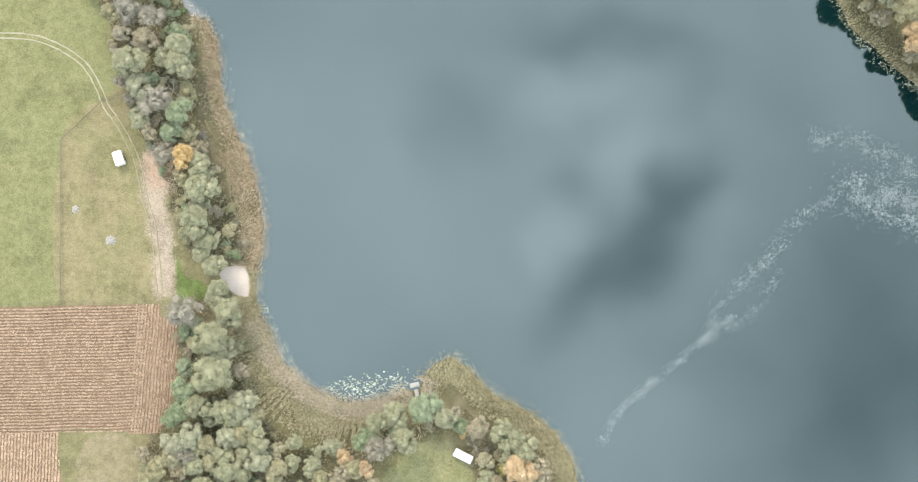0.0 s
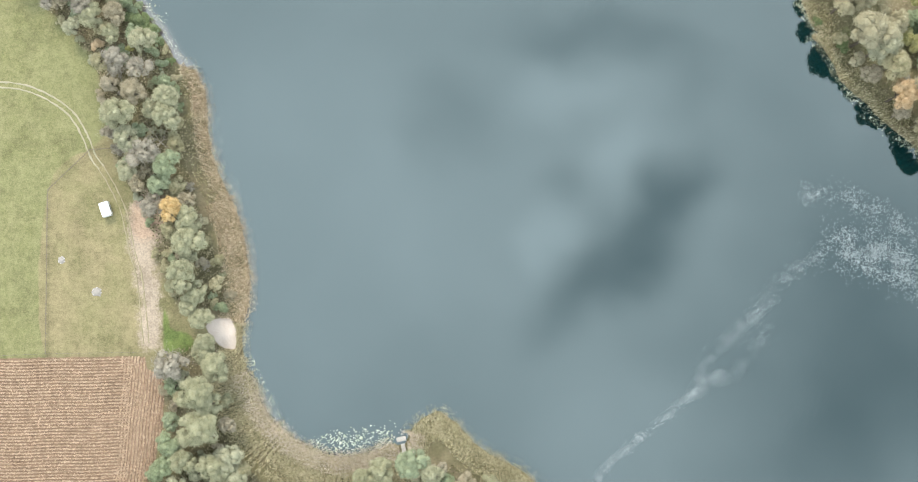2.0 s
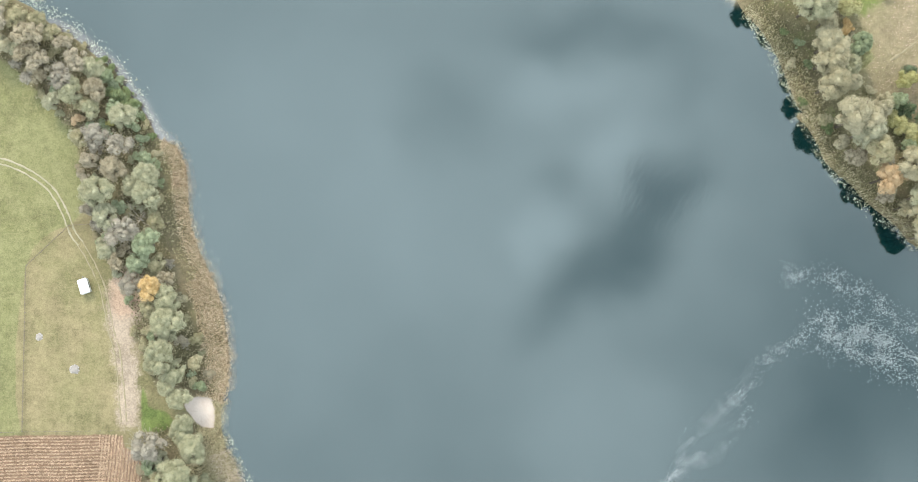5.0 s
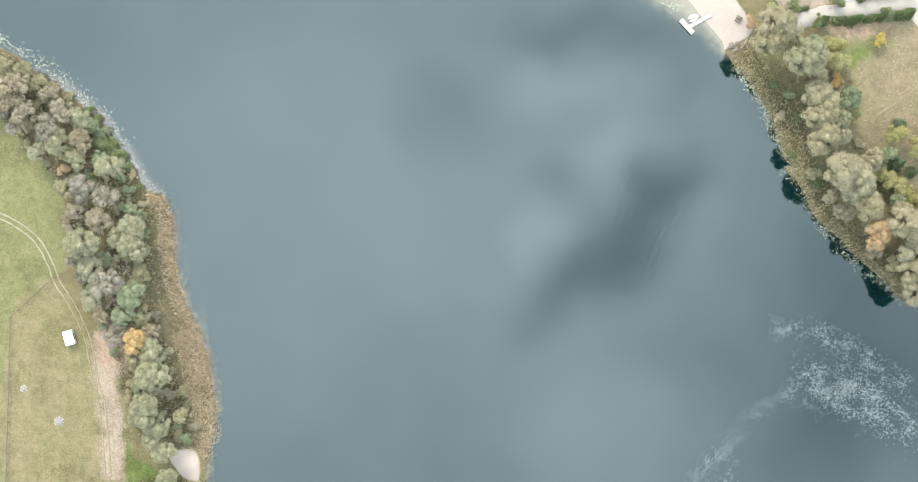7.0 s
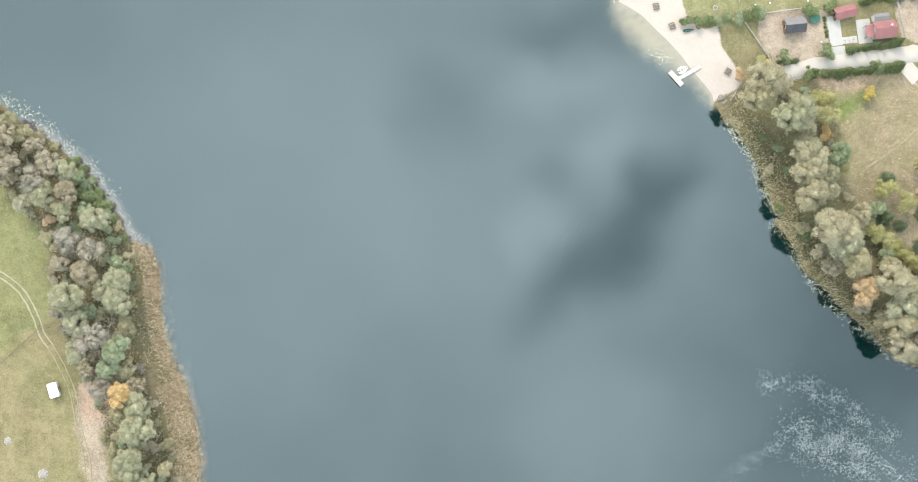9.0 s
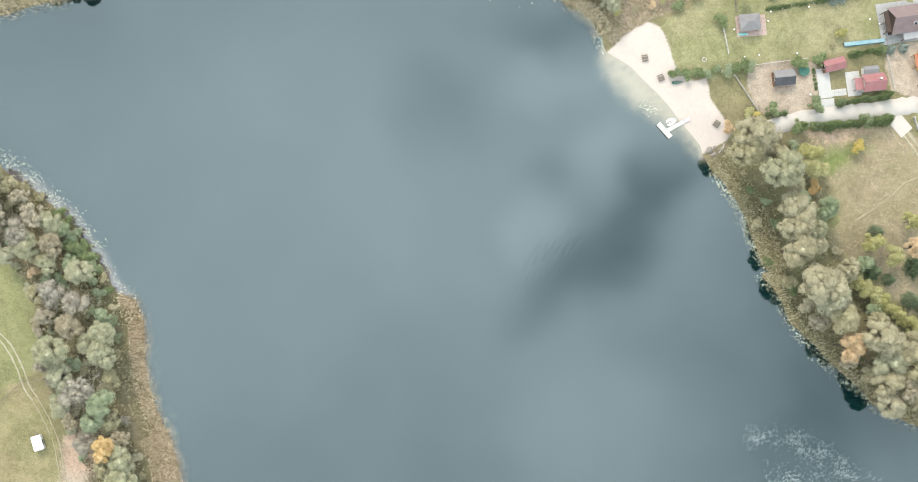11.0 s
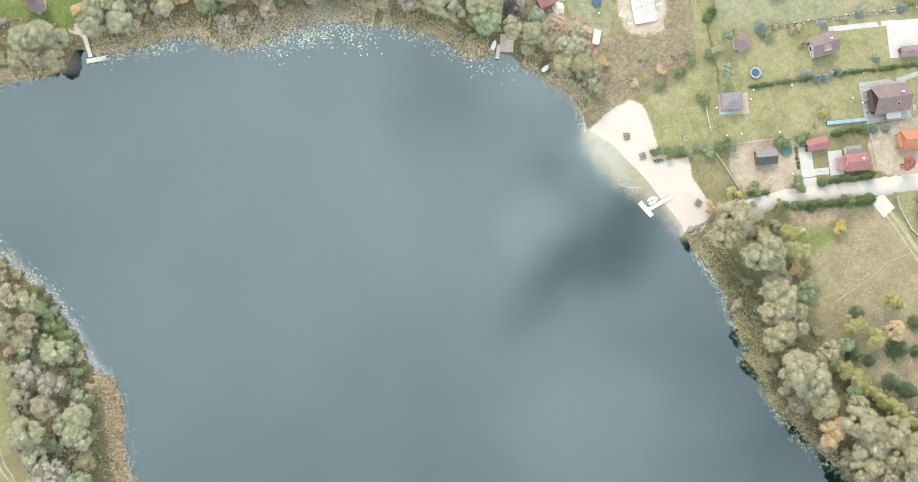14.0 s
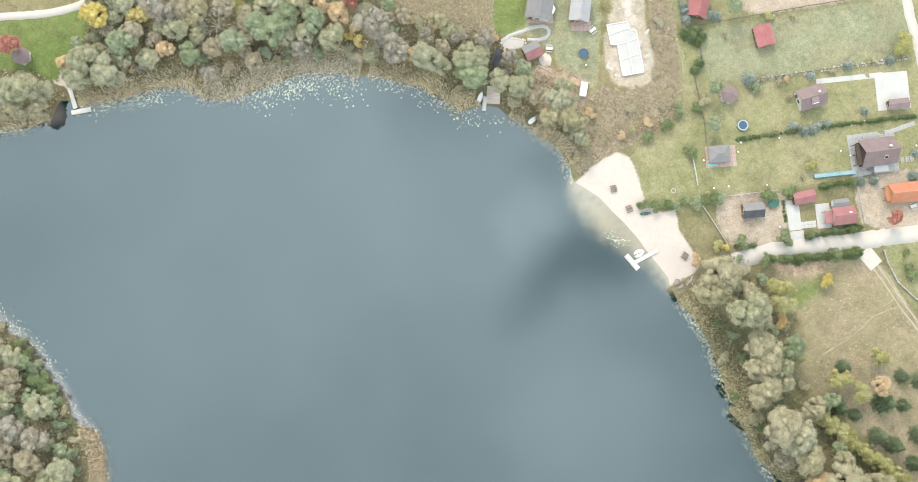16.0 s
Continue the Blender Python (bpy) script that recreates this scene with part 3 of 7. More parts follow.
TREES_SOUTH_A = [
    (-69.9, -10.5, 5, "bare"), (-62.3, -6.7, 3.5, "willow"), (-58.5, -10.8, 4.6, "willow"), (-62.7, -17.5, 5.2, "willow"), (-59.9, -20.9, 3.9, "willow"), (-61.9, -26.6, 5.9, "willow"), (-70.6, -25.6, 2.7, "green"), (-70.3, -31.4, 3.9, "green"),
    (-71, -36.8, 3.5, "green"), (-66.3, -35.8, 3.9, "willow"), (-58.1, -37.2, 4.6, "willow"), (-63.4, -39.6, 2.5, "willow"), (-68.1, -43.4, 3.9, "willow"), (-72.9, -45.3, 3.5, "willow"), (-73.8, -38.8, 3.1, "green"), (-57.5, -43.4, 3.9, "willow"),
    (-69.4, -48.8, 3.1, "bare"), (-67.6, -51.4, 3.1, "willow"), (-58, -51.8, 4.2, "willow"), (-63, -50.7, 3.1, "olive"), (-53.8, -47.4, 3.1, "willow"), (-73.7, -49.4, 2.9, "olive"), (-76.8, -51.9, 3.5, "olive"), (-71.8, -53.4, 2.7, "brown"),
]
TREES_SOUTH_B = [
    (-54.4, -53.3, 3.1, "willow"), (-79.6, -54.7, 2.9, "olive"), (-54.7, -35.2, 4.6, "willow"), (-52.9, -40, 3.9, "willow"), (-50.2, -44.8, 3.9, "willow"), (-54.9, -42.9, 3.9, "olive"), (-45.8, -47.7, 2.7, "olive"), (-50.1, -50, 3.9, "willow"),
    (-41.7, -51, 2.7, "willow"), (-45.5, -52.8, 3.5, "olive"), (-36.3, -52, 2.9, "willow"), (-27.6, -49.5, 2.7, "tan"), (-28.9, -54.2, 3.5, "brown"), (-22.2, -52.8, 2.7, "tan"), (-22.2, -44.6, 3.5, "green"), (-18, -46.8, 4.2, "bare"),
    (-18.8, -40.3, 3.5, "willow"), (-14, -38.2, 3.9, "willow"), (-13.5, -42.5, 2.7, "green"), (-11.4, -44.9, 3.9, "willow"), (-6, -36.1, 4.8, "green"), (-0.7, -38.9, 3.5, "willow"), (1.4, -37.8, 2.7, "brown"), (3.4, -41.1, 2.7, "green"),
]
TREES_SOUTH_C = [
    (4.2, -43.6, 1.6, "orange"), (8.1, -41.6, 3.5, "brown"), (7.6, -47.3, 3.6, "dead"), (10.2, -50.5, 2.7, "olive"), (14.3, -42.4, 3.5, "willow"), (17.5, -45, 3.9, "willow"), (21, -47, 3.9, "willow"), (17, -50.5, 3.1, "willow"),
    (14.6, -53.4, 1.8, "lime"), (19.4, -52.7, 4.6, "tan"), (24.9, -52.9, 3.9, "brown"), (-64.9, -46.2, 3.1, "olive"), (-60.2, -47.7, 3.1, "willow"), (-51.1, -38.5, 2.7, "olive"), (-65.2, -56.9, 3.5, "willow"), (-56.8, -58.4, 3.5, "willow"),
    (-49, -58.5, 3.5, "willow"), (-73.9, -58.4, 3.5, "olive"), (-38.2, -58.6, 3.1, "willow"), (-19.5, -57.3, 2.7, "brown"), (18.2, -58.7, 3.5, "brown"), (26.1, -58.9, 3.1, "tan"),
]
TREES_WEST_A = [
    (-71.5, 31.3, 3.7, "orange"), (-76.5, 32, 3.5, "bare"), (-66.8, 28.2, 4.2, "willow"), (-66.1, 22.3, 5, "willow"), (-67.8, 13.5, 4.6, "willow"), (-64.1, 8.8, 3.5, "willow"), (-66.5, 5.5, 3.1, "willow"), (-63, 1.9, 3.5, "willow"),
    (-58.4, 5.4, 2.2, "green"), (-61.5, -5.2, 3.5, "willow"), (-76.6, 19.6, 1.6, "olive"), (-66.9, 18.5, 2.7, "willow"), (-71.1, 10.7, 2.4, "willow"), (-64.4, 28.6, 2, "olive"),
]
TREES_NORTHWEST_A = [
    (-105.7, 98.4, 4.8, "brown"), (-106.8, 93.8, 3.5, "brown"), (-103.2, 91.4, 3.9, "brown"), (-109.6, 103.4, 3.5, "olive"), (-105.1, 102.9, 3.5, "olive"), (-101.5, 100.4, 2.9, "olive"), (-97.3, 97.1, 3.1, "brown"), (-93.2, 92.3, 3.9, "brown"),
    (-96.4, 87.6, 3.9, "bare"), (-94.5, 84.3, 3.9, "willow"), (-103.9, 88.3, 2.4, "brown"), (-89.4, 90.8, 3.5, "willow"), (-86.4, 88.9, 2.7, "green"), (-85.1, 87.1, 2.2, "green"), (-88.1, 84.6, 3.5, "brown"), (-84.1, 84.1, 2.9, "bush"),
    (-80.7, 82, 2.7, "bush"), (-80.3, 77.8, 3.9, "willow"), (-78.4, 80.3, 2.2, "green"), (-89.3, 79.5, 2.9, "willow"), (-94.3, 77.6, 2, "tan"), (-85.6, 76.5, 1.4, "lime"), (-87.6, 72.3, 3.9, "bare"), (-88, 69.1, 2.4, "bare"),
]
TREES_NORTHWEST_B = [
    (-80.5, 69.4, 3.9, "bare"), (-76.4, 72.2, 1.8, "green"), (-74.1, 65.9, 2.7, "green"), (-82.4, 63.3, 3.9, "brown"), (-85.3, 56.7, 4.8, "willow"), (-73.4, 60.8, 4.6, "willow"), (-73, 56, 4.2, "willow"), (-77.9, 58.7, 2.9, "willow"),
    (-83.4, 50, 3.9, "willow"), (-75.6, 50.0, 3.6, "dead"), (-79.1, 46.3, 4.6, "bare"), (-83.7, 41.8, 3.3, "willow"), (-72.4, 43.2, 4.2, "green"), (-74.7, 38.3, 3.3, "green"), (-70.3, 37.9, 2.7, "olive"), (-91.5, 80.9, 2.7, "olive"),
    (-85.9, 73.5, 2, "green"), (-78.9, 76.1, 2, "green"), (-88.4, 93.7, 1.8, "bush"), (-86, 91.3, 1.8, "bush"), (-83.4, 88.2, 1.8, "green"), (-80.9, 85, 1.8, "bush"), (-78.9, 82.3, 1.8, "bush"), (-77.1, 79, 1.6, "bush"),
]
TREES_NORTHWEST_C = [
    (-93.4, 97.6, 1.6, "olive"), (-98.3, 100.7, 1.8, "olive"), (-75.4, 76.3, 1.4, "olive"), (-74, 73.1, 1.4, "bush"), (-72.3, 68.3, 1.6, "olive"), (-72, 64.7, 1.6, "green"), (-71.2, 60.3, 1.6, "green"), (-70.7, 55.4, 1.6, "olive"),
    (-113.5, 103, 3.9, "brown"), (-114.8, 96.6, 3.9, "olive"), (-119.6, 101.2, 3.9, "willow"), (-115.2, 107.3, 2.9, "olive"),
]
TREES_NORTH_A = [
    (-68.5, 188.6, 3.6, "willow"), (-64.9, 186.5, 3.5, "willow"), (-74.9, 183.8, 2.4, "yellow"), (-71.2, 182.6, 3.6, "yellow"), (-62, 183.8, 2.5, "yellow"), (-59.6, 184.4, 2.8, "yellow"), (-56.5, 188.0, 4, "bare"), (-53.9, 184.6, 4, "bare"),
    (-63.9, 175.4, 4.2, "green"), (-64.3, 171.9, 2.9, "willow"), (-61.6, 178.7, 3.5, "brown"), (-57.4, 172.1, 3.3, "willow"), (-56.5, 177.8, 2.4, "brown"), (-52.8, 175, 2.7, "tan"), (-50.1, 180, 3.5, "willow"), (-54.3, 181.2, 2.7, "willow"),
    (-46, 173.6, 3.5, "green"), (-44, 173.9, 2, "green"), (-44.7, 178.9, 2.7, "willow"), (-39.5, 182.3, 4.6, "dead"), (-39.7, 175.9, 3.5, "brown"), (-34.6, 177.8, 3.9, "green"), (-32.2, 176.2, 2.7, "brown"), (-44.8, 185.9, 3.5, "olive"),
]
TREES_NORTH_B = [
    (-37.6, 187, 3.5, "brown"), (-33.8, 188.5, 3.1, "lime"), (-31.9, 185.2, 3.1, "brown"), (-79.7, 170.1, 2.5, "orange"), (-73.9, 170.2, 4.6, "willow"), (-70.5, 173.3, 2.9, "willow"), (-75.1, 165.9, 3.9, "willow"), (-68.2, 167.7, 4.6, "willow"),
    (-65.8, 166.3, 2.7, "willow"), (-72, 165.5, 1, "yellow"), (-88.4, 161.5, 4.8, "willow"), (-93.8, 160.8, 4, "willow"), (-85, 161.5, 3.5, "willow"), (-85.2, 157.1, 3.5, "olive"), (-90.9, 156.3, 3.1, "olive"), (-94.8, 155.6, 3.1, "olive"),
    (-97.6, 159.8, 1.2, "orange"), (-30.9, 183.3, 3.5, "brown"), (-28.5, 182.4, 4.2, "green"), (-23.7, 181.3, 4.8, "green"), (-20.3, 185.7, 3.5, "green"), (-20.7, 180.6, 3.3, "willow"), (-13.5, 184.5, 4, "green"), (-15.7, 181, 3.1, "willow"),
]
TREES_NORTH_C = [
    (-8.2, 180.4, 3.9, "willow"), (-1.7, 180.9, 2, "yellow"), (-2.6, 184.1, 1.8, "orange"), (-6.8, 186.9, 3.5, "tan"), (-3.9, 191.3, 2.4, "red"), (-11.7, 189.3, 2.7, "tan"), (-31.5, 179, 2.7, "brown"), (2.5, 184.4, 5.2, "bare"),
    (4.3, 181.7, 3.5, "bare"), (9.3, 177.6, 4.6, "bare"), (2.7, 176.9, 2.5, "willow"), (17.4, 175.7, 4.6, "willow"), (21.1, 174.7, 3.5, "willow"), (17.2, 182.9, 2.5, "bare"), (22, 179.6, 2.7, "brown"), (28.3, 177.1, 4, "willow"),
    (30.6, 172.3, 4.8, "green"), (32.9, 178.4, 2.9, "willow"), (26.4, 182.8, 2.7, "bare"), (-18.2, 188.5, 3.5, "olive"), (-27.3, 188.4, 3.1, "olive"), (-49.2, 186.1, 3.5, "brown"), (6.2, 187.2, 2.7, "brown"), (13.1, 177.7, 2.4, "tan"),
]
TREES_NORTH_D = [
    (-94.4, 173.8, 3.3, "red"),
]
TREES_NORTHEAST_A = [
    (31.4, 175.1, 3.9, "willow"), (38, 170.9, 3.5, "willow"), (40.3, 177.7, 2.7, "bare"), (43.8, 169.5, 3.9, "willow"), (42.4, 166.3, 2.5, "olive"), (36.2, 184.3, 1.6, "tan"), (48.4, 167.4, 3.5, "brown"), (54.2, 166.5, 3.9, "willow"),
    (57.4, 165.7, 3.1, "brown"), (52.7, 162, 3.5, "olive"), (58.4, 161, 4, "olive"), (63.9, 163.9, 2, "tan"), (50, 161.7, 1.6, "olive"), (89.6, 196.1, 1.8, "spruce"), (90.1, 194.4, 2, "spruce"), (90.5, 192.6, 1.8, "spruce"),
    (99.1, 193.8, 1.8, "spruce"), (96.9, 194.1, 1.8, "spruce"), (89.5, 166.3, 2.2, "bush"), (85.5, 162.3, 2.2, "bush"), (80.5, 158.3, 2, "bush"), (103, 196, 2.7, "green"), (114, 194.3, 1.8, "lime"), (153, 188.5, 3.5, "lime"),
]
TREES_NORTHEAST_B = [
    (93.1, 155.2, 2.4, "bush"), (94.2, 167.3, 1.8, "bush"), (96.3, 169.5, 1.8, "olive"), (98.3, 172.4, 2.4, "green"), (110.3, 174, 1.8, "green"), (108.9, 176.3, 2.4, "spruce"), (98.6, 162.4, 2.4, "green"), (122.2, 163.8, 1.6, "spruce"),
    (125.2, 162.4, 2, "spruce"), (127.6, 162.8, 1.8, "spruce"), (129, 163.8, 1.6, "spruce"), (131.7, 164.7, 1.6, "spruce"), (137.4, 181.6, 1.8, "spruce"), (126.9, 178.2, 1.6, "spruce"), (149.5, 183.9, 1.8, "spruce"), (142.5, 169, 1.4, "spruce"),
    (127.4, 152.5, 1.8, "lime"), (115.5, 143.9, 2.5, "bush"), (121.1, 144.9, 2.2, "bush"), (120.2, 131.9, 2.5, "bush"), (108, 130.2, 2.2, "bush"), (100.9, 128.9, 2, "lime"), (103.7, 128.7, 1.4, "yellow"), (150.2, 138.9, 2.5, "red"),
]
TREES_NORTHEAST_C = [
    (145.7, 149.4, 1.8, "spruce"), (142, 148.9, 1.8, "spruce"), (157.1, 151.3, 2, "spruce"), (155.1, 129.6, 1.4, "bush"), (157.2, 123, 1.8, "bush"), (156.3, 125.5, 1.4, "bush"), (120.4, 172.1, 1.2, "brown"), (90.6, 188.3, 2.2, "thuja"),
    (92.3, 187.6, 2.2, "thuja"), (93.9, 186.4, 2, "thuja"), (95.2, 188.1, 2, "thuja"), (92.9, 189.4, 2, "thuja"), (94.8, 180.1, 1.8, "thuja"), (93.7, 178.1, 1.8, "thuja"), (117.8, 176.1, 1.2, "brown"), (119.4, 176.7, 1.2, "tan"),
    (112.8, 176.4, 1, "olive"), (114.4, 177.6, 1, "olive"), (133, 180, 1, "olive"), (144.7, 183.4, 1.2, "olive"), (101.6, 188.7, 1, "olive"), (121, 194.8, 1, "olive"), (125.3, 149.3, 1, "olive"), (147.1, 155.5, 1.2, "bush"),
]
TREES_NORTHEAST_D = [
    (157.5, 157.7, 1.6, "spruce"), (98.6, 143.5, 1.2, "olive"),
]
TREES_EAST_A = [
    (98.7, 120.9, 5.7, "fawn"), (97.1, 116.3, 5.1, "olive"), (106.5, 116, 4.2, "fawn"), (106.4, 111.6, 6.2, "willow"), (112.1, 108.9, 3.5, "fawn"), (117.7, 117.6, 3.5, "gold"), (119.2, 112.5, 3.9, "gold"), (120.1, 108.6, 2.2, "orange"),
    (111.6, 101.5, 5.3, "olive"), (111.3, 96.7, 5.1, "fawn"), (118.2, 96, 3.5, "willow"), (120.6, 101.9, 3.8, "green"), (124, 99.5, 3.3, "gold"), (111.8, 89.8, 5.1, "fawn"), (118.9, 92.3, 3.3, "olive"), (132.5, 120.2, 2.2, "yellow"),
    (102.3, 106.7, 1.6, "bush"), (117.6, 80.4, 6.6, "fawn"), (121.2, 77.2, 5.1, "willow"), (114.6, 80.3, 2.4, "bush"), (132.7, 82.4, 2.4, "gold"), (126.9, 84.4, 3.3, "fawn"), (124.4, 72.5, 5.1, "olive"), (120.2, 71, 3.3, "brown"),
]
TREES_EAST_B = [
    (112.5, 81.4, 2.3, "olive"), (116.8, 75.2, 2.5, "fawn"), (120.2, 70.8, 2.3, "olive"), (129.4, 61.4, 2.5, "olive"), (134.2, 57.2, 2.6, "fawn"), (104.2, 97.5, 2.0, "olive"),
    (132.1, 70.9, 2, "bare"), (127.2, 64.5, 4.6, "tan"), (132.8, 65.8, 2.7, "tan"), (128.5, 60, 2.7, "brown"), (95.4, 124.4, 2, "tan"), (138.7, 49, 4.2, "fawn"), (107.4, 87.1, 1.6, "bush"), (109.4, 98, 1.6, "bush"),
]
TREES_SOUTHEAST_A = [
    (138.4, 96.4, 2.5, "conifer"), (135.8, 93.7, 3.3, "gold"), (142.3, 89.9, 3.5, "gold"), (146.4, 92.1, 2.9, "tan"), (149.7, 87, 3.9, "conifer"), (136.7, 85.2, 3.3, "conifer"), (135.2, 84, 2.4, "conifer"), (142.1, 83.2, 2.2, "conifer"),
    (148.4, 77.6, 3.1, "conifer"), (153, 75.2, 3.1, "conifer"), (146.8, 99.7, 2.9, "gold"), (127.6, 85.6, 3.3, "fawn"), (155.1, 94.4, 2.4, "conifer"), (155.6, 86.4, 2.4, "conifer"), (132.6, 81.7, 2.5, "gold"), (134.9, 80.2, 2.5, "gold"),
    (136.8, 78.5, 2.7, "gold"), (139, 76.9, 2.5, "gold"), (141.2, 75.5, 2.7, "gold"), (143.6, 73.8, 2.7, "gold"), (145.8, 72.1, 2.7, "gold"), (148.1, 70.6, 2.7, "gold"), (150.3, 69.1, 2.7, "gold"), (152.4, 67.2, 2.9, "gold"),
]
TREES_SOUTHEAST_B = [
    (154.6, 65.6, 2.7, "gold"), (135.7, 74.5, 2.4, "green"), (135.9, 71.6, 3.1, "olive"), (134.2, 67.2, 5.7, "fawn"), (137.9, 60.2, 5.3, "willow"), (142.6, 64.8, 5.7, "fawn"), (147, 59.2, 5.3, "olive"), (137.5, 55.5, 4.6, "fawn"),
    (143.8, 53.7, 4.2, "brown"), (150.5, 55.1, 4.9, "willow"), (151.8, 61.2, 4.2, "fawn"), (156.1, 64.5, 4.2, "olive"), (155.4, 56.8, 4.9, "olive"), (160.2, 78.5, 3.1, "conifer"), (159, 70.3, 2.7, "conifer"), (160.3, 93.2, 2.7, "conifer"),
    (133, 87.4, 2.7, "green"), (148.6, 49.9, 3.8, "fawn"), (154.4, 47.2, 4.6, "willow"),
]
HOUSE_RED_NORTH = (93.5, 196.4, 7.4, 5.6, 79.9)
SHED_RED = (112.5, 188.7, 6.3, 5.4, -73.1)
HOUSE_DORMER = (126.4, 171.8, 7.9, 5.9, 19.7)
SHED_SLAB = (151.7, 171.3, 5.8, 2.8, 8.9)
PAVILION = (100.8, 154.5, 6, 4.8, 7.8)
HOUSE_BROWN = (145.5, 157.2, 10.1, 7.6, 10.7)
SHED_PINK = (125.3, 143.5, 6.2, 3.3, 15.5)
HOUSE_PINK = (136.6, 138.9, 6.4, 4.8, 8.6)
ANNEX_GREY = (135.8, 142.5, 4.4, 2, 8.6)
SHED_GREY = (111, 139.2, 6, 4.3, 7.6)
HOUSE_ORANGE = (154.4, 146.3, 10.5, 5.6, 8.6)
HOUSE_GREY = (48.7, 193.9, 8.6, 7.2, 82.4)
HOUSE_METAL = (60, 193.3, 7.6, 5.8, 85.2)
HOUSE_SPLIT = (47.1, 180.8, 5, 4.3, 28.1)
SHED_DARK = (37.5, 178.3, 5, 2.3, 77.5)
CAMPER = (-90.5, 31.6, 4.1, 2.7, 108.9)
CABIN_WHITE = (4.3, -49.7, 5.3, 2.2, -26.9)
VAN = (62, 170.6, 3.5, 2.1, 82.2)
FRAME = (50.3, 174.8, 4.3, 3.3, -25.2)
TERRACE_PAVILION = (101.9, 154.1, 8.7, 6, 6.8)
TERRACE_BROWN = (145.5, 157.2, 13.7, 12, 10.7)
TERRACE_GREY = (49.2, 190.8, 7.3, 3.3, 3.2)
TERRACE_METAL = (60.9, 189.1, 5.7, 3, 3.2)
SLAB = (150.7, 175.3, 9.6, 10.8, 7.9)
PATH_SLAB = (138.2, 178.3, 19.5, 1.5, 9)
YARD_A = (123.2, 138.5, 3.7, 8.6, 8.6)
YARD_GATE = (124.4, 132.6, 4.0, 3.0, 8.6)
YARD_B = (131.7, 138.7, 4.1, 7, 8.6)
YARD_C = (127.4, 136, 4.7, 2, 8.5)
PATH_BROWN = (153.6, 164.9, 8.3, 1.3, 22.4)
PARKING = (145.5, 127.3, 5.6, 4.4, -47.5)
TARP = (134.4, 150.6, 11.9, 1.5, 8.7)
TRAMPOLINES = [
    (107.7, 163.2), (61.8, 181.2), (117.1, 141.8),
]
GAZEBOS = [
    (103.2, 171.5), (-92.4, 171.8),
]
ASH_PATCHES = [
    (-102.4, 17.6), (-92.6, 9),
]
PICNIC = [
    (92.5, 125.6), (71.7, 143.5), (76.4, 138.1),
]
RING = [
    (88.7, 143.8),
]
VEG_BEDS = [
    (154, 155.5), (155.4, 155.9), (156.8, 156.1),
]
HEAP = [
    (51.3, 178.9),
]
GARDEN_TABLES = [
    (52, 182.1), (157.4, 142.7), (64.1, 188),
]
FIRE_PIT = [
    (53.2, 165.4),
]
BOARD = [
    (99.6, 151.6),
]
SUNSHADE = [
    (51.4, 192.8),
]
LOGS = [
    (78.8, 184.3), (80.9, 181.9), (81.3, 179.4),
]
GLOBES = [
    (118.2, 160.1), (107.3, 158.3), (106.6, 155.6), (138.7, 156.1), (96.9, 152.7), (100, 145), (104.2, 145.7), (115.1, 146.6),
    (119.1, 135), (135.9, 157.3), (157.7, 159.9), (62.6, 177.9),
]
PIER_SOUTH = [
    (-8, -34.9), (-8.7, -31.2), (-10.3, -30.9), (-7.7, -30.3),
]
PIER_WEST = [
    (-80.1, 165.3), (-77.4, 157.8), (-78.7, 157.2), (-73.4, 158.5),
]
PIER_EAST = [
    (84.8, 126.9), (77.9, 122.8), (76, 125.1), (79.6, 121.3),
]
DOCK = [
    (35.1, 170.6), (38.9, 170.8), (38.8, 165.8), (35, 165.6),
]
JETTY = [
    (34.7, 167.7), (34.4, 163.6),
]
BOATS = [
    (33.3, 167.5), (33.7, 168.8), (48.3, 161.8), (49.3, 162.7), (81.1, 137), (82.4, 137.2), (79.8, 125.9), (81.1, 126.6),
]
ROCKS = [
    (91.4, 117.4),
]
SNAG = [
    (93.4, 117.4), (95, 120.3),
]
FOUNDATION = [
    (68, 189.7), (73.8, 191), (74.6, 188.5), (76.4, 188.7), (79.2, 176.8), (73.1, 175.3), (71.2, 184.2), (69.4, 184.1),
]
SAND_PATH = [
    (-84.8, 166.5), (-83.1, 167.9), (-81.1, 167.3), (-79.3, 165.1), (-78.6, 162.6), (-79.3, 162.5), (-81.0, 164.4), (-83.6, 165.1),
]
PATIO = [
    (38.7, 183.9), (41.1, 184.5), (45, 184.1), (44.7, 182.4), (40.9, 181.5), (38.9, 182.1),
]
PATIO_PATH = [
    (38.7, 182.9), (40.1, 184.8), (43.9, 186.5), (47.3, 187.9), (50.3, 188.4), (51.8, 187.3), (51.2, 185.4), (48.6, 184.4),
    (45.8, 184.4),
]
LILIES_SOUTH = [
    (-30.4, -32.3), (-21.6, -31), (-11.9, -30.3),
]
LILIES_SHORE = [
    (-62.4, 55.2), (-60.8, 42), (-55.2, 31.3), (-52.7, 19), (-51.5, 6),
]
LILIES_BAY = [
    (-50.4, -8.6), (-44.9, -19.8), (-39.2, -30.2),
]
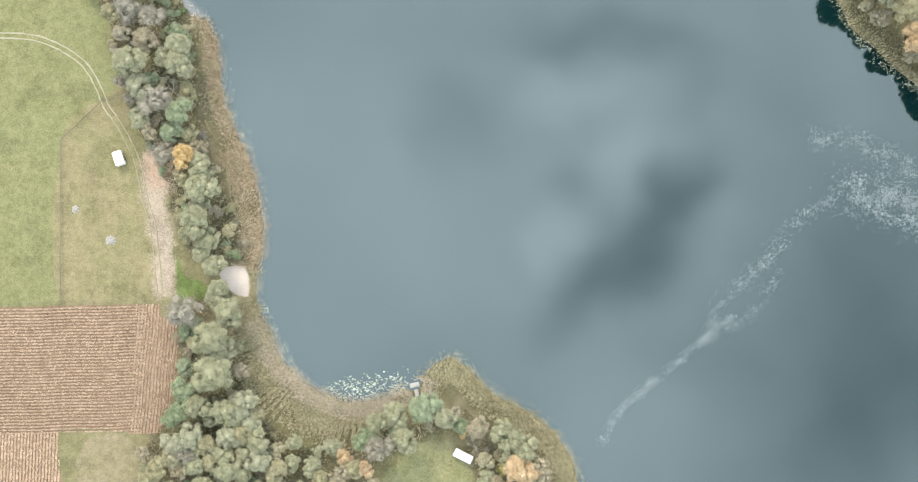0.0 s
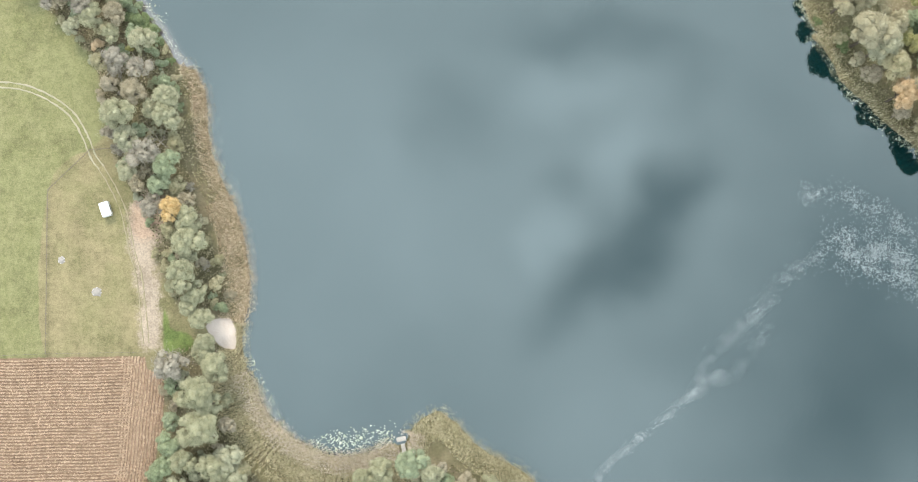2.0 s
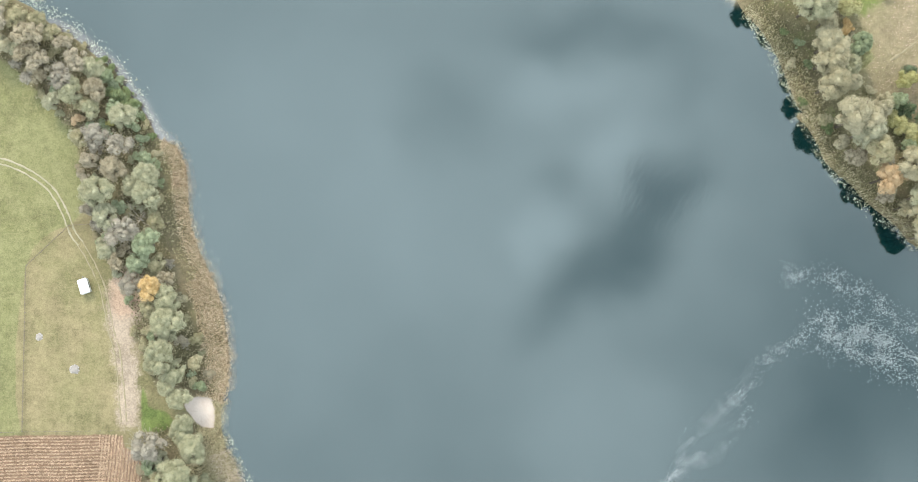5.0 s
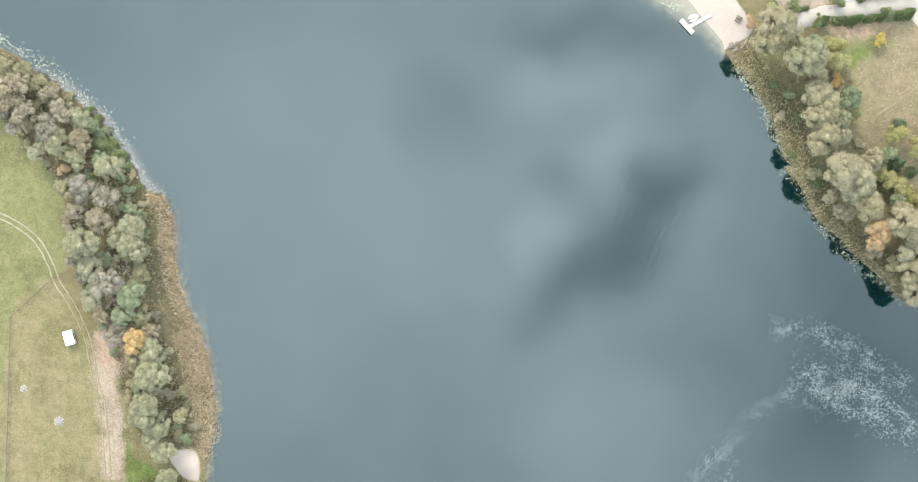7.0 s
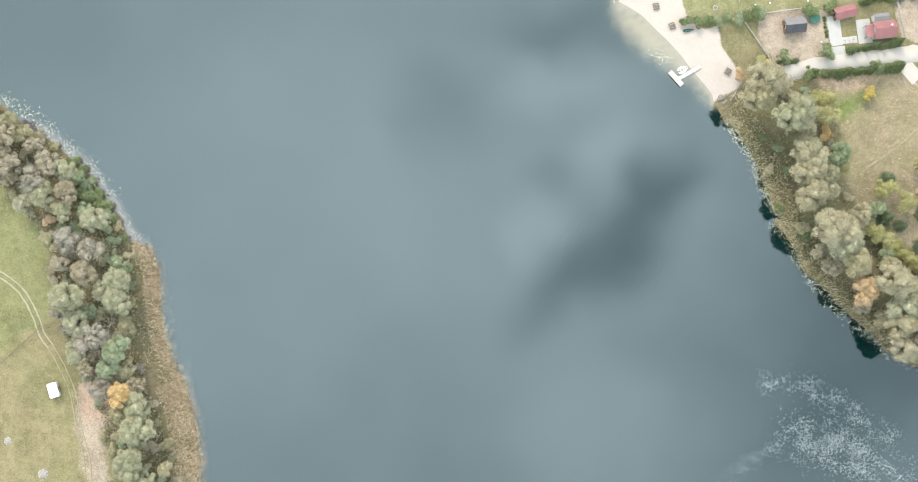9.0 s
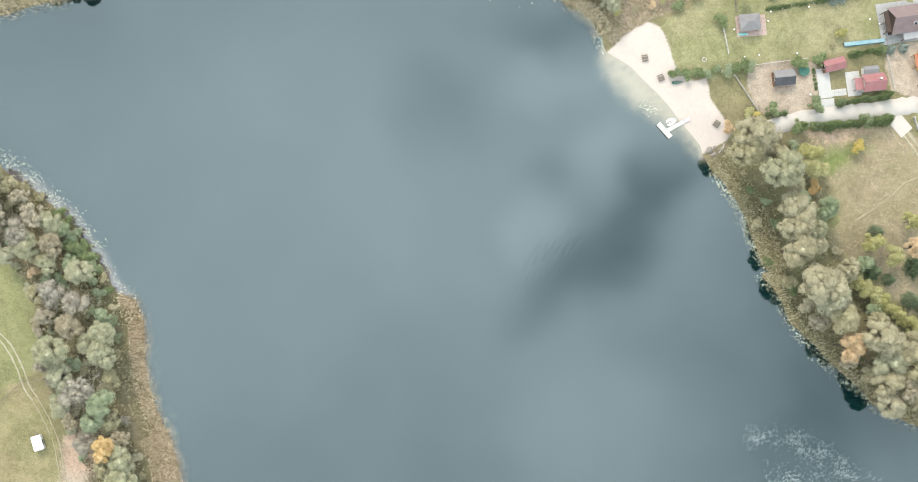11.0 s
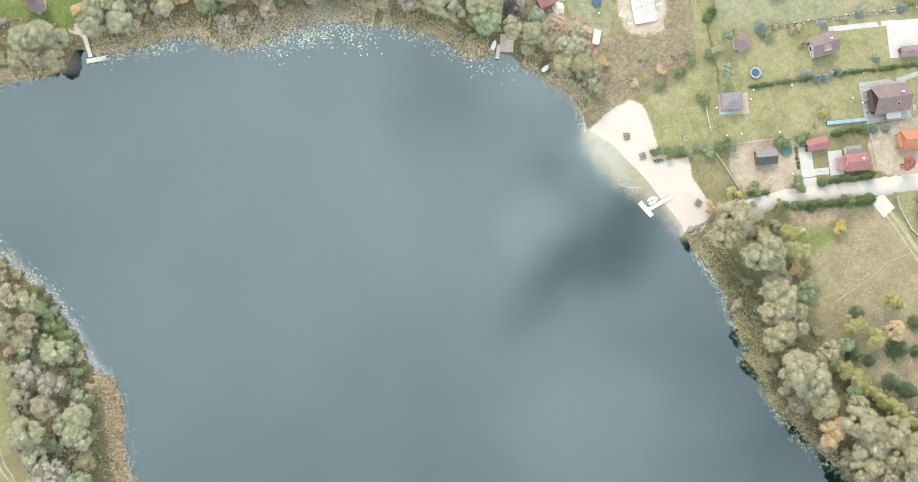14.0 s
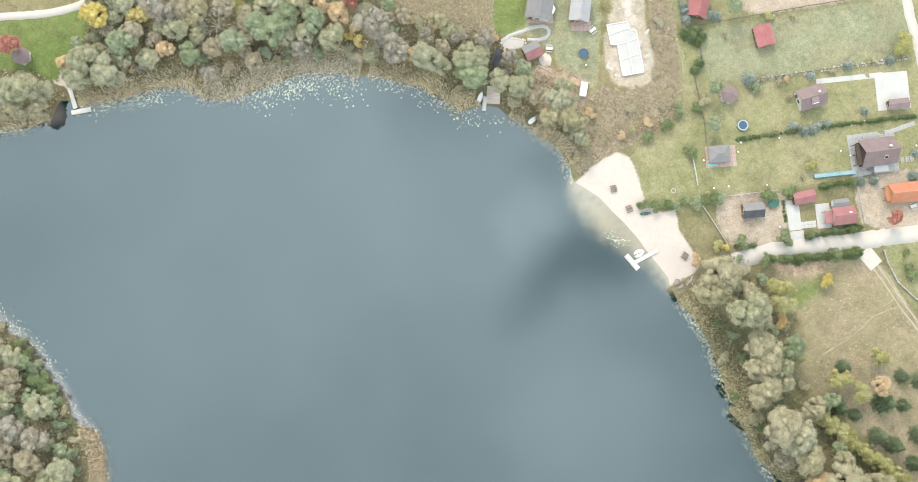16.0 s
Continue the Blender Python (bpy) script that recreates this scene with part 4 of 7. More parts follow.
LILIES_NORTHWEST = [
    (-116.9, 115.1), (-110.4, 111.2), (-102.2, 106.6), (-92.3, 98.7), (-84, 91.6), (-78.1, 83.7),
]
LILIES_SILT = [
    (-76.4, 81.3), (-72.1, 74.9), (-67.2, 71),
]
LILIES_STRIP = [
    (-66, 60.5), (-61.5, 47.7), (-55.4, 35),
]
LILIES_COVE = [
    (-28.5, 165.2), (-20.5, 167.3), (-12.6, 169.4), (-2.8, 168.6),
]
LILIES_PIER = [
    (-74.5, 158.3), (-65.1, 160.4), (-52.5, 163.6),
]
LILIES_REST = [
    (3.7, 170.2), (16.9, 166.8), (30.3, 160.9), (40.1, 161.4),
]
LILIES_HEAD = [
    (5.8, -27.9), (13.9, -34.3),
]
LILIES_BEACH = [
    (71, 131.1), (75.8, 127.7),
]
LILIES_EAST = [
    (92.4, 112), (98.5, 103.2), (103.9, 92.8), (108.3, 83.2),
]
LILIES_EAST_LOWER = [
    (105.4, 83.1), (111.6, 75.8), (116.3, 67.6), (122.6, 61.1), (131, 53.9), (139.9, 47.1),
]
LILIES_POINT = [
    (53.5, 156.3), (57.8, 151.6), (59.7, 145),
]
FOAM_STREAM = [
    (42.6, -46.4), (46.3, -39.5), (54.5, -32), (64.4, -23.9), (73.5, -16.6), (79.3, -11.8),
]
FOAM_UPPER = [
    (73.5, -16.6), (76.9, -6.9), (86.1, 0.5), (92.9, 7.9), (96.3, 13.6), (108.1, 21.1),
]
FOAM_PATCH = [
    (112, 23.5), (122, 22), (131.9, 17.2), (143.5, 12.4),
]
FOAM_ARM = [
    (103.8, 38.2), (115.5, 37.6), (127.1, 32), (140.4, 23.9),
]
FOAM_FAINT = [
    (73.5, -16.6), (82.6, -13.1), (89.3, -5.2), (93.6, 1.3),
]


# geometry helpers ------------------------------------------------------------------------------
def mesh_of(name, verts, faces, mat, smooth=False):
    me = bpy.data.meshes.new(name)
    me.from_pydata([tuple(v) for v in verts], [], [tuple(f) for f in faces])
    me.materials.append(mat)
    if smooth:
        me.shade_smooth()
    me.update()
    return me


def link(name, me, parent=None, label=""):
    ob = new(name, me)
    if parent:
        ob.parent = parent
    if label:
        ob["label"] = label
    return ob


def part(name, bm, mat, parent=None, label="", at=None):
    """Links a bmesh as one mesh object under a thing or a part."""
    me = bpy.data.meshes.new(name)
    bm.to_mesh(me)
    bm.free()
    me.materials.append(mat)
    ob = link(name, me, parent, label)
    if at is not None:
        ob.matrix_local = at
    return ob


def thing(name, x, y, z, turn, label, category, group=""):
    ob = new(name)
    ob.empty_display_size = 0.5
    ob.matrix_world = pose(x, y, z, 0, 0, turn)
    return tagged(ob, label, category, group)


def block(sx, sy, sz, x=0, y=0, z=0, bevel=0.03, turn=None):
    """A bevelled box standing on z."""
    bm = bmesh.new()
    bmesh.ops.create_cube(bm, size=1.0, matrix=Matrix.Diagonal((sx, sy, sz, 1)))
    if bevel:
        bmesh.ops.bevel(bm, geom=bm.edges[:], offset=min(bevel, 0.3 * min(sx, sy, sz)), segments=1, affect="EDGES")
    m = Matrix.Translation((x, y, z + sz / 2))
    bm.transform(m @ turn if turn else m)
    return bm


def tube(r0, r1, h, sides=10, x=0, y=0, z=0):
    bm = bmesh.new()
    bmesh.ops.create_cone(bm, cap_ends=True, segments=sides, radius1=r0, radius2=r1, depth=h, matrix=Matrix.Translation((x, y, z + h / 2)))
    return bm


def curved(points, step=2.0, closed=False):
    """A smooth line through the points, sampled evenly."""
    p = np.array(points, float)
    n = len(p)
    res = []
    for i in range(n if closed else n - 1):
        a, b = p[(i - 1) % n if closed else max(i - 1, 0)], p[i]
        c, d = p[(i + 1) % n], p[(i + 2) % n if closed else min(i + 2, n - 1)]
        k = max(1, int(np.hypot(*(c - b)) / step))
        for u in np.arange(k) / k:
            res.append(0.5 * (2 * b + (c - a) * u + (2 * a - 5 * b + 4 * c - d) * u * u + (3 * b - a - 3 * c + d) * u ** 3))
    if not closed:
        res.append(p[-1])
    return np.array(res)


def inside(x, y, poly):
    p = np.asarray(poly, float)
    hit = np.zeros(np.shape(x), bool)
    for (ax, ay), (bx, by) in zip(p, np.roll(p, -1, 0)):
        if ay != by:
            hit ^= ((ay > y) != (by > y)) & (x < (bx - ax) * (y - ay) / (by - ay) + ax)
    return hit


def gap_to(x, y, line, closed=True):
    """The distance to a line of points."""
    p = np.asarray(line, float)
    ends = np.roll(p, -1, 0) if closed else p[1:]
    best = np.full(np.shape(x), 1e9)
    for (ax, ay), (bx, by) in zip(p, ends):
        dx, dy = bx - ax, by - ay
        u = np.clip(((x - ax) * dx + (y - ay) * dy) / max(dx * dx + dy * dy, 1e-9), 0, 1)
        best = np.minimum(best, (x - ax - u * dx) ** 2 + (y - ay - u * dy) ** 2)
    return np.sqrt(best)


def signed(x, y, poly):
    d = gap_to(x, y, poly)
    return np.where(inside(x, y, poly), d, -d)


def ease(v):
    v = np.clip(v, 0, 1)
    return v * v * (3 - 2 * v)


# the lake and the lie of the land --------------------------------------------------------------
LAKE = np.array([tuple(p) for p in curved(SHORE_SOUTH + SHORE_WEST + [(-200, 190), (-215, 215), (-180, 205), (-150, 160)] + SHORE_NORTH + SHORE_BEACH + SHORE_EAST
                 + [(235, 20), (270, -60), (230, -150), (120, -180), (60, -150), (42, -90)], 4.0, True)])


def height(x, y):
    """The ground's height: a low bank along the water, level land behind, the lake bed in front."""
    x, y = np.asarray(x, float), np.asarray(y, float)
    d = -signed(x, y, LAKE)
    land = 0.10 + 0.55 * ease(d / 9) + 0.25 * ease((d - 10) / 40) * (1 + np.sin(x * 0.043 + 1.3) * np.cos(y * 0.037))
    return np.where(d > 0, land, 0.10 - 1.9 * ease(-d / 7))


def lift(x, y):
    return float(height(np.array([x]), np.array([y]))[0])


def spaced(lo, hi, step, far):
    core = np.arange(lo, hi + step / 2, step)
    out = [step * 1.6 ** k for k in range(1, 17)]
    reach = np.cumsum(out)
    reach = reach[reach < far]
    return np.concatenate([lo - reach[::-1], core, hi + reach])


gx, gy = spaced(-128, 172, 0.7, 2600), spaced(-66, 232, 0.7, 2600)
X, Y = np.meshgrid(gx, gy)
nx, ny = len(gx), len(gy)
Z = height(X, Y) + 0.05 * np.sin(X * 0.9 + 2 * np.sin(Y * 0.31)) * np.cos(Y * 0.8 + np.sin(X * 0.27)) * ease((-signed(X, Y, LAKE)) / 6)


def sheet(name, x, y, z, mat):
    rows, cols = x.shape
    me = bpy.data.meshes.new(name)
    i = np.arange(rows * cols).reshape(rows, cols)
    quads = np.stack([i[:-1, :-1], i[:-1, 1:], i[1:, 1:], i[1:, :-1]], -1).reshape(-1, 4)
    me.from_pydata(np.stack([x, y, z], -1).reshape(-1, 3), [], quads)
    me.materials.append(mat)
    me.shade_smooth()
    return me


def zone(poly, soft=2.5, x=None, y=None):
    x, y = (X, Y) if x is None else (x, y)
    return ease(signed(x, y, curved(poly, 3.0, True)) / soft * 0.5 + 0.5)


ground_me = sheet("ground", X, Y, Z, ground_material())
band_dirt = ease(1.1 - gap_to(X, Y, curved(WHEEL_TRACK, 3), False) / 2.2) * 0.35
path_dirt = ease(1.3 - gap_to(X, Y, curved(FOOTPATH, 3), False) / 1.0) * 0.55
bare_track = ease(1.2 - gap_to(X, Y, curved(WHEEL_TRACK_EAST, 3), False) / 2.6) * 0.8
lane_dirt = ease(1.3 - gap_to(X, Y, curved(PATH_LANE, 3), False) / 1.5) * 0.7
zones = (
    (zone(MEADOW, 3), zone(PADDOCK, 2), np.maximum.reduce([band_dirt, path_dirt, bare_track, lane_dirt, zone(BUILDING_PLOT, 4), zone(DRIVE_NORTH, 3)]),
     np.maximum.reduce([zone(WEST_WOOD, 5), zone(SOUTH_WOOD, 5), zone(EAST_WOOD, 5) * 0.5, zone(NORTH_WOOD, 5), ease(1.6 + signed(X, Y, LAKE) / 9) * (1 - zone(SAND_BEACH, 6)) * (1 - zone(SAND_LANDING, 3)) * (X < 200)])),
    (np.maximum.reduce([zone(EAST_MEADOW, 8), zone(MOWN_OVAL, 3) * 0.9, zone(WEEDS_NORTH, 4), zone(WEEDS_MEADOW, 6)]), np.maximum.reduce([zone(GARDENS, 2), zone(GARDEN_NORTH, 3), zone(GREEN_LANE, 3), zone(GRASS_HEADLAND, 5), zone(GARDEN_SOUTH, 2)]),
     np.maximum(zone(GARDEN_FROSTY, 6), zone(GARDEN_NORTH, 4) * 0.85), np.maximum.reduce([zone(DIRT_STRIP, 9) * 0.95, zone(SOIL_PLOT, 3), zone(SOIL_PLOT_EAST, 3), zone(SOIL_PLOT_NORTH, 3)])),
    (zone(FIELD, 1.5), np.maximum.reduce([zone(SAND_BEACH, 2.5), zone(SAND_LANDING, 1.6), zone(SAND_PATH, 1.5), zone(BUILDING_PLOT, 8) * 0.62]), np.maximum.reduce([zone(LITTER_ORANGE, 8) * 0.9, zone(HEATH, 8) * 0.6, zone(LITTER_NORTH, 8) * 0.75]),
     np.maximum.reduce([zone(GREEN_BANK, 3), zone(NORTH_LAWN, 3), zone(GARDEN_GREEN, 3) * 0.9, zone(EAST_GREEN, 12) * 0.7, zone(EAST_WOOD, 6) * 0.4, zone(GREEN_LANE, 10) * 0.55])),
)
for k, four in enumerate(zones):
    att = ground_me.attributes.new("zones_%d" % k, "FLOAT_COLOR", "POINT")
    att.data.foreach_set("color", np.stack(four, -1).astype(np.float32).ravel())
ground = tagged(link("ground", ground_me), "lakeside meadows, gardens, sand and woodland floor", "ground", kind="structure")

wx, wy = np.arange(-260, 300, 1.6), np.arange(-200, 260, 1.6)
WX, WY = np.meshgrid(wx, wy)
water_me = sheet("water", WX, WY, WX * 0.0, water_material())
out_from = gap_to(WX, WY, curved(SHORE_BEACH, 3), False)
sandy_bed = np.maximum.reduce([zone(SHALLOWS, 7, WX, WY), ease(1 - gap_to(WX, WY, SAND_LANDING) / 5) * 0.8, ease(1 - out_from / 5)])
silt_bed = np.maximum.reduce([zone(SILT_POND, 3, WX, WY), ease(1.2 - gap_to(WX, WY, curved(SHORE_WEST[2:12], 3), False) / 5), ease(1.0 - gap_to(WX, WY, curved(SHORE_SOUTH[12:20], 3), False) / 4) * 0.8])
att = water_me.attributes.new("bed", "FLOAT_COLOR", "POINT")
att.data.foreach_set("color", np.stack([sandy_bed, silt_bed, sandy_bed * 0, sandy_bed * 0 + 1], -1).astype(np.float32).ravel())
water = tagged(link("water", water_me), "calm grey-blue lake water mirroring broken cloud", "lake", kind="structure")


# roads, ruts and paving ------------------------------------------------------------------------
def ribbon(name, line, width, mat, rise=0.05, wobble=0.12, shift=0.0, step=1.2, seed=1):
    """A strip laid over the ground along a line, with uneven edges and a little thickness."""
    rng = np.random.RandomState(seed)
    p = curved(line, step)
    t = np.gradient(p, axis=0)
    t /= np.linalg.norm(t, axis=1)[:, None] + 1e-9
    s = np.stack([-t[:, 1], t[:, 0]], 1)
    verts, faces = [], []
    for q, v in zip(p, s):
        a, b = width / 2 * (1 + wobble * rng.randn()), width / 2 * (1 + wobble * rng.randn())
        for off, low in ((shift - a - 0.05, 0.25), (shift - a, 0.0), (shift, -0.02), (shift + b, 0.0), (shift + b + 0.05, 0.25)):
            x, y = q + v * off
            verts.append((x, y, lift(x, y) + rise - low))
    for i in range(len(p) - 1):
        for k in range(4):
            faces.append((5 * i + k, 5 * i + k + 1, 5 * i + k + 6, 5 * i + k + 5))
    me = mesh_of(name, verts, faces, mat, True)
    if me.polygons[0].normal.z < 0:
        me.flip_normals()
    return link(name, me)


tagged(ribbon("road", ROAD, 4.8, GRAVEL, 0.10, 0.06), "pale gravel lane between hedges and gardens", "road", kind="structure")
tagged(ribbon("road_northwest", ROAD_NORTHWEST, 2.2, GRAVEL, 0.10, 0.06), "pale gravel lane behind the lawn", "road", kind="structure")
tagged(ribbon("road_northeast", ROAD_NORTHEAST, 2.9, GRAVEL, 0.10, 0.06), "pale gravel lane beside the gardens", "road", kind="structure")
for side in (-0.75, 0.75):
    tagged(ribbon("track", WHEEL_TRACK, 0.46, DIRT, 0.07, 0.25, side, 0.8, 5 + int(side * 4)), "pale dirt wheel rut curving through the meadow", "track", kind="structure")
    tagged(ribbon("track", TRACK_FAINT, 0.3, TRODDEN, 0.045, 0.5, side, 0.8, 15 + int(side * 4)), "faint worn wheel rut beside the paddock", "track", kind="structure")
    tagged(ribbon("track", WHEEL_TRACK_EAST, 0.5, DIRT, 0.07, 0.25, side, 0.8, 9 + int(side * 4)), "pale dirt wheel rut beside the dry meadow", "track", kind="structure")


tagged(ribbon("footpath", FOOTPATH, 0.6, TRODDEN, 0.05, 0.5, 0.0, 0.8, 3), "faint trodden footpath across the dry meadow", "path", kind="structure")
tagged(ribbon("track", LANE_RUT, 0.5, TRODDEN, 0.05, 0.35, 0.0, 0.8, 4), "pale worn rut in the grassy lane", "track", kind="structure")


def sand_mound(name, poly, label):
    """A low bank of tipped sand with a soft edge."""
    p = np.array(curved(poly, 0.8, True))
    mid = p.mean(0)
    rng = np.random.RandomState(4)
    verts, faces, n = [], [], len(p)
    for k, rise in ((1.0, -0.12), (0.96, 0.06), (0.85, 0.10), (0.6, 0.13), (0.3, 0.15)):
        for q in p:
            x, y = mid + (q - mid) * k
            verts.append((x, y, max(lift(x, y), 0.05) + rise + rng.uniform(-0.04, 0.04)))
    for r in range(4):
        for i in range(n):
            j = (i + 1) % n
            faces.append((r * n + i, r * n + j, (r + 1) * n + j, (r + 1) * n + i))
    faces.append(tuple(range(4 * n, 5 * n)))
    me = mesh_of(name, verts, faces, SAND)
    if me.polygons[-1].normal.z < 0:
        me.flip_normals()
    return tagged(link(name, me), label, "sand", kind="structure")


sand_mound("landing", SAND_LANDING, "pale sand tipped on the bank as a landing")


def slab(name, spec, mat, label, rise=0.12, grid=0):
    """A rectangle of paving set in the ground, of separate slabs where a grid is given."""
    x, y, l, w, turn = spec
    base = thing(name, x, y, lift(x, y), turn, label, "paving")
    base["kind"] = "structure"
    if not grid:
        part("paving", block(l, w, 0.3 + rise, 0, 0, -0.3, 0.03), mat, base)
        return base
    n, m = max(1, round(l / grid)), max(1, round(w / grid))
    bm = block(l / n - 0.05, w / m - 0.05, 0.3 + rise, 0, 0, -0.3, 0.02)
    first = part("slab", bm, mat, base)
    for i in range(n):
        for j in range(m):
            o = first if i == j == 0 else link("slab", first.data, base)
            o.location = ((i + 0.5) * l / n - l / 2, (j + 0.5) * w / m - w / 2, 0.012 * ((i * 7 + j * 5) % 4 - 1.5))
    return base


slab("terrace", TERRACE_PAVILION, BRICKPAVE, "pink paved terrace under the garden pavilion", 0.12, 1.2)
slab("terrace", TERRACE_BROWN, PAVING, "grey paved terrace round the brown-roofed house", 0.06, 1.5)
slab("terrace", TERRACE_GREY, BRICKPAVE, "reddish brick terrace before the grey house", 0.12, 1.2)
slab("terrace", TERRACE_METAL, BRICKPAVE, "reddish brick terrace before the metal-roofed house", 0.12, 1.2)
slab("forecourt", SLAB, CONCRETE, "bright concrete forecourt beside a small shed", 0.08)
slab("garden_path", PATH_SLAB, CONCRETE, "straight pale concrete garden path", 0.06)
slab("yard", YARD_A, CONCRETE, "pale paved yard beside the red sheds", 0.07)
slab("yard", YARD_GATE, CONCRETE, "pale paved apron between yard and lane", 0.065)
slab("yard", YARD_B, CONCRETE, "pale paved yard in front of the pink-roofed house", 0.08)
slab("garden_path", YARD_C, CONCRETE, "short pale paved path between two yards", 0.09, 1.2)
slab("garden_path", PATH_BROWN, PAVING, "grey paved path to the brown-roofed house", 0.07, 1.2)
slab("parking_bay", PARKING, GRAVEL, "pale gravel parking bay beside the lane", 0.11)


# plants ----------------------------------------------------------------------------------------
def cards(centres, normals, sizes, rng, narrow=0.8):
    """Small leaf cards, each bent along its middle."""
    n = len(centres)
    nrm = normals / (np.linalg.norm(normals, axis=1)[:, None] + 1e-9)
    a = np.cross(nrm, rng.randn(n, 3))
    a /= np.linalg.norm(a, axis=1)[:, None] + 1e-9
    b = np.cross(nrm, a)
    s = np.asarray(sizes)[:, None]
    v = np.stack([centres - a * s, centres - b * s * narrow + nrm * s * 0.25, centres + a * s, centres + b * s * narrow + nrm * s * 0.2], 1).reshape(-1, 3)
    f = np.arange(n * 4).reshape(-1, 4)
    return v, f


def sprigs(feet, ways, lengths, wide, rng):
    """Narrow leafy shoots pointing outwards."""
    w = ways / (np.linalg.norm(ways, axis=1)[:, None] + 1e-9)
    s = np.cross(w, rng.randn(len(w), 3))
    s *= wide / (np.linalg.norm(s, axis=1)[:, None] + 1e-9)
    tip = feet + w * np.asarray(lengths)[:, None]
    v = np.stack([feet - s * 0.6, feet + (tip - feet) * 0.5 - s, tip, feet + (tip - feet) * 0.5 + s], 1).reshape(-1, 3)
    return v, np.arange(len(w) * 4).reshape(-1, 4)


def round_crown(seed, tall, clumps, leaves, size, wide=0.36):
    """A broad crown of overlapping clumps; radius 1, height tall."""
    rng = np.random.RandomState(seed)
    ang, rho = rng.uniform(0, 2 * np.pi, clumps), np.sqrt(rng.uniform(0.02, 1, clumps)) * 0.72
    rho[0] = 0.08
    reach = 1 + 0.22 * np.sin(ang * 2 + seed) + 0.12 * np.sin(ang * 3 + 2.0 * seed)
    low = 0.24 * tall
    cz = low + (tall - low - wide * 0.7) * np.sqrt(np.clip(1 - (rho * 1.05) ** 2, 0, 1)) * rng.uniform(0.78, 1.02, clumps)
    c = np.stack([np.cos(ang) * rho * reach, np.sin(ang) * rho * reach, cz], 1)
    rad = rng.uniform(0.5, 1.2, clumps) * wide
    which = rng.choice(clumps, leaves, p=rad ** 2 / (rad ** 2).sum())
    d = rng.randn(leaves, 3)
    d /= np.linalg.norm(d, axis=1)[:, None]
    d[:, 2] = np.where(d[:, 2] < -0.35, -d[:, 2], d[:, 2])
    pos = c[which] + d * (rad[which] * rng.uniform(0.72, 1.1, leaves))[:, None] * np.array([1, 1, 0.85])
    k = leaves * 7 // 10
    v, f = cards(pos[:k], d[:k] * 0.75 + np.array([0, 0, 0.5]) + rng.randn(k, 3) * 0.26, rng.uniform(0.6, 1.25, k) * size, rng)
    out = d[k:] + (pos[k:] - np.array([0, 0, 0.5 * tall])) * 0.6 + rng.randn(leaves - k, 3) * 0.3
    sv, sf = sprigs(pos[k:], out, rng.uniform(0.7, 2.0, leaves - k) * size * 1.9, size * 0.36, rng)
    m = leaves // 5
    which = rng.choice(clumps, m, p=rad ** 2 / (rad ** 2).sum())
    e = rng.randn(m, 3)
    e /= np.linalg.norm(e, axis=1)[:, None]
    e[:, 2] = np.abs(e[:, 2])
    iv, inner = cards(c[which] + e * (rad[which] * 0.74)[:, None] * np.array([1, 1, 0.85]), e, rng.uniform(0.8, 1.2, m) * 0.3 * wide, rng)
    return np.concatenate([v, sv, iv]), np.concatenate([f, sf + len(v), inner + len(v) + len(sv)]), c


def cone_crown(seed, tall, leaves, size, full=0.9):
    """A pointed crown in ragged whorls; radius 1, height tall."""
    rng = np.random.RandomState(seed)
    u = 1 - np.sqrt(rng.uniform(0, 1, leaves))
    ang = rng.uniform(0, 2 * np.pi, leaves)
    ring = 0.82 + 0.18 * np.cos(ang * 9 + np.floor(u * 9) * 1.7) + rng.randn(leaves) * 0.05
    rad = (1 - u) ** full * ring * rng.uniform(0.7, 1.05, leaves)
    z = tall * (0.06 + 0.94 * u) - rad * 0.18
    pos = np.stack([np.cos(ang) * rad, np.sin(ang) * rad, z], 1)
    nrm = np.stack([np.cos(ang), np.sin(ang), np.full(leaves, 0.75)], 1) + rng.randn(leaves, 3) * 0.35
    return cards(pos, nrm, rng.uniform(0.6, 1.3, leaves) * size, rng, 0.45)


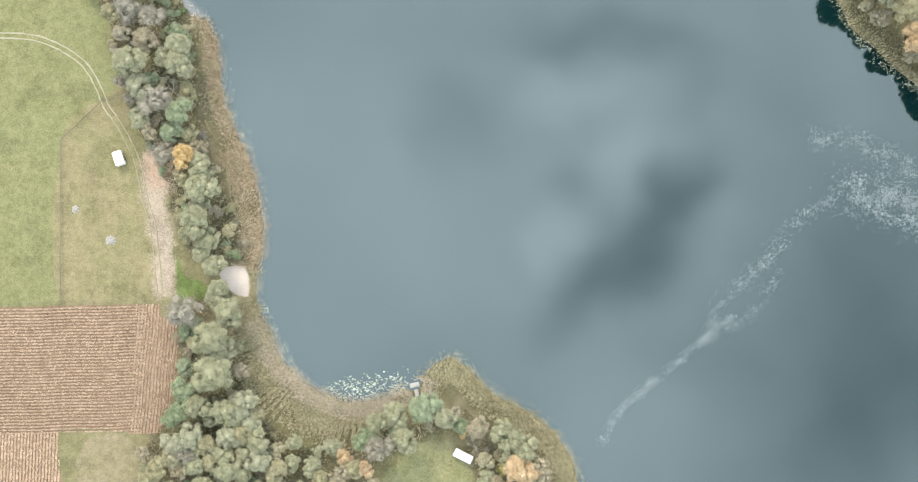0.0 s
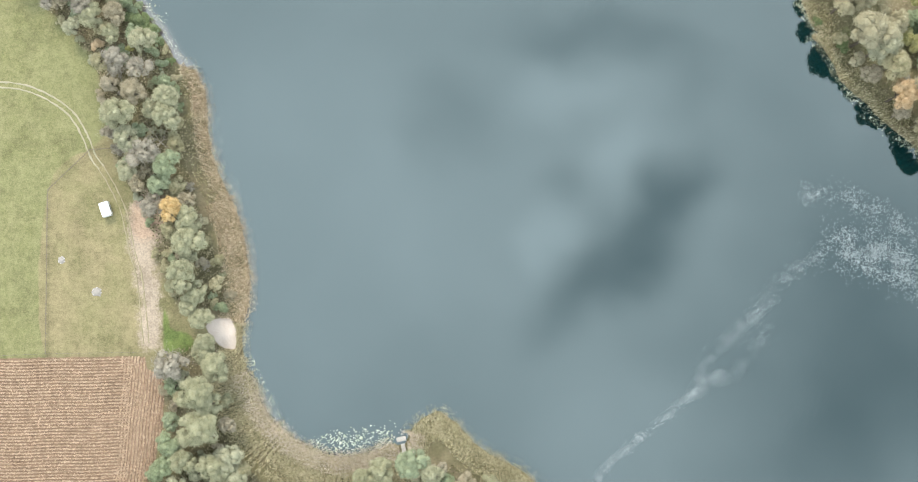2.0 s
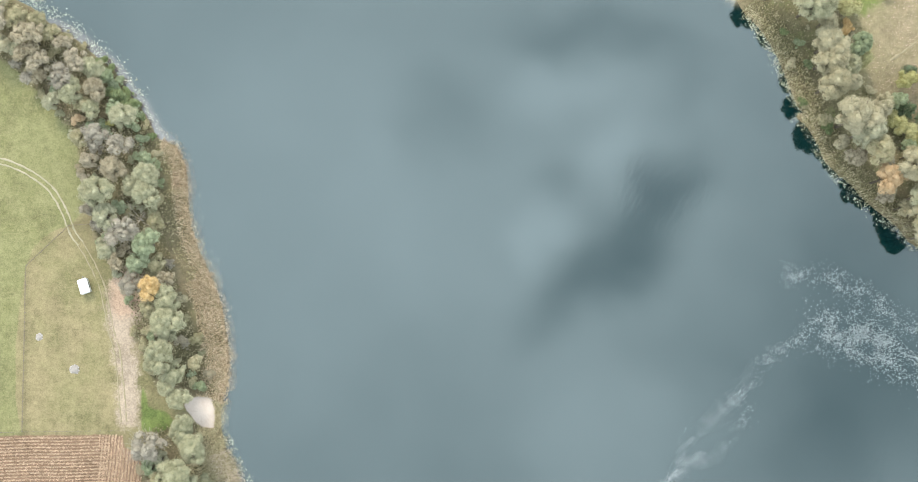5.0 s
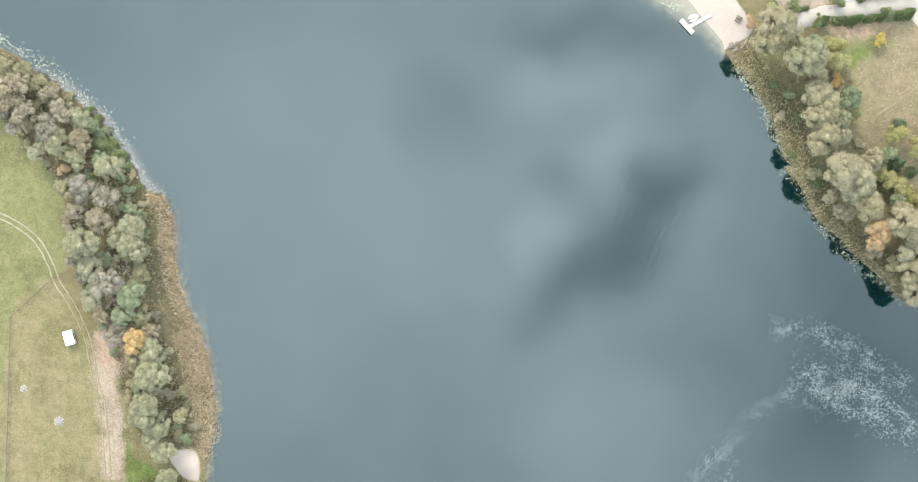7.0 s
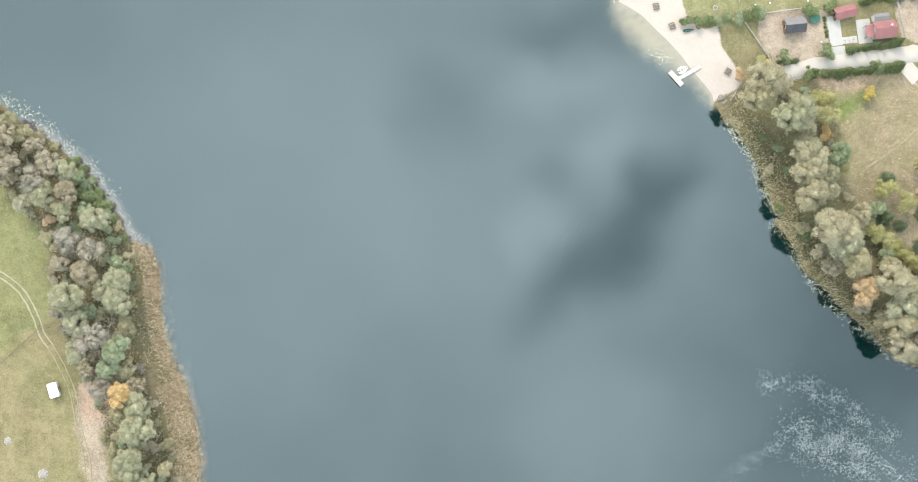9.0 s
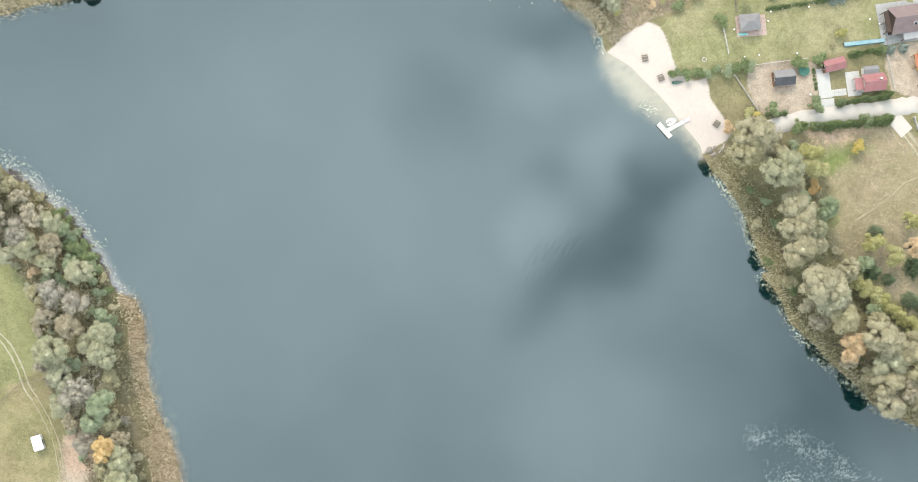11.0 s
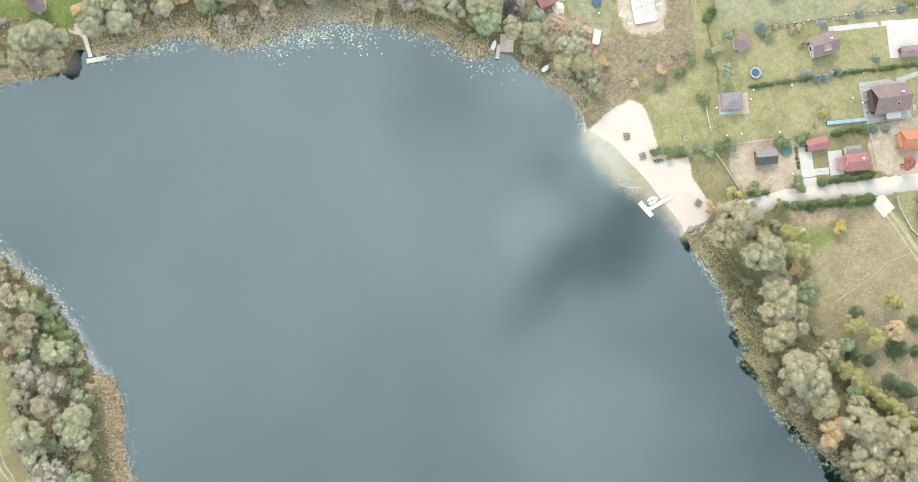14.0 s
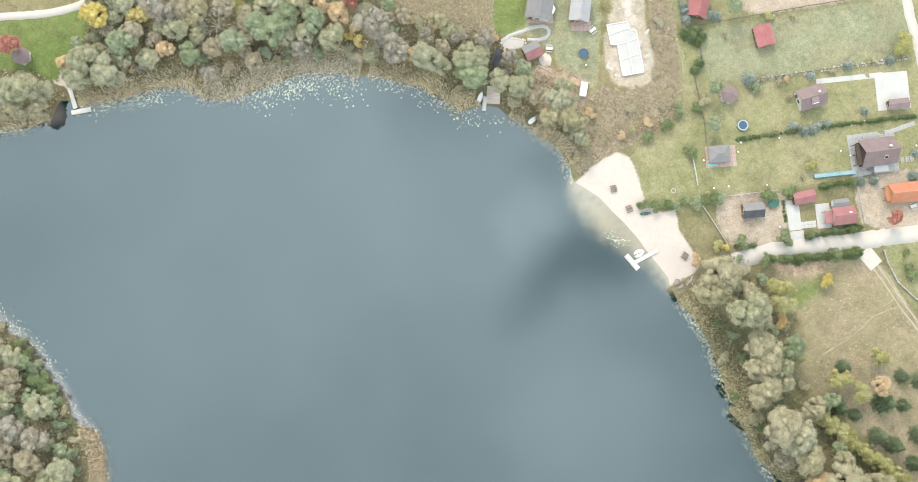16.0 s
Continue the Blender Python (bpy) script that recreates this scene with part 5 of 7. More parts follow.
def limbs(seed, tall, ends, thick, twig=0):
    """A tapered trunk with limbs reaching to the crown's clumps, and fine twigs where the crown is bare."""
    rng = np.random.RandomState(seed + 50)
    verts, faces = [], []

    def stick(a, b, r0, r1, sides=5):
        a, b = np.array(a, float), np.array(b, float)
        t = (b - a) / (np.linalg.norm(b - a) + 1e-9)
        u = np.cross(t, (0.3, 0.9, 0.2))
        u /= np.linalg.norm(u) + 1e-9
        w = np.cross(t, u)
        k = len(verts)
        for p, r in ((a, r0), (b, r1)):
            for i in range(sides):
                q = 2 * math.pi * i / sides
                verts.append(p + r * (math.cos(q) * u + math.sin(q) * w))
        for i in range(sides):
            j = (i + 1) % sides
            faces.append((k + i, k + j, k + sides + j, k + sides + i))

    fork = np.array([0.03, -0.02, 0.40 * tall])
    stick((0, 0, -0.12), fork * 0.5, thick * 1.3, thick, 7)
    stick(fork * 0.5, fork, thick, thick * 0.8, 7)
    for e in ends:
        mid = fork + (e - fork) * 0.5 + rng.randn(3) * 0.05
        stick(fork, mid, thick * 0.5, thick * 0.32)
        stick(mid, e, thick * 0.32, thick * 0.12)
        for _ in range(twig):
            tip = e + rng.randn(3) * np.array([0.3, 0.3, 0.22]) + (e - fork) * 0.22
            stick(mid + (e - mid) * rng.uniform(0.3, 1), tip, thick * 0.11, thick * 0.04, 3)
    return verts, faces


NAMES = {"fawn": "tree with fading fawn leaves in the east bank wood", 
    "willow": "grey-green broadleaf tree with a rounded crown", "olive": "olive-brown broadleaf tree thinning in autumn", "green": "green broadleaf tree with a full crown",
    "bush": "low fresh-green rounded leafy bush", "bare": "nearly bare grey tree with fine twigs", "brown": "withered brownish tree with thin leaves", "tan": "tan-orange autumn tree with dry leaves",
    "orange": "bright orange autumn tree", "yellow": "bright yellow autumn tree", "lime": "low yellow-green rounded leafy shrub", "gold": "young golden-green tree turning yellow",
    "red": "red-leaved autumn tree with a loose crown", "conifer": "dark green conical spruce", "spruce": "bushy blue-green ornamental garden conifer", "thuja": "dark green clipped thuja",
}
SIZES = {"tall": 3.0, "low": 1.3, "cone": 2.2}
MASTERS = {}


def master(kind, form, variant):
    """One plant of a kind, built once with its trunk and crown; the rest are copies."""
    key = (kind, form, variant)
    if key in MASTERS:
        return MASTERS[key]
    tall = SIZES[form]
    seed = 11 + variant * 7 + {"tall": 0, "low": 100, "cone": 200}[form]
    if form == "cone":
        v, f = cone_crown(seed, tall, 1900, 0.075)
        ends = [np.array([0, 0, tall * 0.8])]
    elif kind == "bare" or (kind == "brown" and form == "tall" and variant == 1):
        v, f, ends = round_crown(seed, tall, 24, 3200, 0.02, 0.34)
    elif form == "tall":
        v, f, ends = round_crown(seed, tall, 42, 9000, 0.024, 0.29)
    else:
        v, f, ends = round_crown(seed, tall, 17, 3000, 0.042, 0.37)
    name = "conifer" if form == "cone" else ("tree" if form == "tall" else "shrub")
    base = tagged(new(name), NAMES[kind], "conifer" if form == "cone" else name)
    base.empty_display_size = 0.3
    tv, tf = limbs(seed, tall, ends, 0.055 if form == "tall" else 0.04, 14 if kind == "bare" else 1)
    link("trunk", mesh_of("trunk", tv, tf, DEADWOOD if kind == "bare" else BARK), base)
    link("crown", mesh_of("crown", v, f, LEAF[kind]), base)
    MASTERS[key] = base
    base["unused"] = True
    return base


plant_rng = random.Random(4)
STANDING = []


def dead_tree(x, y, r, group):
    """A bleached dead tree: a trunk and long bare limbs that spread and fork."""
    rng = np.random.RandomState(int(abs(x) * 10))
    ang = np.arange(9) * 0.7 + rng.uniform(-0.2, 0.2, 9)
    reach = rng.uniform(0.55, 1.0, 9)
    ends = [np.array([math.cos(a) * q, math.sin(a) * q, 2.3 - 0.7 * q]) for a, q in zip(ang, reach)]
    base = tagged(new("dead_tree"), "bleached dead tree with long bare spreading limbs", "tree", group)
    base.matrix_world = Matrix.Translation((x, y, lift(x, y))) @ Matrix.Diagonal((r, r, r, 1))
    tv, tf = limbs(int(r * 10), 2.4, ends, 0.038, 16)
    link("trunk", mesh_of("trunk", tv, tf, DEADWOOD), base)
    return base


def within(poly, count, rng):
    p = np.asarray(poly, float)
    lo, hi = p.min(0), p.max(0)
    q = rng.uniform(lo, hi, (count * 3, 2))
    return q[inside(q[:, 0], q[:, 1], p)][:count]


def plant(x, y, r, kind, group="", form=None, stretch=1.0):
    if form is None:
        form = "cone" if kind in ("conifer", "spruce", "thuja") else ("low" if r < 2.3 or kind in ("bush", "lime") else ("tall" if kind != "gold" else "low"))
    src = master(kind, form, plant_rng.randrange(3))
    zs = r * plant_rng.uniform(0.88, 1.12) * stretch
    if kind == "gold":
        zs *= 1.5
    m = Matrix.Translation((x, y, lift(x, y))) @ Matrix.Rotation(plant_rng.uniform(0, 6.28), 4, "Z") @ Matrix.Diagonal((r * plant_rng.uniform(0.93, 1.07), r, zs, 1))
    if src.get("unused"):
        del src["unused"]
        src.matrix_world = m
        ob = src
    else:
        ob = copy_thing(src, Matrix.Identity(4))
        ob.matrix_basis = m
    if group:
        ob["group"] = group
    return ob


for rows, group in (
        (TREES_SOUTH_A, "trees on the south shore"),
        (TREES_SOUTH_B, "trees on the south shore"),
        (TREES_SOUTH_C, "trees on the south shore"),
        (TREES_WEST_A, "trees along the west bank"),
        (TREES_NORTHWEST_A, "trees along the west bank"),
        (TREES_NORTHWEST_B, "trees along the west bank"),
        (TREES_NORTHWEST_C, "trees along the west bank"),
        (TREES_NORTH_A, "trees of the north wood"),
        (TREES_NORTH_B, "trees of the north wood"),
        (TREES_NORTH_C, "trees of the north wood"),
        (TREES_NORTH_D, "trees of the north wood"),
        (TREES_NORTHEAST_A, "garden trees and shrubs"),
        (TREES_NORTHEAST_B, "garden trees and shrubs"),
        (TREES_NORTHEAST_C, "garden trees and shrubs"),
        (TREES_NORTHEAST_D, "garden trees and shrubs"),
        (TREES_EAST_A, "trees along the east bank"),
        (TREES_EAST_B, "trees along the east bank"),
        (TREES_SOUTHEAST_A, "trees of the east meadow"),
        (TREES_SOUTHEAST_B, "trees of the east meadow"),
):
    for x, y, r, kind in rows:
        if kind == "dead":
            dead_tree(x, y, r, group)
        else:
            plant(x, y, r, kind, group, None, 1.2 if "east" in group else 1.0)
        STANDING.append((x, y, r))


def fill(poly, count, kinds, lo, hi, group):
    """Further trees between those named, where there is room."""
    q = within(poly, count * 12, np.random.RandomState(count))
    made = 0
    for x, y in q:
        r = plant_rng.uniform(lo, hi)
        if lift(x, y) > 0.3 and all((x - a) ** 2 + (y - b) ** 2 > (0.57 * (r + c)) ** 2 for a, b, c in STANDING):
            plant(x, y, r, plant_rng.choice(kinds), group)
            STANDING.append((x, y, r))
            made += 1
            if made == count:
                break


STANDING += [(*GAZEBOS[1], 6.0), (FRAME[0], FRAME[1], 4.0), (VAN[0], VAN[1], 4.0), (*BOATS[2], 4.0), (*BOATS[0], 3.0), (*DOCK[2], 4.0), (*DOCK[0], 3.0), (HOUSE_SPLIT[0], HOUSE_SPLIT[1], 5.0), (SHED_DARK[0], SHED_DARK[1], 3.0), (*PIER_SOUTH[2], 4.0), (*SAND_PATH[1], 4.0)]
STANDING += [(73.5, 187, 9.0), (75.5, 179, 9.0), (72.5, 196, 8.0), (70.0, 146.0, 9.0)]
fill(WEEDS_NORTH, 14, ("olive", "tan", "brown", "gold", "fawn"), 0.9, 1.8, "shrubs on the rough ground")
fill(WEST_WOOD, 46, ("willow", "olive", "brown", "bare", "green"), 1.6, 3.0, "trees along the west bank")
fill(SOUTH_WOOD, 60, ("willow", "olive", "willow", "green", "brown"), 1.6, 3.0, "trees on the south shore")
fill(NORTH_WOOD, 100, ("willow", "olive", "brown", "bare", "green", "willow"), 1.7, 3.2, "trees of the north wood")
fill(EAST_WOOD, 16, ("fawn", "olive", "green"), 1.4, 2.4, "trees along the east bank")
fill(EAST_WOOD, 24, ("gold", "olive", "bush", "fawn"), 0.7, 1.3, "shrubs along the east bank")
fill(WEST_WOOD, 30, ("green", "olive", "willow"), 0.9, 1.6, "shrubs along the west bank")
fill(NORTH_WOOD, 34, ("gold", "tan", "olive", "brown", "yellow", "orange"), 0.8, 1.6, "shrubs of the north wood")


def hedge(line, r, kind, step, tall, group):
    p = curved(line, step)
    for x, y in p:
        k = plant_rng.choice(kind)
        plant(x + plant_rng.uniform(-0.25, 0.25) * r, y + plant_rng.uniform(-0.25, 0.25) * r, r * plant_rng.uniform(0.62, 1.25), k, group, "cone" if k in ("thuja", "spruce") else "low", tall * plant_rng.uniform(0.8, 1.2))


hedge(HEDGE_BEACH, 1.9, ("bush", "bush", "green"), 1.5, 1.0, "bushes along the beach")
hedge(HEDGE_YARD, 1.4, ("thuja", "thuja", "thuja", "bush"), 1.3, 1.5, "thuja hedge before the yard")
hedge(HEDGE_POOL, 1.3, ("thuja", "thuja", "thuja", "bush"), 1.2, 1.4, "thuja hedge behind the yard")
hedge(HEDGE_ROAD, 1.95, ("thuja", "thuja", "thuja", "bush"), 1.6, 1.5, "tall thuja hedge along the lane")
hedge(HEDGE_LONG, 0.85, ("thuja",), 0.9, 1.0, "low hedge between two gardens")
hedge(HEDGE_CORNER, 1.1, ("thuja",), 1.0, 1.0, "thuja hedge in the garden corner")
hedge(HEDGE_SMALL, 0.9, ("thuja",), 0.9, 0.8, "low hedge by the plot")
hedge(HEDGE_SIDE, 0.6, ("thuja",), 0.8, 1.0, "narrow hedge beside the yard")


# stuff: reeds, undergrowth, weeds, pads, foam, stubble ------------------------------------------
def along(line, half, count, rng, power=1.0):
    """Points scattered on both sides of a line."""
    p = curved(line, 1.0)
    i = rng.randint(0, len(p) - 1, count)
    u = rng.rand(count)[:, None]
    q = p[i] * (1 - u) + p[i + 1] * u
    t = p[i + 1] - p[i]
    t /= np.linalg.norm(t, axis=1)[:, None] + 1e-9
    s = np.stack([-t[:, 1], t[:, 0]], 1)
    side = rng.uniform(-1, 1, count)
    return q + s * (np.sign(side) * np.abs(side) ** power * half)[:, None]


def patchy(q, scale, keep, rng):
    """Thins points in uneven drifts."""
    w = np.sin(q[:, 0] / scale + 1.7 * np.sin(q[:, 1] / scale * 0.8)) * np.cos(q[:, 1] / scale * 1.1 + 1.3 * np.sin(q[:, 0] / scale * 0.7))
    return q[rng.rand(len(q)) < np.clip(keep + 0.5 * w, 0.03, 1)]


KEEP_CLEAR = ((PIER_SOUTH, 1.3), (PIER_WEST[:2], 1.0), (DOCK + DOCK[:1], 0.6), (JETTY, 1.2), (BOATS[0:2], 1.5), (BOATS[2:4], 2.0), (SAND_PATH, 1.2), (PATIO_PATH, 0.6))


def cleared(q):
    """Leaves out points that would stand on a pier, a boat or a path."""
    keep = np.ones(len(q), bool)
    for line, r in KEEP_CLEAR:
        keep &= gap_to(q[:, 0], q[:, 1], line, False) > r
    keep &= ~inside(q[:, 0], q[:, 1], np.array(DOCK)) & ~inside(q[:, 0], q[:, 1], np.array(SAND_LANDING))
    return q[keep]


def stuff(name, verts, faces, mat, label, category):
    return tagged(link(name, mesh_of(name, verts, faces, mat)), label, category, kind="stuff")


def blades(q, low, tall, wide, lean, rng):
    """Upright leaning blades on the ground or the shallow bed."""
    n = len(q)
    z = np.maximum(height(q[:, 0], q[:, 1]), -0.4)
    ang, h = rng.uniform(0, 2 * np.pi, n), rng.uniform(low, tall, n)
    d = np.stack([np.cos(ang), np.sin(ang)], 1)
    s = np.stack([-d[:, 1], d[:, 0]], 1) * (wide * rng.uniform(0.6, 1.3, n))[:, None]
    k = (h * lean * rng.uniform(0.4, 1.3, n))[:, None]
    foot, head = q, q + d * k
    v = np.stack([np.c_[foot - s, z - 0.05], np.c_[foot + s, z - 0.05], np.c_[head + s * 0.9, z + h], np.c_[head - s * 0.9, z + h]], 1).reshape(-1, 3)
    return v, np.arange(n * 4).reshape(-1, 4)


srng = np.random.RandomState(8)
for line, deep, count, mat, tint in (
        (SHORE_SOUTH[:11], 6.0, 30000, REED_OLIVE, "golden-brown"), (SHORE_SOUTH[10:20], 12.5, 70000, REED_OLIVE, "olive-brown"), (SHORE_SOUTH[22:28], 6.6, 23000, REED_GOLD, "golden-brown"), (SHORE_SOUTH[27:] + SHORE_WEST[:3], 3.6, 13000, REED_GOLD, "golden"), (SHORE_SOUTH[18:23], 6.5, 13000, REED_OLIVE, "olive-brown"), (SHORE_SOUTH[9:20], 4.2, 26000, REED_PINK, "faded pinkish"),
        (SHORE_NORTH[:4], 3.5, 6000, REED, "brown"), (SHORE_NORTH[7:14], 4.5, 11000, REED, "brown"), (SHORE_NORTH[13:20], 8.5, 22000, REED_GREY, "greyish"), (SHORE_NORTH[20:26], 3.8, 8000, REED, "brown"),
        (SHORE_NORTH[27:], 3.5, 7000, REED, "brown"), (SHORE_EAST, 2.2, 9000, REED_OLIVE, "tan")):
    q = cleared(patchy(along(line, deep + 1, int(count * 1.5), srng), 2.3, 0.8, srng))
    d = -signed(q[:, 0], q[:, 1], LAKE)
    q = q[(d > -0.5 - srng.rand(len(q)) ** 2.5 * 3.2) & (d < deep * srng.uniform(0.55, 1.0, len(q)))]
    stuff("reeds", *blades(q, 0.4, 1.25, 0.05, 0.55, srng), mat, "dense %s reeds along the shore" % tint, "reeds")
for poly, count in ((WEST_WOOD, 15000), (SOUTH_WOOD, 15000), (EAST_WOOD, 4500), (NORTH_WOOD, 16000)):
    q = cleared(within(poly, count, srng))
    z = height(q[:, 0], q[:, 1])
    q, z = q[z > 0.05], z[z > 0.05]
    c = np.c_[q, z + srng.uniform(0.1, 1.3, len(q))]
    nrm = srng.randn(len(q), 3) * 0.6 + (0, 0, 1)
    stuff("undergrowth", *cards(c, nrm, srng.uniform(0.14, 0.34, len(q)), srng), UNDERGROWTH, "tangled olive-brown undergrowth beneath the trees", "undergrowth")
bank = []
for line in (SHORE_SOUTH, SHORE_WEST, SHORE_NORTH, SHORE_EAST):
    q = cleared(along(line, 5.5, 18000, srng))
    z = height(q[:, 0], q[:, 1])
    ok = (z > 0.1) & ~inside(q[:, 0], q[:, 1], np.array(SAND_LANDING)) & ~inside(q[:, 0], q[:, 1], np.array(SAND_BEACH))
    bank.append(np.c_[q[ok], z[ok] + srng.uniform(0.05, 0.9, ok.sum())])
bank = np.concatenate(bank)
stuff("bank_weeds", *cards(bank, srng.randn(len(bank), 3) * 0.7 + (0, 0, 1), srng.uniform(0.1, 0.3, len(bank)), srng), BANKWEEDS, "ragged olive-brown weeds along the water's edge", "weeds")
for poly, count in ((WEEDS_NORTH, 11000), (WEEDS_MEADOW, 8000)):
    q = within(poly, count, srng)
    q = q[~inside(q[:, 0], q[:, 1], np.array(BUILDING_PLOT))]
    stuff("weeds", *blades(q, 0.12, 0.5, 0.055, 0.9, srng), WEEDS, "tall dry brown weeds on rough ground", "weeds")
q = patchy(within(EAST_MEADOW, 9000, srng), 4.0, 0.5, srng)
stuff("dry_grass", *blades(q, 0.1, 0.4, 0.05, 1.0, srng), WEEDS, "dry tussocky meadow grass", "grass")


def scrub(poly, clumps, low, high, keep_out, mat, label):
    """Low bushy tangles: many small clumps of leaves heaped over rough ground."""
    q = within(poly, clumps, srng)
    for other in keep_out:
        q = q[~inside(q[:, 0], q[:, 1], np.asarray(other))]
    n, each = len(q), 70
    r = srng.uniform(low, high, n)[:, None]
    d = srng.randn(n, each, 3)
    d /= np.linalg.norm(d, axis=2)[:, :, None]
    d[:, :, 2] = np.abs(d[:, :, 2])
    c = np.concatenate([q, height(q[:, 0], q[:, 1])[:, None]], 1)[:, None, :] + d * (r * srng.uniform(0.7, 1.05, (n, each)))[:, :, None] * np.array([1, 1, 0.45])
    stuff("scrub", *cards(c.reshape(-1, 3), d.reshape(-1, 3) + srng.randn(n * each, 3) * 0.3, srng.uniform(0.06, 0.13, n * each), srng), mat, label, "scrub")


scrub(WEEDS_NORTH, 560, 0.35, 1.2, (BUILDING_PLOT, SAND_BEACH), SCRUB, "tangled reddish-brown and olive scrub on rough ground")
scrub(LITTER_NORTH, 90, 0.4, 0.9, (), SCRUB, "low withered scrub beside the bank")


def discs(q, lo, hi, z, rng, sides=6):
    n = len(q)
    r = rng.uniform(lo, hi, n)
    a = rng.uniform(0, 6.28, n)
    k = np.arange(sides) * 2 * np.pi / sides
    rr = r[:, None] * rng.uniform(0.75, 1.15, (n, sides))
    v = np.stack([q[:, :1] + np.cos(a[:, None] + k) * rr, q[:, 1:] + np.sin(a[:, None] + k) * rr, z + rng.uniform(0, 0.03, (n, sides))], -1).reshape(-1, 3)
    return v, np.arange(n * sides).reshape(-1, sides)


for line, half, count, lo, hi in (
        (LILIES_SOUTH, 3.0, 330, 0.14, 0.4), (LILIES_SHORE, 1.8, 130, 0.12, 0.28), (LILIES_BAY, 1.3, 80, 0.15, 0.36), (LILIES_NORTHWEST, 2.4, 700, 0.12, 0.3), (LILIES_SILT, 1.2, 90, 0.12, 0.28), (LILIES_STRIP, 1.6, 110, 0.15, 0.34),
        (LILIES_COVE, 4.2, 620, 0.14, 0.38), (LILIES_PIER, 2.4, 220, 0.14, 0.34), (LILIES_REST, 2.6, 130, 0.15, 0.4), (LILIES_HEAD, 1.6, 50, 0.15, 0.35), (LILIES_BEACH, 1.6, 60, 0.15, 0.35), (LILIES_EAST, 1.5, 600, 0.12, 0.3), (LILIES_EAST_LOWER, 1.5, 300, 0.12, 0.3), (LILIES_POINT, 1.6, 90, 0.15, 0.36)):
    q = along(line, 0.01, int(count * 1.7), srng)
    q = patchy(q + srng.randn(*q.shape) * half * np.array([0.62, 0.55]), 1.6, 0.75, srng)
    q = q[height(q[:, 0], q[:, 1]) < 0.03]
    stuff("lily_pads", *discs(q, lo * 0.62, hi * 0.6, 0.02, srng), PADS, "pale lily pads floating near the shore", "lily pads")
for line, half, count in ((FOAM_STREAM, 0.75, 2900), (FOAM_UPPER, 1.3, 2400), (FOAM_PATCH, 3.4, 8500), (FOAM_ARM, 1.7, 3600), (FOAM_FAINT, 1.0, 700)):
    q = along(line, 0.01, count, srng)
    q = patchy(q + srng.randn(*q.shape) * half, 2.2 if half > 3 else 1.9, 0.5 if half > 3 else 0.55, srng)
    stuff("foam", *discs(q, 0.05, 0.15 if half > 3 else 0.13, 0.012, srng, 5), FOAM, "white foam flecks drifting on the water", "foam")


def stubble(poly, turn, gap, count, keep_out=None):
    """Maize stubble in rows, as broken stalks lying along each row."""
    c, s = math.cos(radians(turn)), math.sin(radians(turn))
    q = within(poly, count, srng)
    if keep_out is not None:
        for other in keep_out:
            q = q[~inside(q[:, 0], q[:, 1], np.asarray(other))]
    u, w = q[:, 0] * c + q[:, 1] * s, -q[:, 0] * s + q[:, 1] * c
    w = np.round(w / gap) * gap + srng.randn(len(q)) * 0.06 + 0.08 * np.sin(u * 0.35)
    q = np.stack([u * c - w * s, u * s + w * c], 1)
    q = q[inside(q[:, 0], q[:, 1], np.asarray(poly))]
    n = len(q)
    z = height(q[:, 0], q[:, 1])[:, None]
    ang = radians(turn) + srng.randn(n) * 0.5
    d = np.stack([np.cos(ang), np.sin(ang)], 1) * srng.uniform(0.15, 0.42, n)[:, None]
    e = np.stack([-np.sin(ang), np.cos(ang)], 1) * srng.uniform(0.08, 0.17, n)[:, None]
    lo, hi = z + 0.08, z + srng.uniform(0.12, 0.4, n)[:, None]
    v = np.stack([np.c_[q - d - e, lo], np.c_[q + d - e, lo], np.c_[q + d + e, hi], np.c_[q - d + e, hi]], 1).reshape(-1, 3)
    stuff("maize_stubble", v, np.arange(n * 4).reshape(-1, 4), STALKS, "harvested maize stubble in close rows", "stubble")


stubble(FIELD, 1.5, 0.86, 32000, ([(x + 2.4 if x < -84 else x, y) for x, y in FIELD_HEADLAND], FIELD_ARM))
stubble(FIELD_HEADLAND, 86.0, 0.86, 5600)
stubble(FIELD_ARM, 88.0, 0.86, 6500)


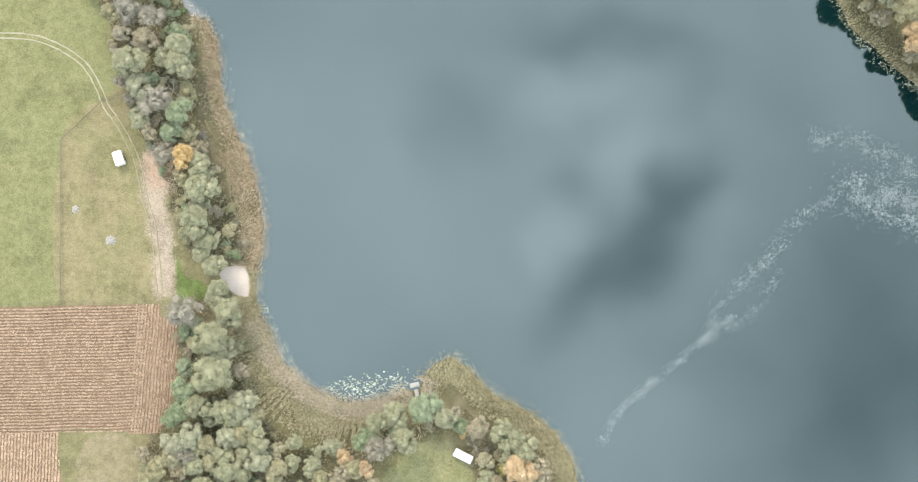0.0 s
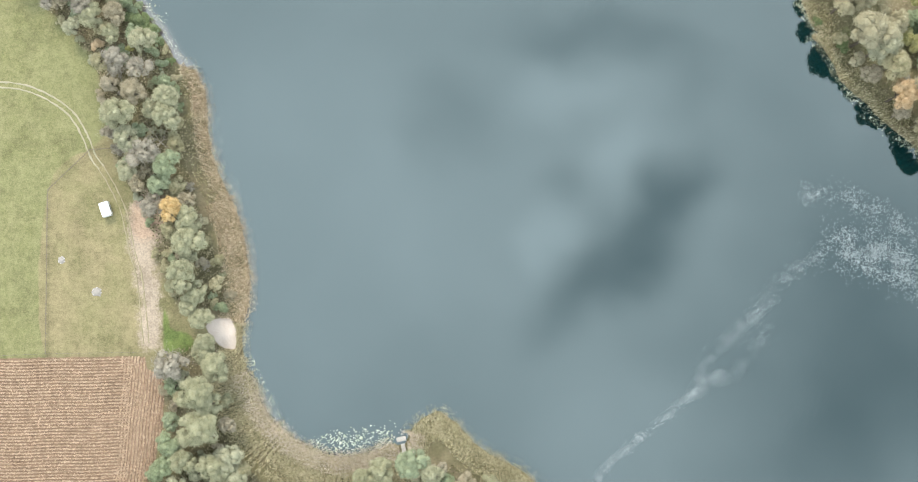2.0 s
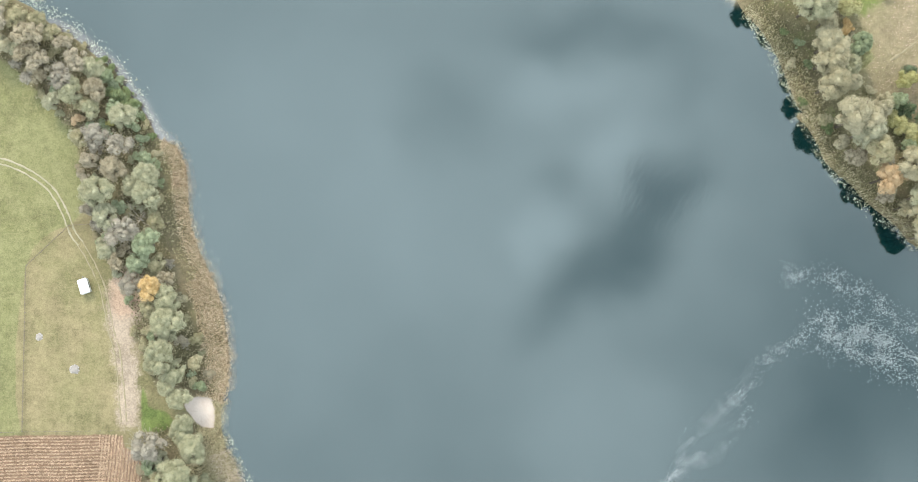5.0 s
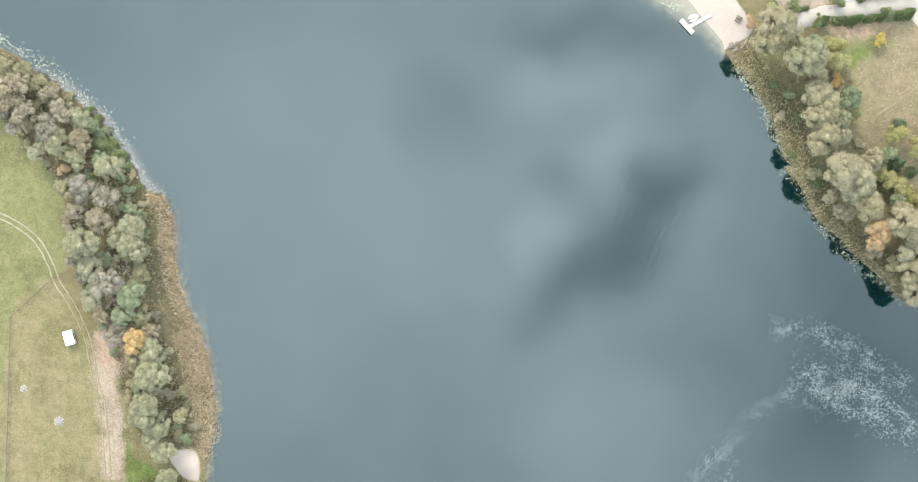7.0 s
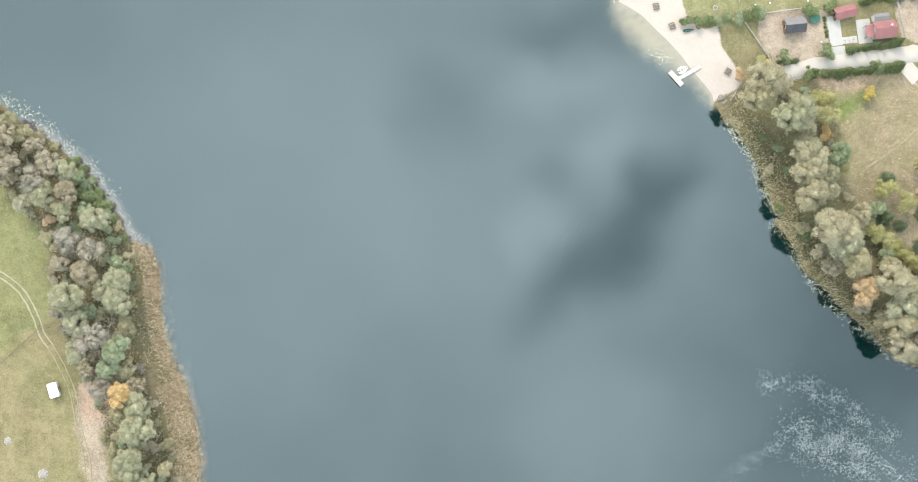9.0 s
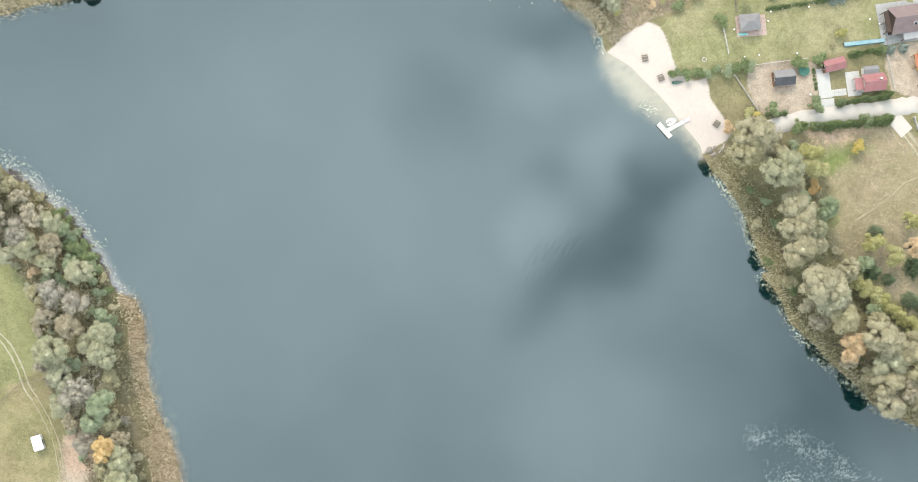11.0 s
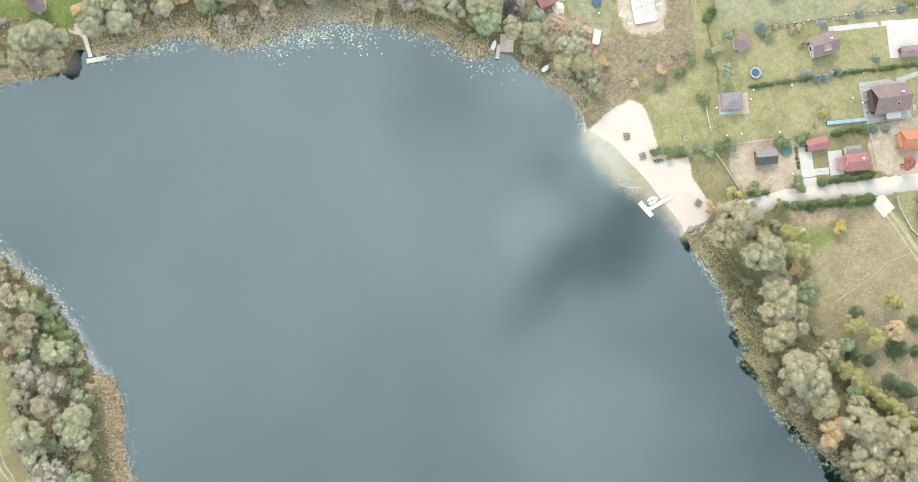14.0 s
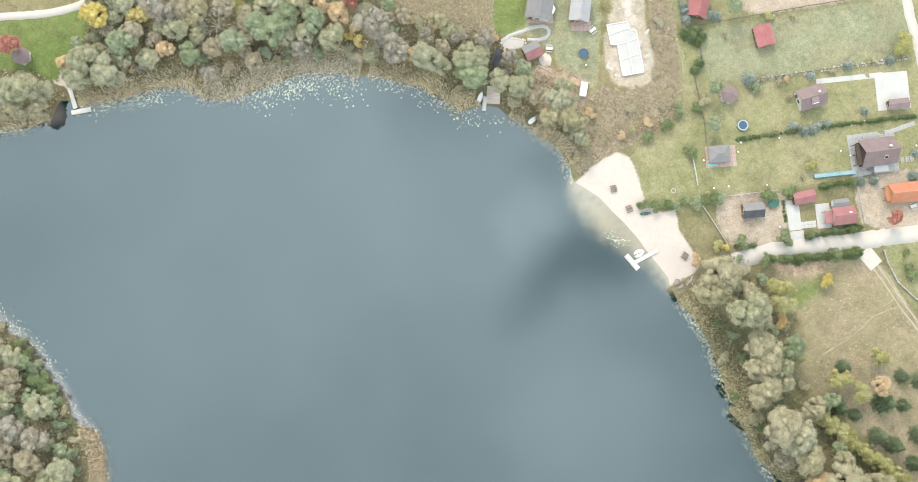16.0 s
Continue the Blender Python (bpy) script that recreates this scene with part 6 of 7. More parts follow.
# fences ----------------------------------------------------------------------------------------
def fence(line, label, gap=2.5, tall=1.2, rails=(0.5, 1.05), thick=0.09, mat=POST, rail_mat=None):
    p = np.array(line, float)
    x0, y0 = p[0]
    base = thing("fence", x0, y0, 0.0, 0, label, "fence")
    post_me = rail_me = None
    for a, b in zip(p[:-1], p[1:]):
        d = b - a
        n = max(1, round(np.hypot(*d) / gap))
        turn = math.degrees(math.atan2(d[1], d[0]))
        for i in range(n):
            q, r = a + d * i / n, a + d * (i + 1) / n
            zq, zr = lift(*q), lift(*r)
            if post_me is None:
                o = part("post", block(thick * 1.6, thick * 1.6, tall + 0.3, 0, 0, -0.3, 0.02), mat, base)
                post_me = o.data
            else:
                o = link("post", post_me, base)
            o.location = (q[0] - x0, q[1] - y0, zq)
            for h in rails:
                run = math.hypot(*(r - q))
                if rail_me is None:
                    o = part("rail", block(1.0, thick * 0.6, thick, 0, 0, -thick / 2, 0.0), rail_mat or mat, base)
                    rail_me = o.data
                else:
                    o = link("rail", rail_me, base)
                slope = math.atan2(zr - zq, run)
                o.matrix_local = Matrix.Translation(((q[0] + r[0]) / 2 - x0, (q[1] + r[1]) / 2 - y0, (zq + zr) / 2 + h)) @ Matrix.Rotation(radians(turn), 4, "Z") @ Matrix.Rotation(-slope, 4, "Y") @ Matrix.Diagonal((run, 1, 1, 1))
    return base


fence(FENCE_PADDOCK, "weathered post and rail fence round the paddock", 2.6, 1.2, (0.6, 1.1), 0.09)
fence(FENCE_FIELD, "weathered post and rail fence along the stubble field", 3.0, 1.0, (0.85,), 0.10)
fence(FENCE_GARDEN, "dark timber fence along the garden edge", 2.2, 1.4, (0.4, 0.9, 1.3), 0.12)
fence(FENCE_LAWN, "low white and grey garden fence", 1.6, 1.1, (0.4, 1.0), 0.14, PLANK_WHITE)
fence(FENCE_PLOT, "pale plank fence beside the bare plot", 2.0, 1.2, (0.4, 0.8, 1.15), 0.12, PLANK)
fence(FENCE_MIDDLE, "grey timber fence between lawn and plot", 2.2, 1.2, (0.4, 0.8, 1.15), 0.10, PLANK)
fence(FENCE_UPPER, "dark timber fence between two gardens", 2.4, 1.3, (0.4, 0.9, 1.25), 0.12)
fence(FENCE_LOWER, "grey timber fence above the lower garden", 2.4, 1.2, (0.4, 0.8, 1.15), 0.12)
fence(FENCE_YARD, "grey timber fence beside the paved yard", 2.2, 1.2, (0.4, 0.8, 1.15), 0.10, PLANK)
fence(WALL_ROAD, "pale concrete panel fence along the lane", 2.4, 1.1, (0.25, 0.55, 0.85), 0.24, CONCRETE)


# houses ----------------------------------------------------------------------------------------
def prism(l, w, eave, ridge):
    """Walls of a gabled house, ridge along x."""
    bm = bmesh.new()
    ends = []
    for x in (-l / 2, l / 2):
        ends.append([bm.verts.new(c) for c in ((x, -w / 2, -0.3), (x, w / 2, -0.3), (x, w / 2, eave), (x, 0, ridge), (x, -w / 2, eave))])
    bm.faces.new(ends[0][::-1])
    bm.faces.new(ends[1])
    for i in range(5):
        j = (i + 1) % 5
        bm.faces.new((ends[0][i], ends[0][j], ends[1][j], ends[1][i]))
    bmesh.ops.recalc_face_normals(bm, faces=bm.faces[:])
    return bm


def pitch_slab(l, w, eave, ridge, over, thick, side):
    """One slope of a roof, a thick sheet with overhang."""
    run = w / 2
    fall = (ridge - eave) / run
    y1, z1 = side * (run + over), eave - fall * over
    bm = bmesh.new()
    top = [(-l / 2 - over, 0, ridge), (l / 2 + over, 0, ridge), (l / 2 + over, y1, z1), (-l / 2 - over, y1, z1)]
    hi = [bm.verts.new((x, y, z + thick)) for x, y, z in top]
    lo = [bm.verts.new((x, y, z + 0.012)) for x, y, z in top]
    bm.faces.new(hi)
    bm.faces.new(lo[::-1])
    for i in range(4):
        j = (i + 1) % 4
        bm.faces.new((hi[j], hi[i], lo[i], lo[j]))
    bmesh.ops.recalc_face_normals(bm, faces=bm.faces[:])
    return bm


def window(base, x, y, z, w, h, axis):
    """A framed window standing proud of a wall that faces along an axis."""
    sx, sy = (w, 0.08) if axis == "y" else (0.08, w)
    win = part("window", block(sx, sy, h, x, y, z, 0.01), PLASTER, base, "white window frame")
    gx_, gy_ = (w - 0.16, 0.10) if axis == "y" else (0.10, w - 0.16)
    part("pane", block(gx_, gy_, h - 0.16, x, y, z + 0.08, 0.0), GLASS, win)


def house(name, spec, label, roof, wall=PLASTER, eave=2.6, rise=2.0, over=0.4, chimney=True, dormer=False, category="house", other_roof=None, windows=True, shrink=0.8, porch=0.0):
    x, y, l, w, turn = spec
    base = thing(name, x, y, lift(x, y), turn, label, category)
    l, w = l - shrink, w - shrink
    part("wall", prism(l, w, eave, eave + rise), wall, base)
    part("roof_slope", pitch_slab(l, w, eave, eave + rise, over, 0.14, 1), roof, base)
    part("roof_slope", pitch_slab(l, w, eave, eave + rise, over, 0.14, -1), other_roof or roof, base)
    part("ridge_cap", block(l + 2 * over, 0.3, 0.12, 0, 0, eave + rise + 0.09, 0.04), roof, base)
    for side in (1, -1):
        part("gutter", block(l + 2 * over, 0.12, 0.1, 0, side * (w / 2 + over + 0.04), eave - rise / (w / 2) * over - 0.02, 0.03), ROOF_GREY, base)
    if chimney:
        part("chimney", block(0.55, 0.55, 1.3, l * 0.22, w * 0.14, eave + rise - 0.6, 0.04), PLASTER, base)
    if windows:
        for k in (-0.25, 0.25):
            for s in (1, -1):
                window(base, l * k, s * (w / 2 + 0.02), 0.9, 1.1, 1.2, "y")
        for s in (1, -1):
            window(base, s * (l / 2 + 0.02), 0.0, 0.9, 1.3, 1.2, "x")
        d = part("door", block(0.09, 0.95, 2.05, -l / 2 - 0.02, w * 0.3, 0.0, 0.02), TIMBER, base)
        part("handle", block(0.06, 0.12, 0.04, -l / 2 - 0.09, w * 0.3 + 0.3, 1.0, 0.0), ROOF_GREY, d)
    if dormer:
        dz = eave + rise * 0.25
        part("dormer_wall", block(1.7, 1.5, 1.25, 0, -w * 0.27, dz, 0.02), PLASTER, base)
        part("dormer_roof", block(2.1, 2.0, 0.12, 0, -w * 0.22, dz + 1.25, 0.03, Matrix.Rotation(radians(8), 4, "X")), roof, base)
        window(base, 0, -w * 0.27 - 0.76, dz + 0.15, 1.1, 0.9, "y")
    if porch:
        part("porch_roof", block(porch, w * 0.8, 0.1, -l / 2 - porch / 2 - 0.02, 0, eave - 0.35, 0.02), other_roof or roof, base)
        for s in (1, -1):
            part("porch_post", block(0.12, 0.12, eave - 0.05, -l / 2 - porch + 0.1, s * w * 0.36, -0.3, 0.01), TIMBER, base)
    return base


house("house", HOUSE_RED_NORTH, "small house with a bright red gabled roof among spruces", ROOF_RED, TIMBER, 2.6, 2.0)
house("shed", SHED_RED, "low wooden shed with a red sheet roof on the lawn", ROOF_RED, TIMBER, 2.3, 0.7, 0.3, False, category="shed")
house("house", HOUSE_DORMER, "white-walled house with brown roof and a dormer", ROOF_BROWN, PLASTER, 2.7, 2.2, 0.4, True, True)
house("shed", SHED_SLAB, "small brown-roofed shed at the edge of a forecourt", ROOF_BROWN, BRICKPAVE, 2.2, 0.7, 0.2, False, category="shed", shrink=0.4)
brown = house("house", HOUSE_BROWN, "tall house with a steep brown tiled roof and timber gable", ROOF_BROWN, DARKWOOD, 3.4, 3.6, 0.45, True)
tilt = Matrix.Rotation(radians(46.6), 4, "X")
light_frame = part("skylight", block(1.0, 1.2, 0.14, 1.3, -1.9, 5.06, 0.02, tilt), PLASTER, brown, "white-framed roof window")
part("pane", block(0.8, 1.0, 0.16, 1.3, -1.91, 5.06, 0.0, tilt), GLASS, light_frame)
part("lean_to_roof", block(4.2, 1.9, 0.12, 0.6, -4.75, 2.35, 0.02, Matrix.Rotation(radians(8), 4, "X")), ROOF_METAL, brown, "low pale metal lean-to roof")
for px in (-1.3, 2.5):
    part("lean_to_post", block(0.12, 0.12, 2.5, px, -5.5, -0.2, 0.01), TIMBER, brown)
balcony = part("balcony", block(1.5, 6.0, 0.16, -5.45, 0, 2.7, 0.02), DARKWOOD, brown, "dark timber balcony under the gable")
part("rail", block(0.07, 6.0, 0.09, -6.15, 0, 3.75, 0.01), DARKWOOD, balcony)
for k in range(13):
    part("baluster", block(0.05, 0.05, 0.9, -6.15, -2.9 + k * 5.8 / 12, 2.85, 0.0), DARKWOOD, balcony)
for py in (-2.8, 0.0, 2.8):
    part("post", block(0.16, 0.16, 2.95, -6.1, py, -0.25, 0.01), DARKWOOD, balcony)
house("shed", SHED_PINK, "narrow shed with a faded red roof beside a paved yard", ROOF_PINK, TIMBER, 2.2, 0.9, 0.25, False, category="shed", shrink=0.4)
house("house", HOUSE_PINK, "small house with a faded red roof and porch", ROOF_PINK, PLASTER, 2.5, 1.5, 0.3, True, porch=2.4, shrink=0.5)
house("annexe", ANNEX_GREY, "low annexe with a grey roof behind the house", ROOF_GREY, PLASTER, 2.1, 0.4, 0.15, False, category="annexe", windows=False, shrink=0.3)
house("shed", SHED_GREY, "grey-roofed wooden garden shed on bare soil", ROOF_GREY, TIMBER, 2.2, 1.2, 0.25, False, category="shed", shrink=0.5, other_roof=ROOF_DARK)
house("house", HOUSE_ORANGE, "timber house with an orange tiled roof and pine gable", ROOF_ORANGE, PINE, 2.9, 2.6, 0.4, False, porch=1.2)
house("house", HOUSE_GREY, "modern house with a large grey shingle roof", ROOF_GREY, PLASTER, 3.2, 2.6, 0.4, True)
house("house", HOUSE_METAL, "long house with a pale metal roof and brick terrace", ROOF_METAL, BRICKPAVE, 3.0, 2.0, 0.35, False)
house("summer_house", HOUSE_SPLIT, "small summer house, one roof slope red and one grey", ROOF_GREY, TIMBER, 2.3, 1.0, 0.25, False, category="summer house", other_roof=ROOF_PINK, shrink=0.5)
house("shed", SHED_DARK, "dark-roofed boat shed under the trees", ROOF_DARK, TIMBER, 2.2, 0.8, 0.2, False, category="shed", windows=False, shrink=0.4)


def hip_roof(r, eave, rise, sides, thick=0.12, ridge=0.0):
    bm = bmesh.new()
    bmesh.ops.create_cone(bm, cap_ends=True, segments=sides, radius1=r, radius2=max(0.06, ridge), depth=rise, matrix=Matrix.Translation((0, 0, eave + rise / 2)))
    return bm


def gazebo(x, y, r, mat, label):
    base = thing("gazebo", x, y, lift(x, y), 12, label, "gazebo")
    part("floor", tube(r * 0.92, r * 0.92, 0.35, 6, 0, 0, -0.2), PLANK, base)
    part("roof", hip_roof(r, 2.3, 1.3, 6), mat, base)
    part("finial", tube(0.14, 0.05, 0.4, 8, 0, 0, 3.55), TIMBER, base)
    first = None
    for k in range(6):
        a = math.pi / 3 * k
        if first is None:
            first = part("post", block(0.14, 0.14, 2.2, 0, 0, 0.12, 0.01), TIMBER, base)
            o = first
        else:
            o = link("post", first.data, base)
        o.location = (math.cos(a) * r * 0.82, math.sin(a) * r * 0.82, 0)
    return base


gazebo(*GAZEBOS[0], 2.7, ROOF_BROWN, "six-sided timber gazebo with a grey-brown roof")
gazebo(*GAZEBOS[1], 2.6, ROOF_BROWN, "six-sided gazebo with a dull purple-brown roof")

x, y, l, w, turn = PAVILION
pav = thing("pavilion", x, y, lift(x, y) + 0.12, turn, "open garden pavilion with a grey hipped roof on a terrace", "pavilion")
bm = bmesh.new()
low = [bm.verts.new((sx * l / 2, sy * w / 2, 2.4)) for sx, sy in ((-1, -1), (1, -1), (1, 1), (-1, 1))]
top = [bm.verts.new((-l * 0.14, 0, 3.7)), bm.verts.new((l * 0.14, 0, 3.7))]
bm.faces.new((low[0], low[1], top[1], top[0])), bm.faces.new((low[2], low[3], top[0], top[1]))
bm.faces.new((low[1], low[2], top[1])), bm.faces.new((low[3], low[0], top[0])), bm.faces.new(low[::-1])
part("roof", bm, ROOF_GREY, pav)
for sx in (-1, 1):
    for sy in (-1, 1):
        part("post", block(0.16, 0.16, 2.42, sx * l * 0.42, sy * w * 0.42, 0, 0.01), TIMBER, pav)
part("bench", block(l * 0.7, 0.45, 0.45, 0, w * 0.3, 0, 0.02), PLANK, pav)

# building site: a concrete raft with low block walls
base = tagged(new("foundation"), "white concrete foundation with low block walls on bare earth", "foundation")
fz = lift(*FOUNDATION[0])
base.matrix_world = pose(0, 0, fz)
bm = bmesh.new()
ring = [bm.verts.new((*p, 0.45)) for p in FOUNDATION]
face = bm.faces.new(ring)
if face.normal.z < 0:
    face.normal_flip()
ext = bmesh.ops.extrude_face_region(bm, geom=[face])
for v in [g for g in ext["geom"] if isinstance(g, bmesh.types.BMVert)]:
    v.co.z = -0.3
bmesh.ops.recalc_face_normals(bm, faces=bm.faces[:])
part("raft", bm, CONCRETE, base)
corners = np.array(FOUNDATION, float)
spans = list(zip(corners, np.roll(corners, -1, 0))) + [((corners[7] * 0.5 + corners[0] * 0.5), (corners[2] * 0.7 + corners[1] * 0.3)), (corners[6], corners[3] * 0.8 + corners[4] * 0.2), (corners[5] * 0.5 + corners[6] * 0.5, corners[4] * 0.55 + corners[3] * 0.45), ((corners[5] + corners[4]) / 2, (corners[6] + corners[3]) / 2)]
for a, b in spans:
    a, b = np.array(a), np.array(b)
    d = b - a
    c = (a + b) / 2 * 0.99 + corners.mean(0) * 0.01
    part("block_wall", block(np.hypot(*d) * 0.96, 0.24, 0.22, 0, 0, 0.455, 0.01), PLASTER, base, at=Matrix.Translation((c[0], c[1], 0)) @ Matrix.Rotation(math.atan2(d[1], d[0]), 4, "Z"))
brng = random.Random(3)
for k in range(9):
    a = brng.uniform(0, 6.28)
    px, py = corners.mean(0)[0] + math.cos(a) * brng.uniform(5.5, 7.5), corners.mean(0)[1] + math.sin(a) * brng.uniform(8, 10)
    b = thing("timber_stack", px, py, lift(px, py), brng.uniform(0, 180), "short stack of pale boards on bare earth", "boards", "boards round the building site")
    for j in range(3):
        part("board", block(brng.uniform(1.2, 2.4), 0.25, 0.06, 0, (j - 1) * 0.28, 0.06 * (j % 2), 0.01), PLANK, b)


# piers -----------------------------------------------------------------------------------------
def decking(base, a, b, width, mat, z=0.45, gap=0.3):
    """A run of cross planks from a to b on posts."""
    a, b = np.array(a, float), np.array(b, float)
    d = b - a
    run = float(np.hypot(*d))
    turn = Matrix.Rotation(math.atan2(d[1], d[0]), 4, "Z")
    n = max(2, round(run / gap))
    board = None
    prng = random.Random(n)
    for i in range(n):
        q = a + d * (i + 0.5) / n
        if board is None:
            o = part("plank", block(run / n - 0.03, width, 0.05, 0, 0, 0, 0.008), mat, base)
            board = o.data
        else:
            o = link("plank", board, base)
        o.matrix_local = Matrix.Translation((q[0] + prng.uniform(-0.02, 0.02), q[1] + prng.uniform(-0.02, 0.02), z + prng.uniform(0, 0.012))) @ turn
    for s in (-1, 1):
        o = part("beam", block(run, 0.12, 0.15, 0, 0, -0.152, 0.01), POST, base)
        side = np.array([-d[1], d[0]]) / run * s * width * 0.38
        o.matrix_local = Matrix.Translation((*((a + b) / 2 + side), z)) @ turn
        m = max(2, round(run / 2.2) + 1)
        for i in range(m):
            q = a + d * (0.06 + 0.88 * i / (m - 1)) + side
            part("pile", tube(0.09, 0.09, z + 1.9, 8, q[0], q[1], -2.05), POST, base)


def pier(line, wide, bar, mat, label):
    base = tagged(new("pier"), label, "pier")
    a, b, c, d = [np.array(p, float) for p in line]
    u = (b - a) / np.hypot(*(b - a))
    decking(base, a, b - u * bar * 0.5, wide, mat)
    decking(base, c, d, bar, mat)
    return base


pier(PIER_WEST, 1.15, 1.35, PLANK_WHITE, "pale T-shaped wooden bathing pier among lily pads")
pier(PIER_EAST, 1.15, 1.5, PLANK_WHITE, "pale T-shaped wooden pier off the sandy beach")
pier(PIER_SOUTH, 1.1, 1.3, PLANK, "small grey L-shaped wooden pier at the reed edge")
jetty = tagged(new("jetty"), "narrow white wooden jetty beside a sandy landing", "jetty")
decking(jetty, JETTY[0], JETTY[1], 1.1, PLANK_WHITE, 0.5)
dock = tagged(new("landing_deck"), "square sandy-coloured boarded landing deck", "deck")
dc = np.array(DOCK, float)
decking(dock, (dc[0] + dc[1]) / 2, (dc[2] + dc[3]) / 2, float(np.hypot(*(dc[1] - dc[0]))), SAND, 0.55, 0.35)


def boat(a, label, mat, wide=0.36, name="rowing_boat", inner=PLANK):
    """A small open boat: hull shell with thwarts and a raised bow."""
    (x0, y0), (x1, y1) = a
    turn = math.degrees(math.atan2(y1 - y0, x1 - x0))
    z = max(lift(x0, y0), -0.1)
    base = thing(name, x0, y0, z, turn, label, "boat")
    length = 3.0
    bm = bmesh.new()
    rows = []
    for i in range(9):
        u = i / 8
        b = wide * 2 * length * 0.5 * 0.62 * (math.sin(math.pi * (0.18 + 0.82 * u)) ** 0.7 if u < 1 else 0.02)
        b = max(b, 0.03)
        zz = 0.42 + 0.18 * u * u
        x = (u - 0.5) * length
        rows.append([bm.verts.new(p) for p in ((x, -b, zz), (x, -b * 0.72, 0.04), (x, 0, 0.0), (x, b * 0.72, 0.04), (x, b, zz), (x, b * 0.86, zz), (x, b * 0.6, 0.12), (x, 0, 0.08), (x, -b * 0.6, 0.12), (x, -b * 0.86, zz))])
    for r0, r1 in zip(rows, rows[1:]):
        for k in range(10):
            j = (k + 1) % 10
            bm.faces.new((r0[k], r0[j], r1[j], r1[k]))
    bm.faces.new(rows[0])
    bmesh.ops.recalc_face_normals(bm, faces=bm.faces[:])
    part("hull", bm, mat, base)
    for u in (-0.7, 0.1, 0.75):
        part("thwart", block(0.25, wide * 1.6, 0.05, u, 0, 0.3, 0.01), inner, base)
    return base


boat(BOATS[0:2], "white rowing boat moored beside the jetty", WHITE, inner=WHITE)
boat(BOATS[2:4], "white rowing boat drawn up on the bank", WHITE, inner=WHITE)
boat(BOATS[4:6], "teal kayak lying by the beach hedge", TEAL, 0.25, "kayak")
boat(BOATS[6:8], "wide white pedal boat tied to the pier", WHITE, 0.55, "pedal_boat", inner=WHITE)


# vehicles and garden things --------------------------------------------------------------------
def caravan(spec, label, tall=2.3):
    x, y, l, w, turn = spec
    base = thing("caravan", x, y, lift(x, y), turn, label, "caravan")
    bm = block(l, w, tall - 0.45, 0, 0, 0.45, 0.25)
    part("body", bm, WHITE, base)
    part("roof_hatch", block(0.6, 0.6, 0.1, l * 0.1, 0, tall, 0.03), PLASTER, base)
    for s in (-1, 1):
        part("window", block(l * 0.4, 0.04, 0.6, 0, s * (w / 2 + 0.005), 1.25, 0.01), GLASS, base)
        wheel = part("wheel", tube(0.32, 0.32, 0.2, 16), RUBBER, base)
        wheel.matrix_local = Matrix.Translation((0, s * (w / 2 - 0.25), 0.32)) @ Matrix.Rotation(radians(90), 4, "X") @ Matrix.Translation((0, 0, -0.1))
    part("drawbar", block(0.9, 0.12, 0.1, l / 2 + 0.4, 0, 0.45, 0.02), ROOF_GREY, base)
    part("jockey_leg", block(0.1, 0.1, 0.5, l / 2 + 0.75, 0, 0.0, 0.01), ROOF_GREY, base)
    return base


caravan(CAMPER, "small white caravan parked on the paddock grass")

x, y, l, w, turn = VAN
van = thing("van", x, y, lift(x, y), turn, "white van parked on rough grass", "van")
part("body", block(l, w * 0.94, 1.35, 0, 0, 0.4, 0.18), WHITE, van)
part("windscreen", block(0.06, w * 0.74, 0.55, l / 2 - 0.02, 0, 1.05, 0.01), GLASS, van)
part("bonnet", block(0.8, w * 0.9, 0.6, l / 2 + 0.35, 0, 0.4, 0.12), WHITE, van)
for sx in (-0.32, 0.4):
    for sy in (-1, 1):
        wheel = part("wheel", tube(0.33, 0.33, 0.22, 16), RUBBER, van)
        wheel.matrix_local = Matrix.Translation((sx * l, sy * (w / 2 - 0.12), 0.33)) @ Matrix.Rotation(radians(90), 4, "X") @ Matrix.Translation((0, 0, -0.11))

house("cabin", CABIN_WHITE, "white metal-roofed cabin on the headland grass", WHITE, PLASTER, 2.2, 0.35, 0.12, False, category="cabin", windows=False, shrink=0.2)


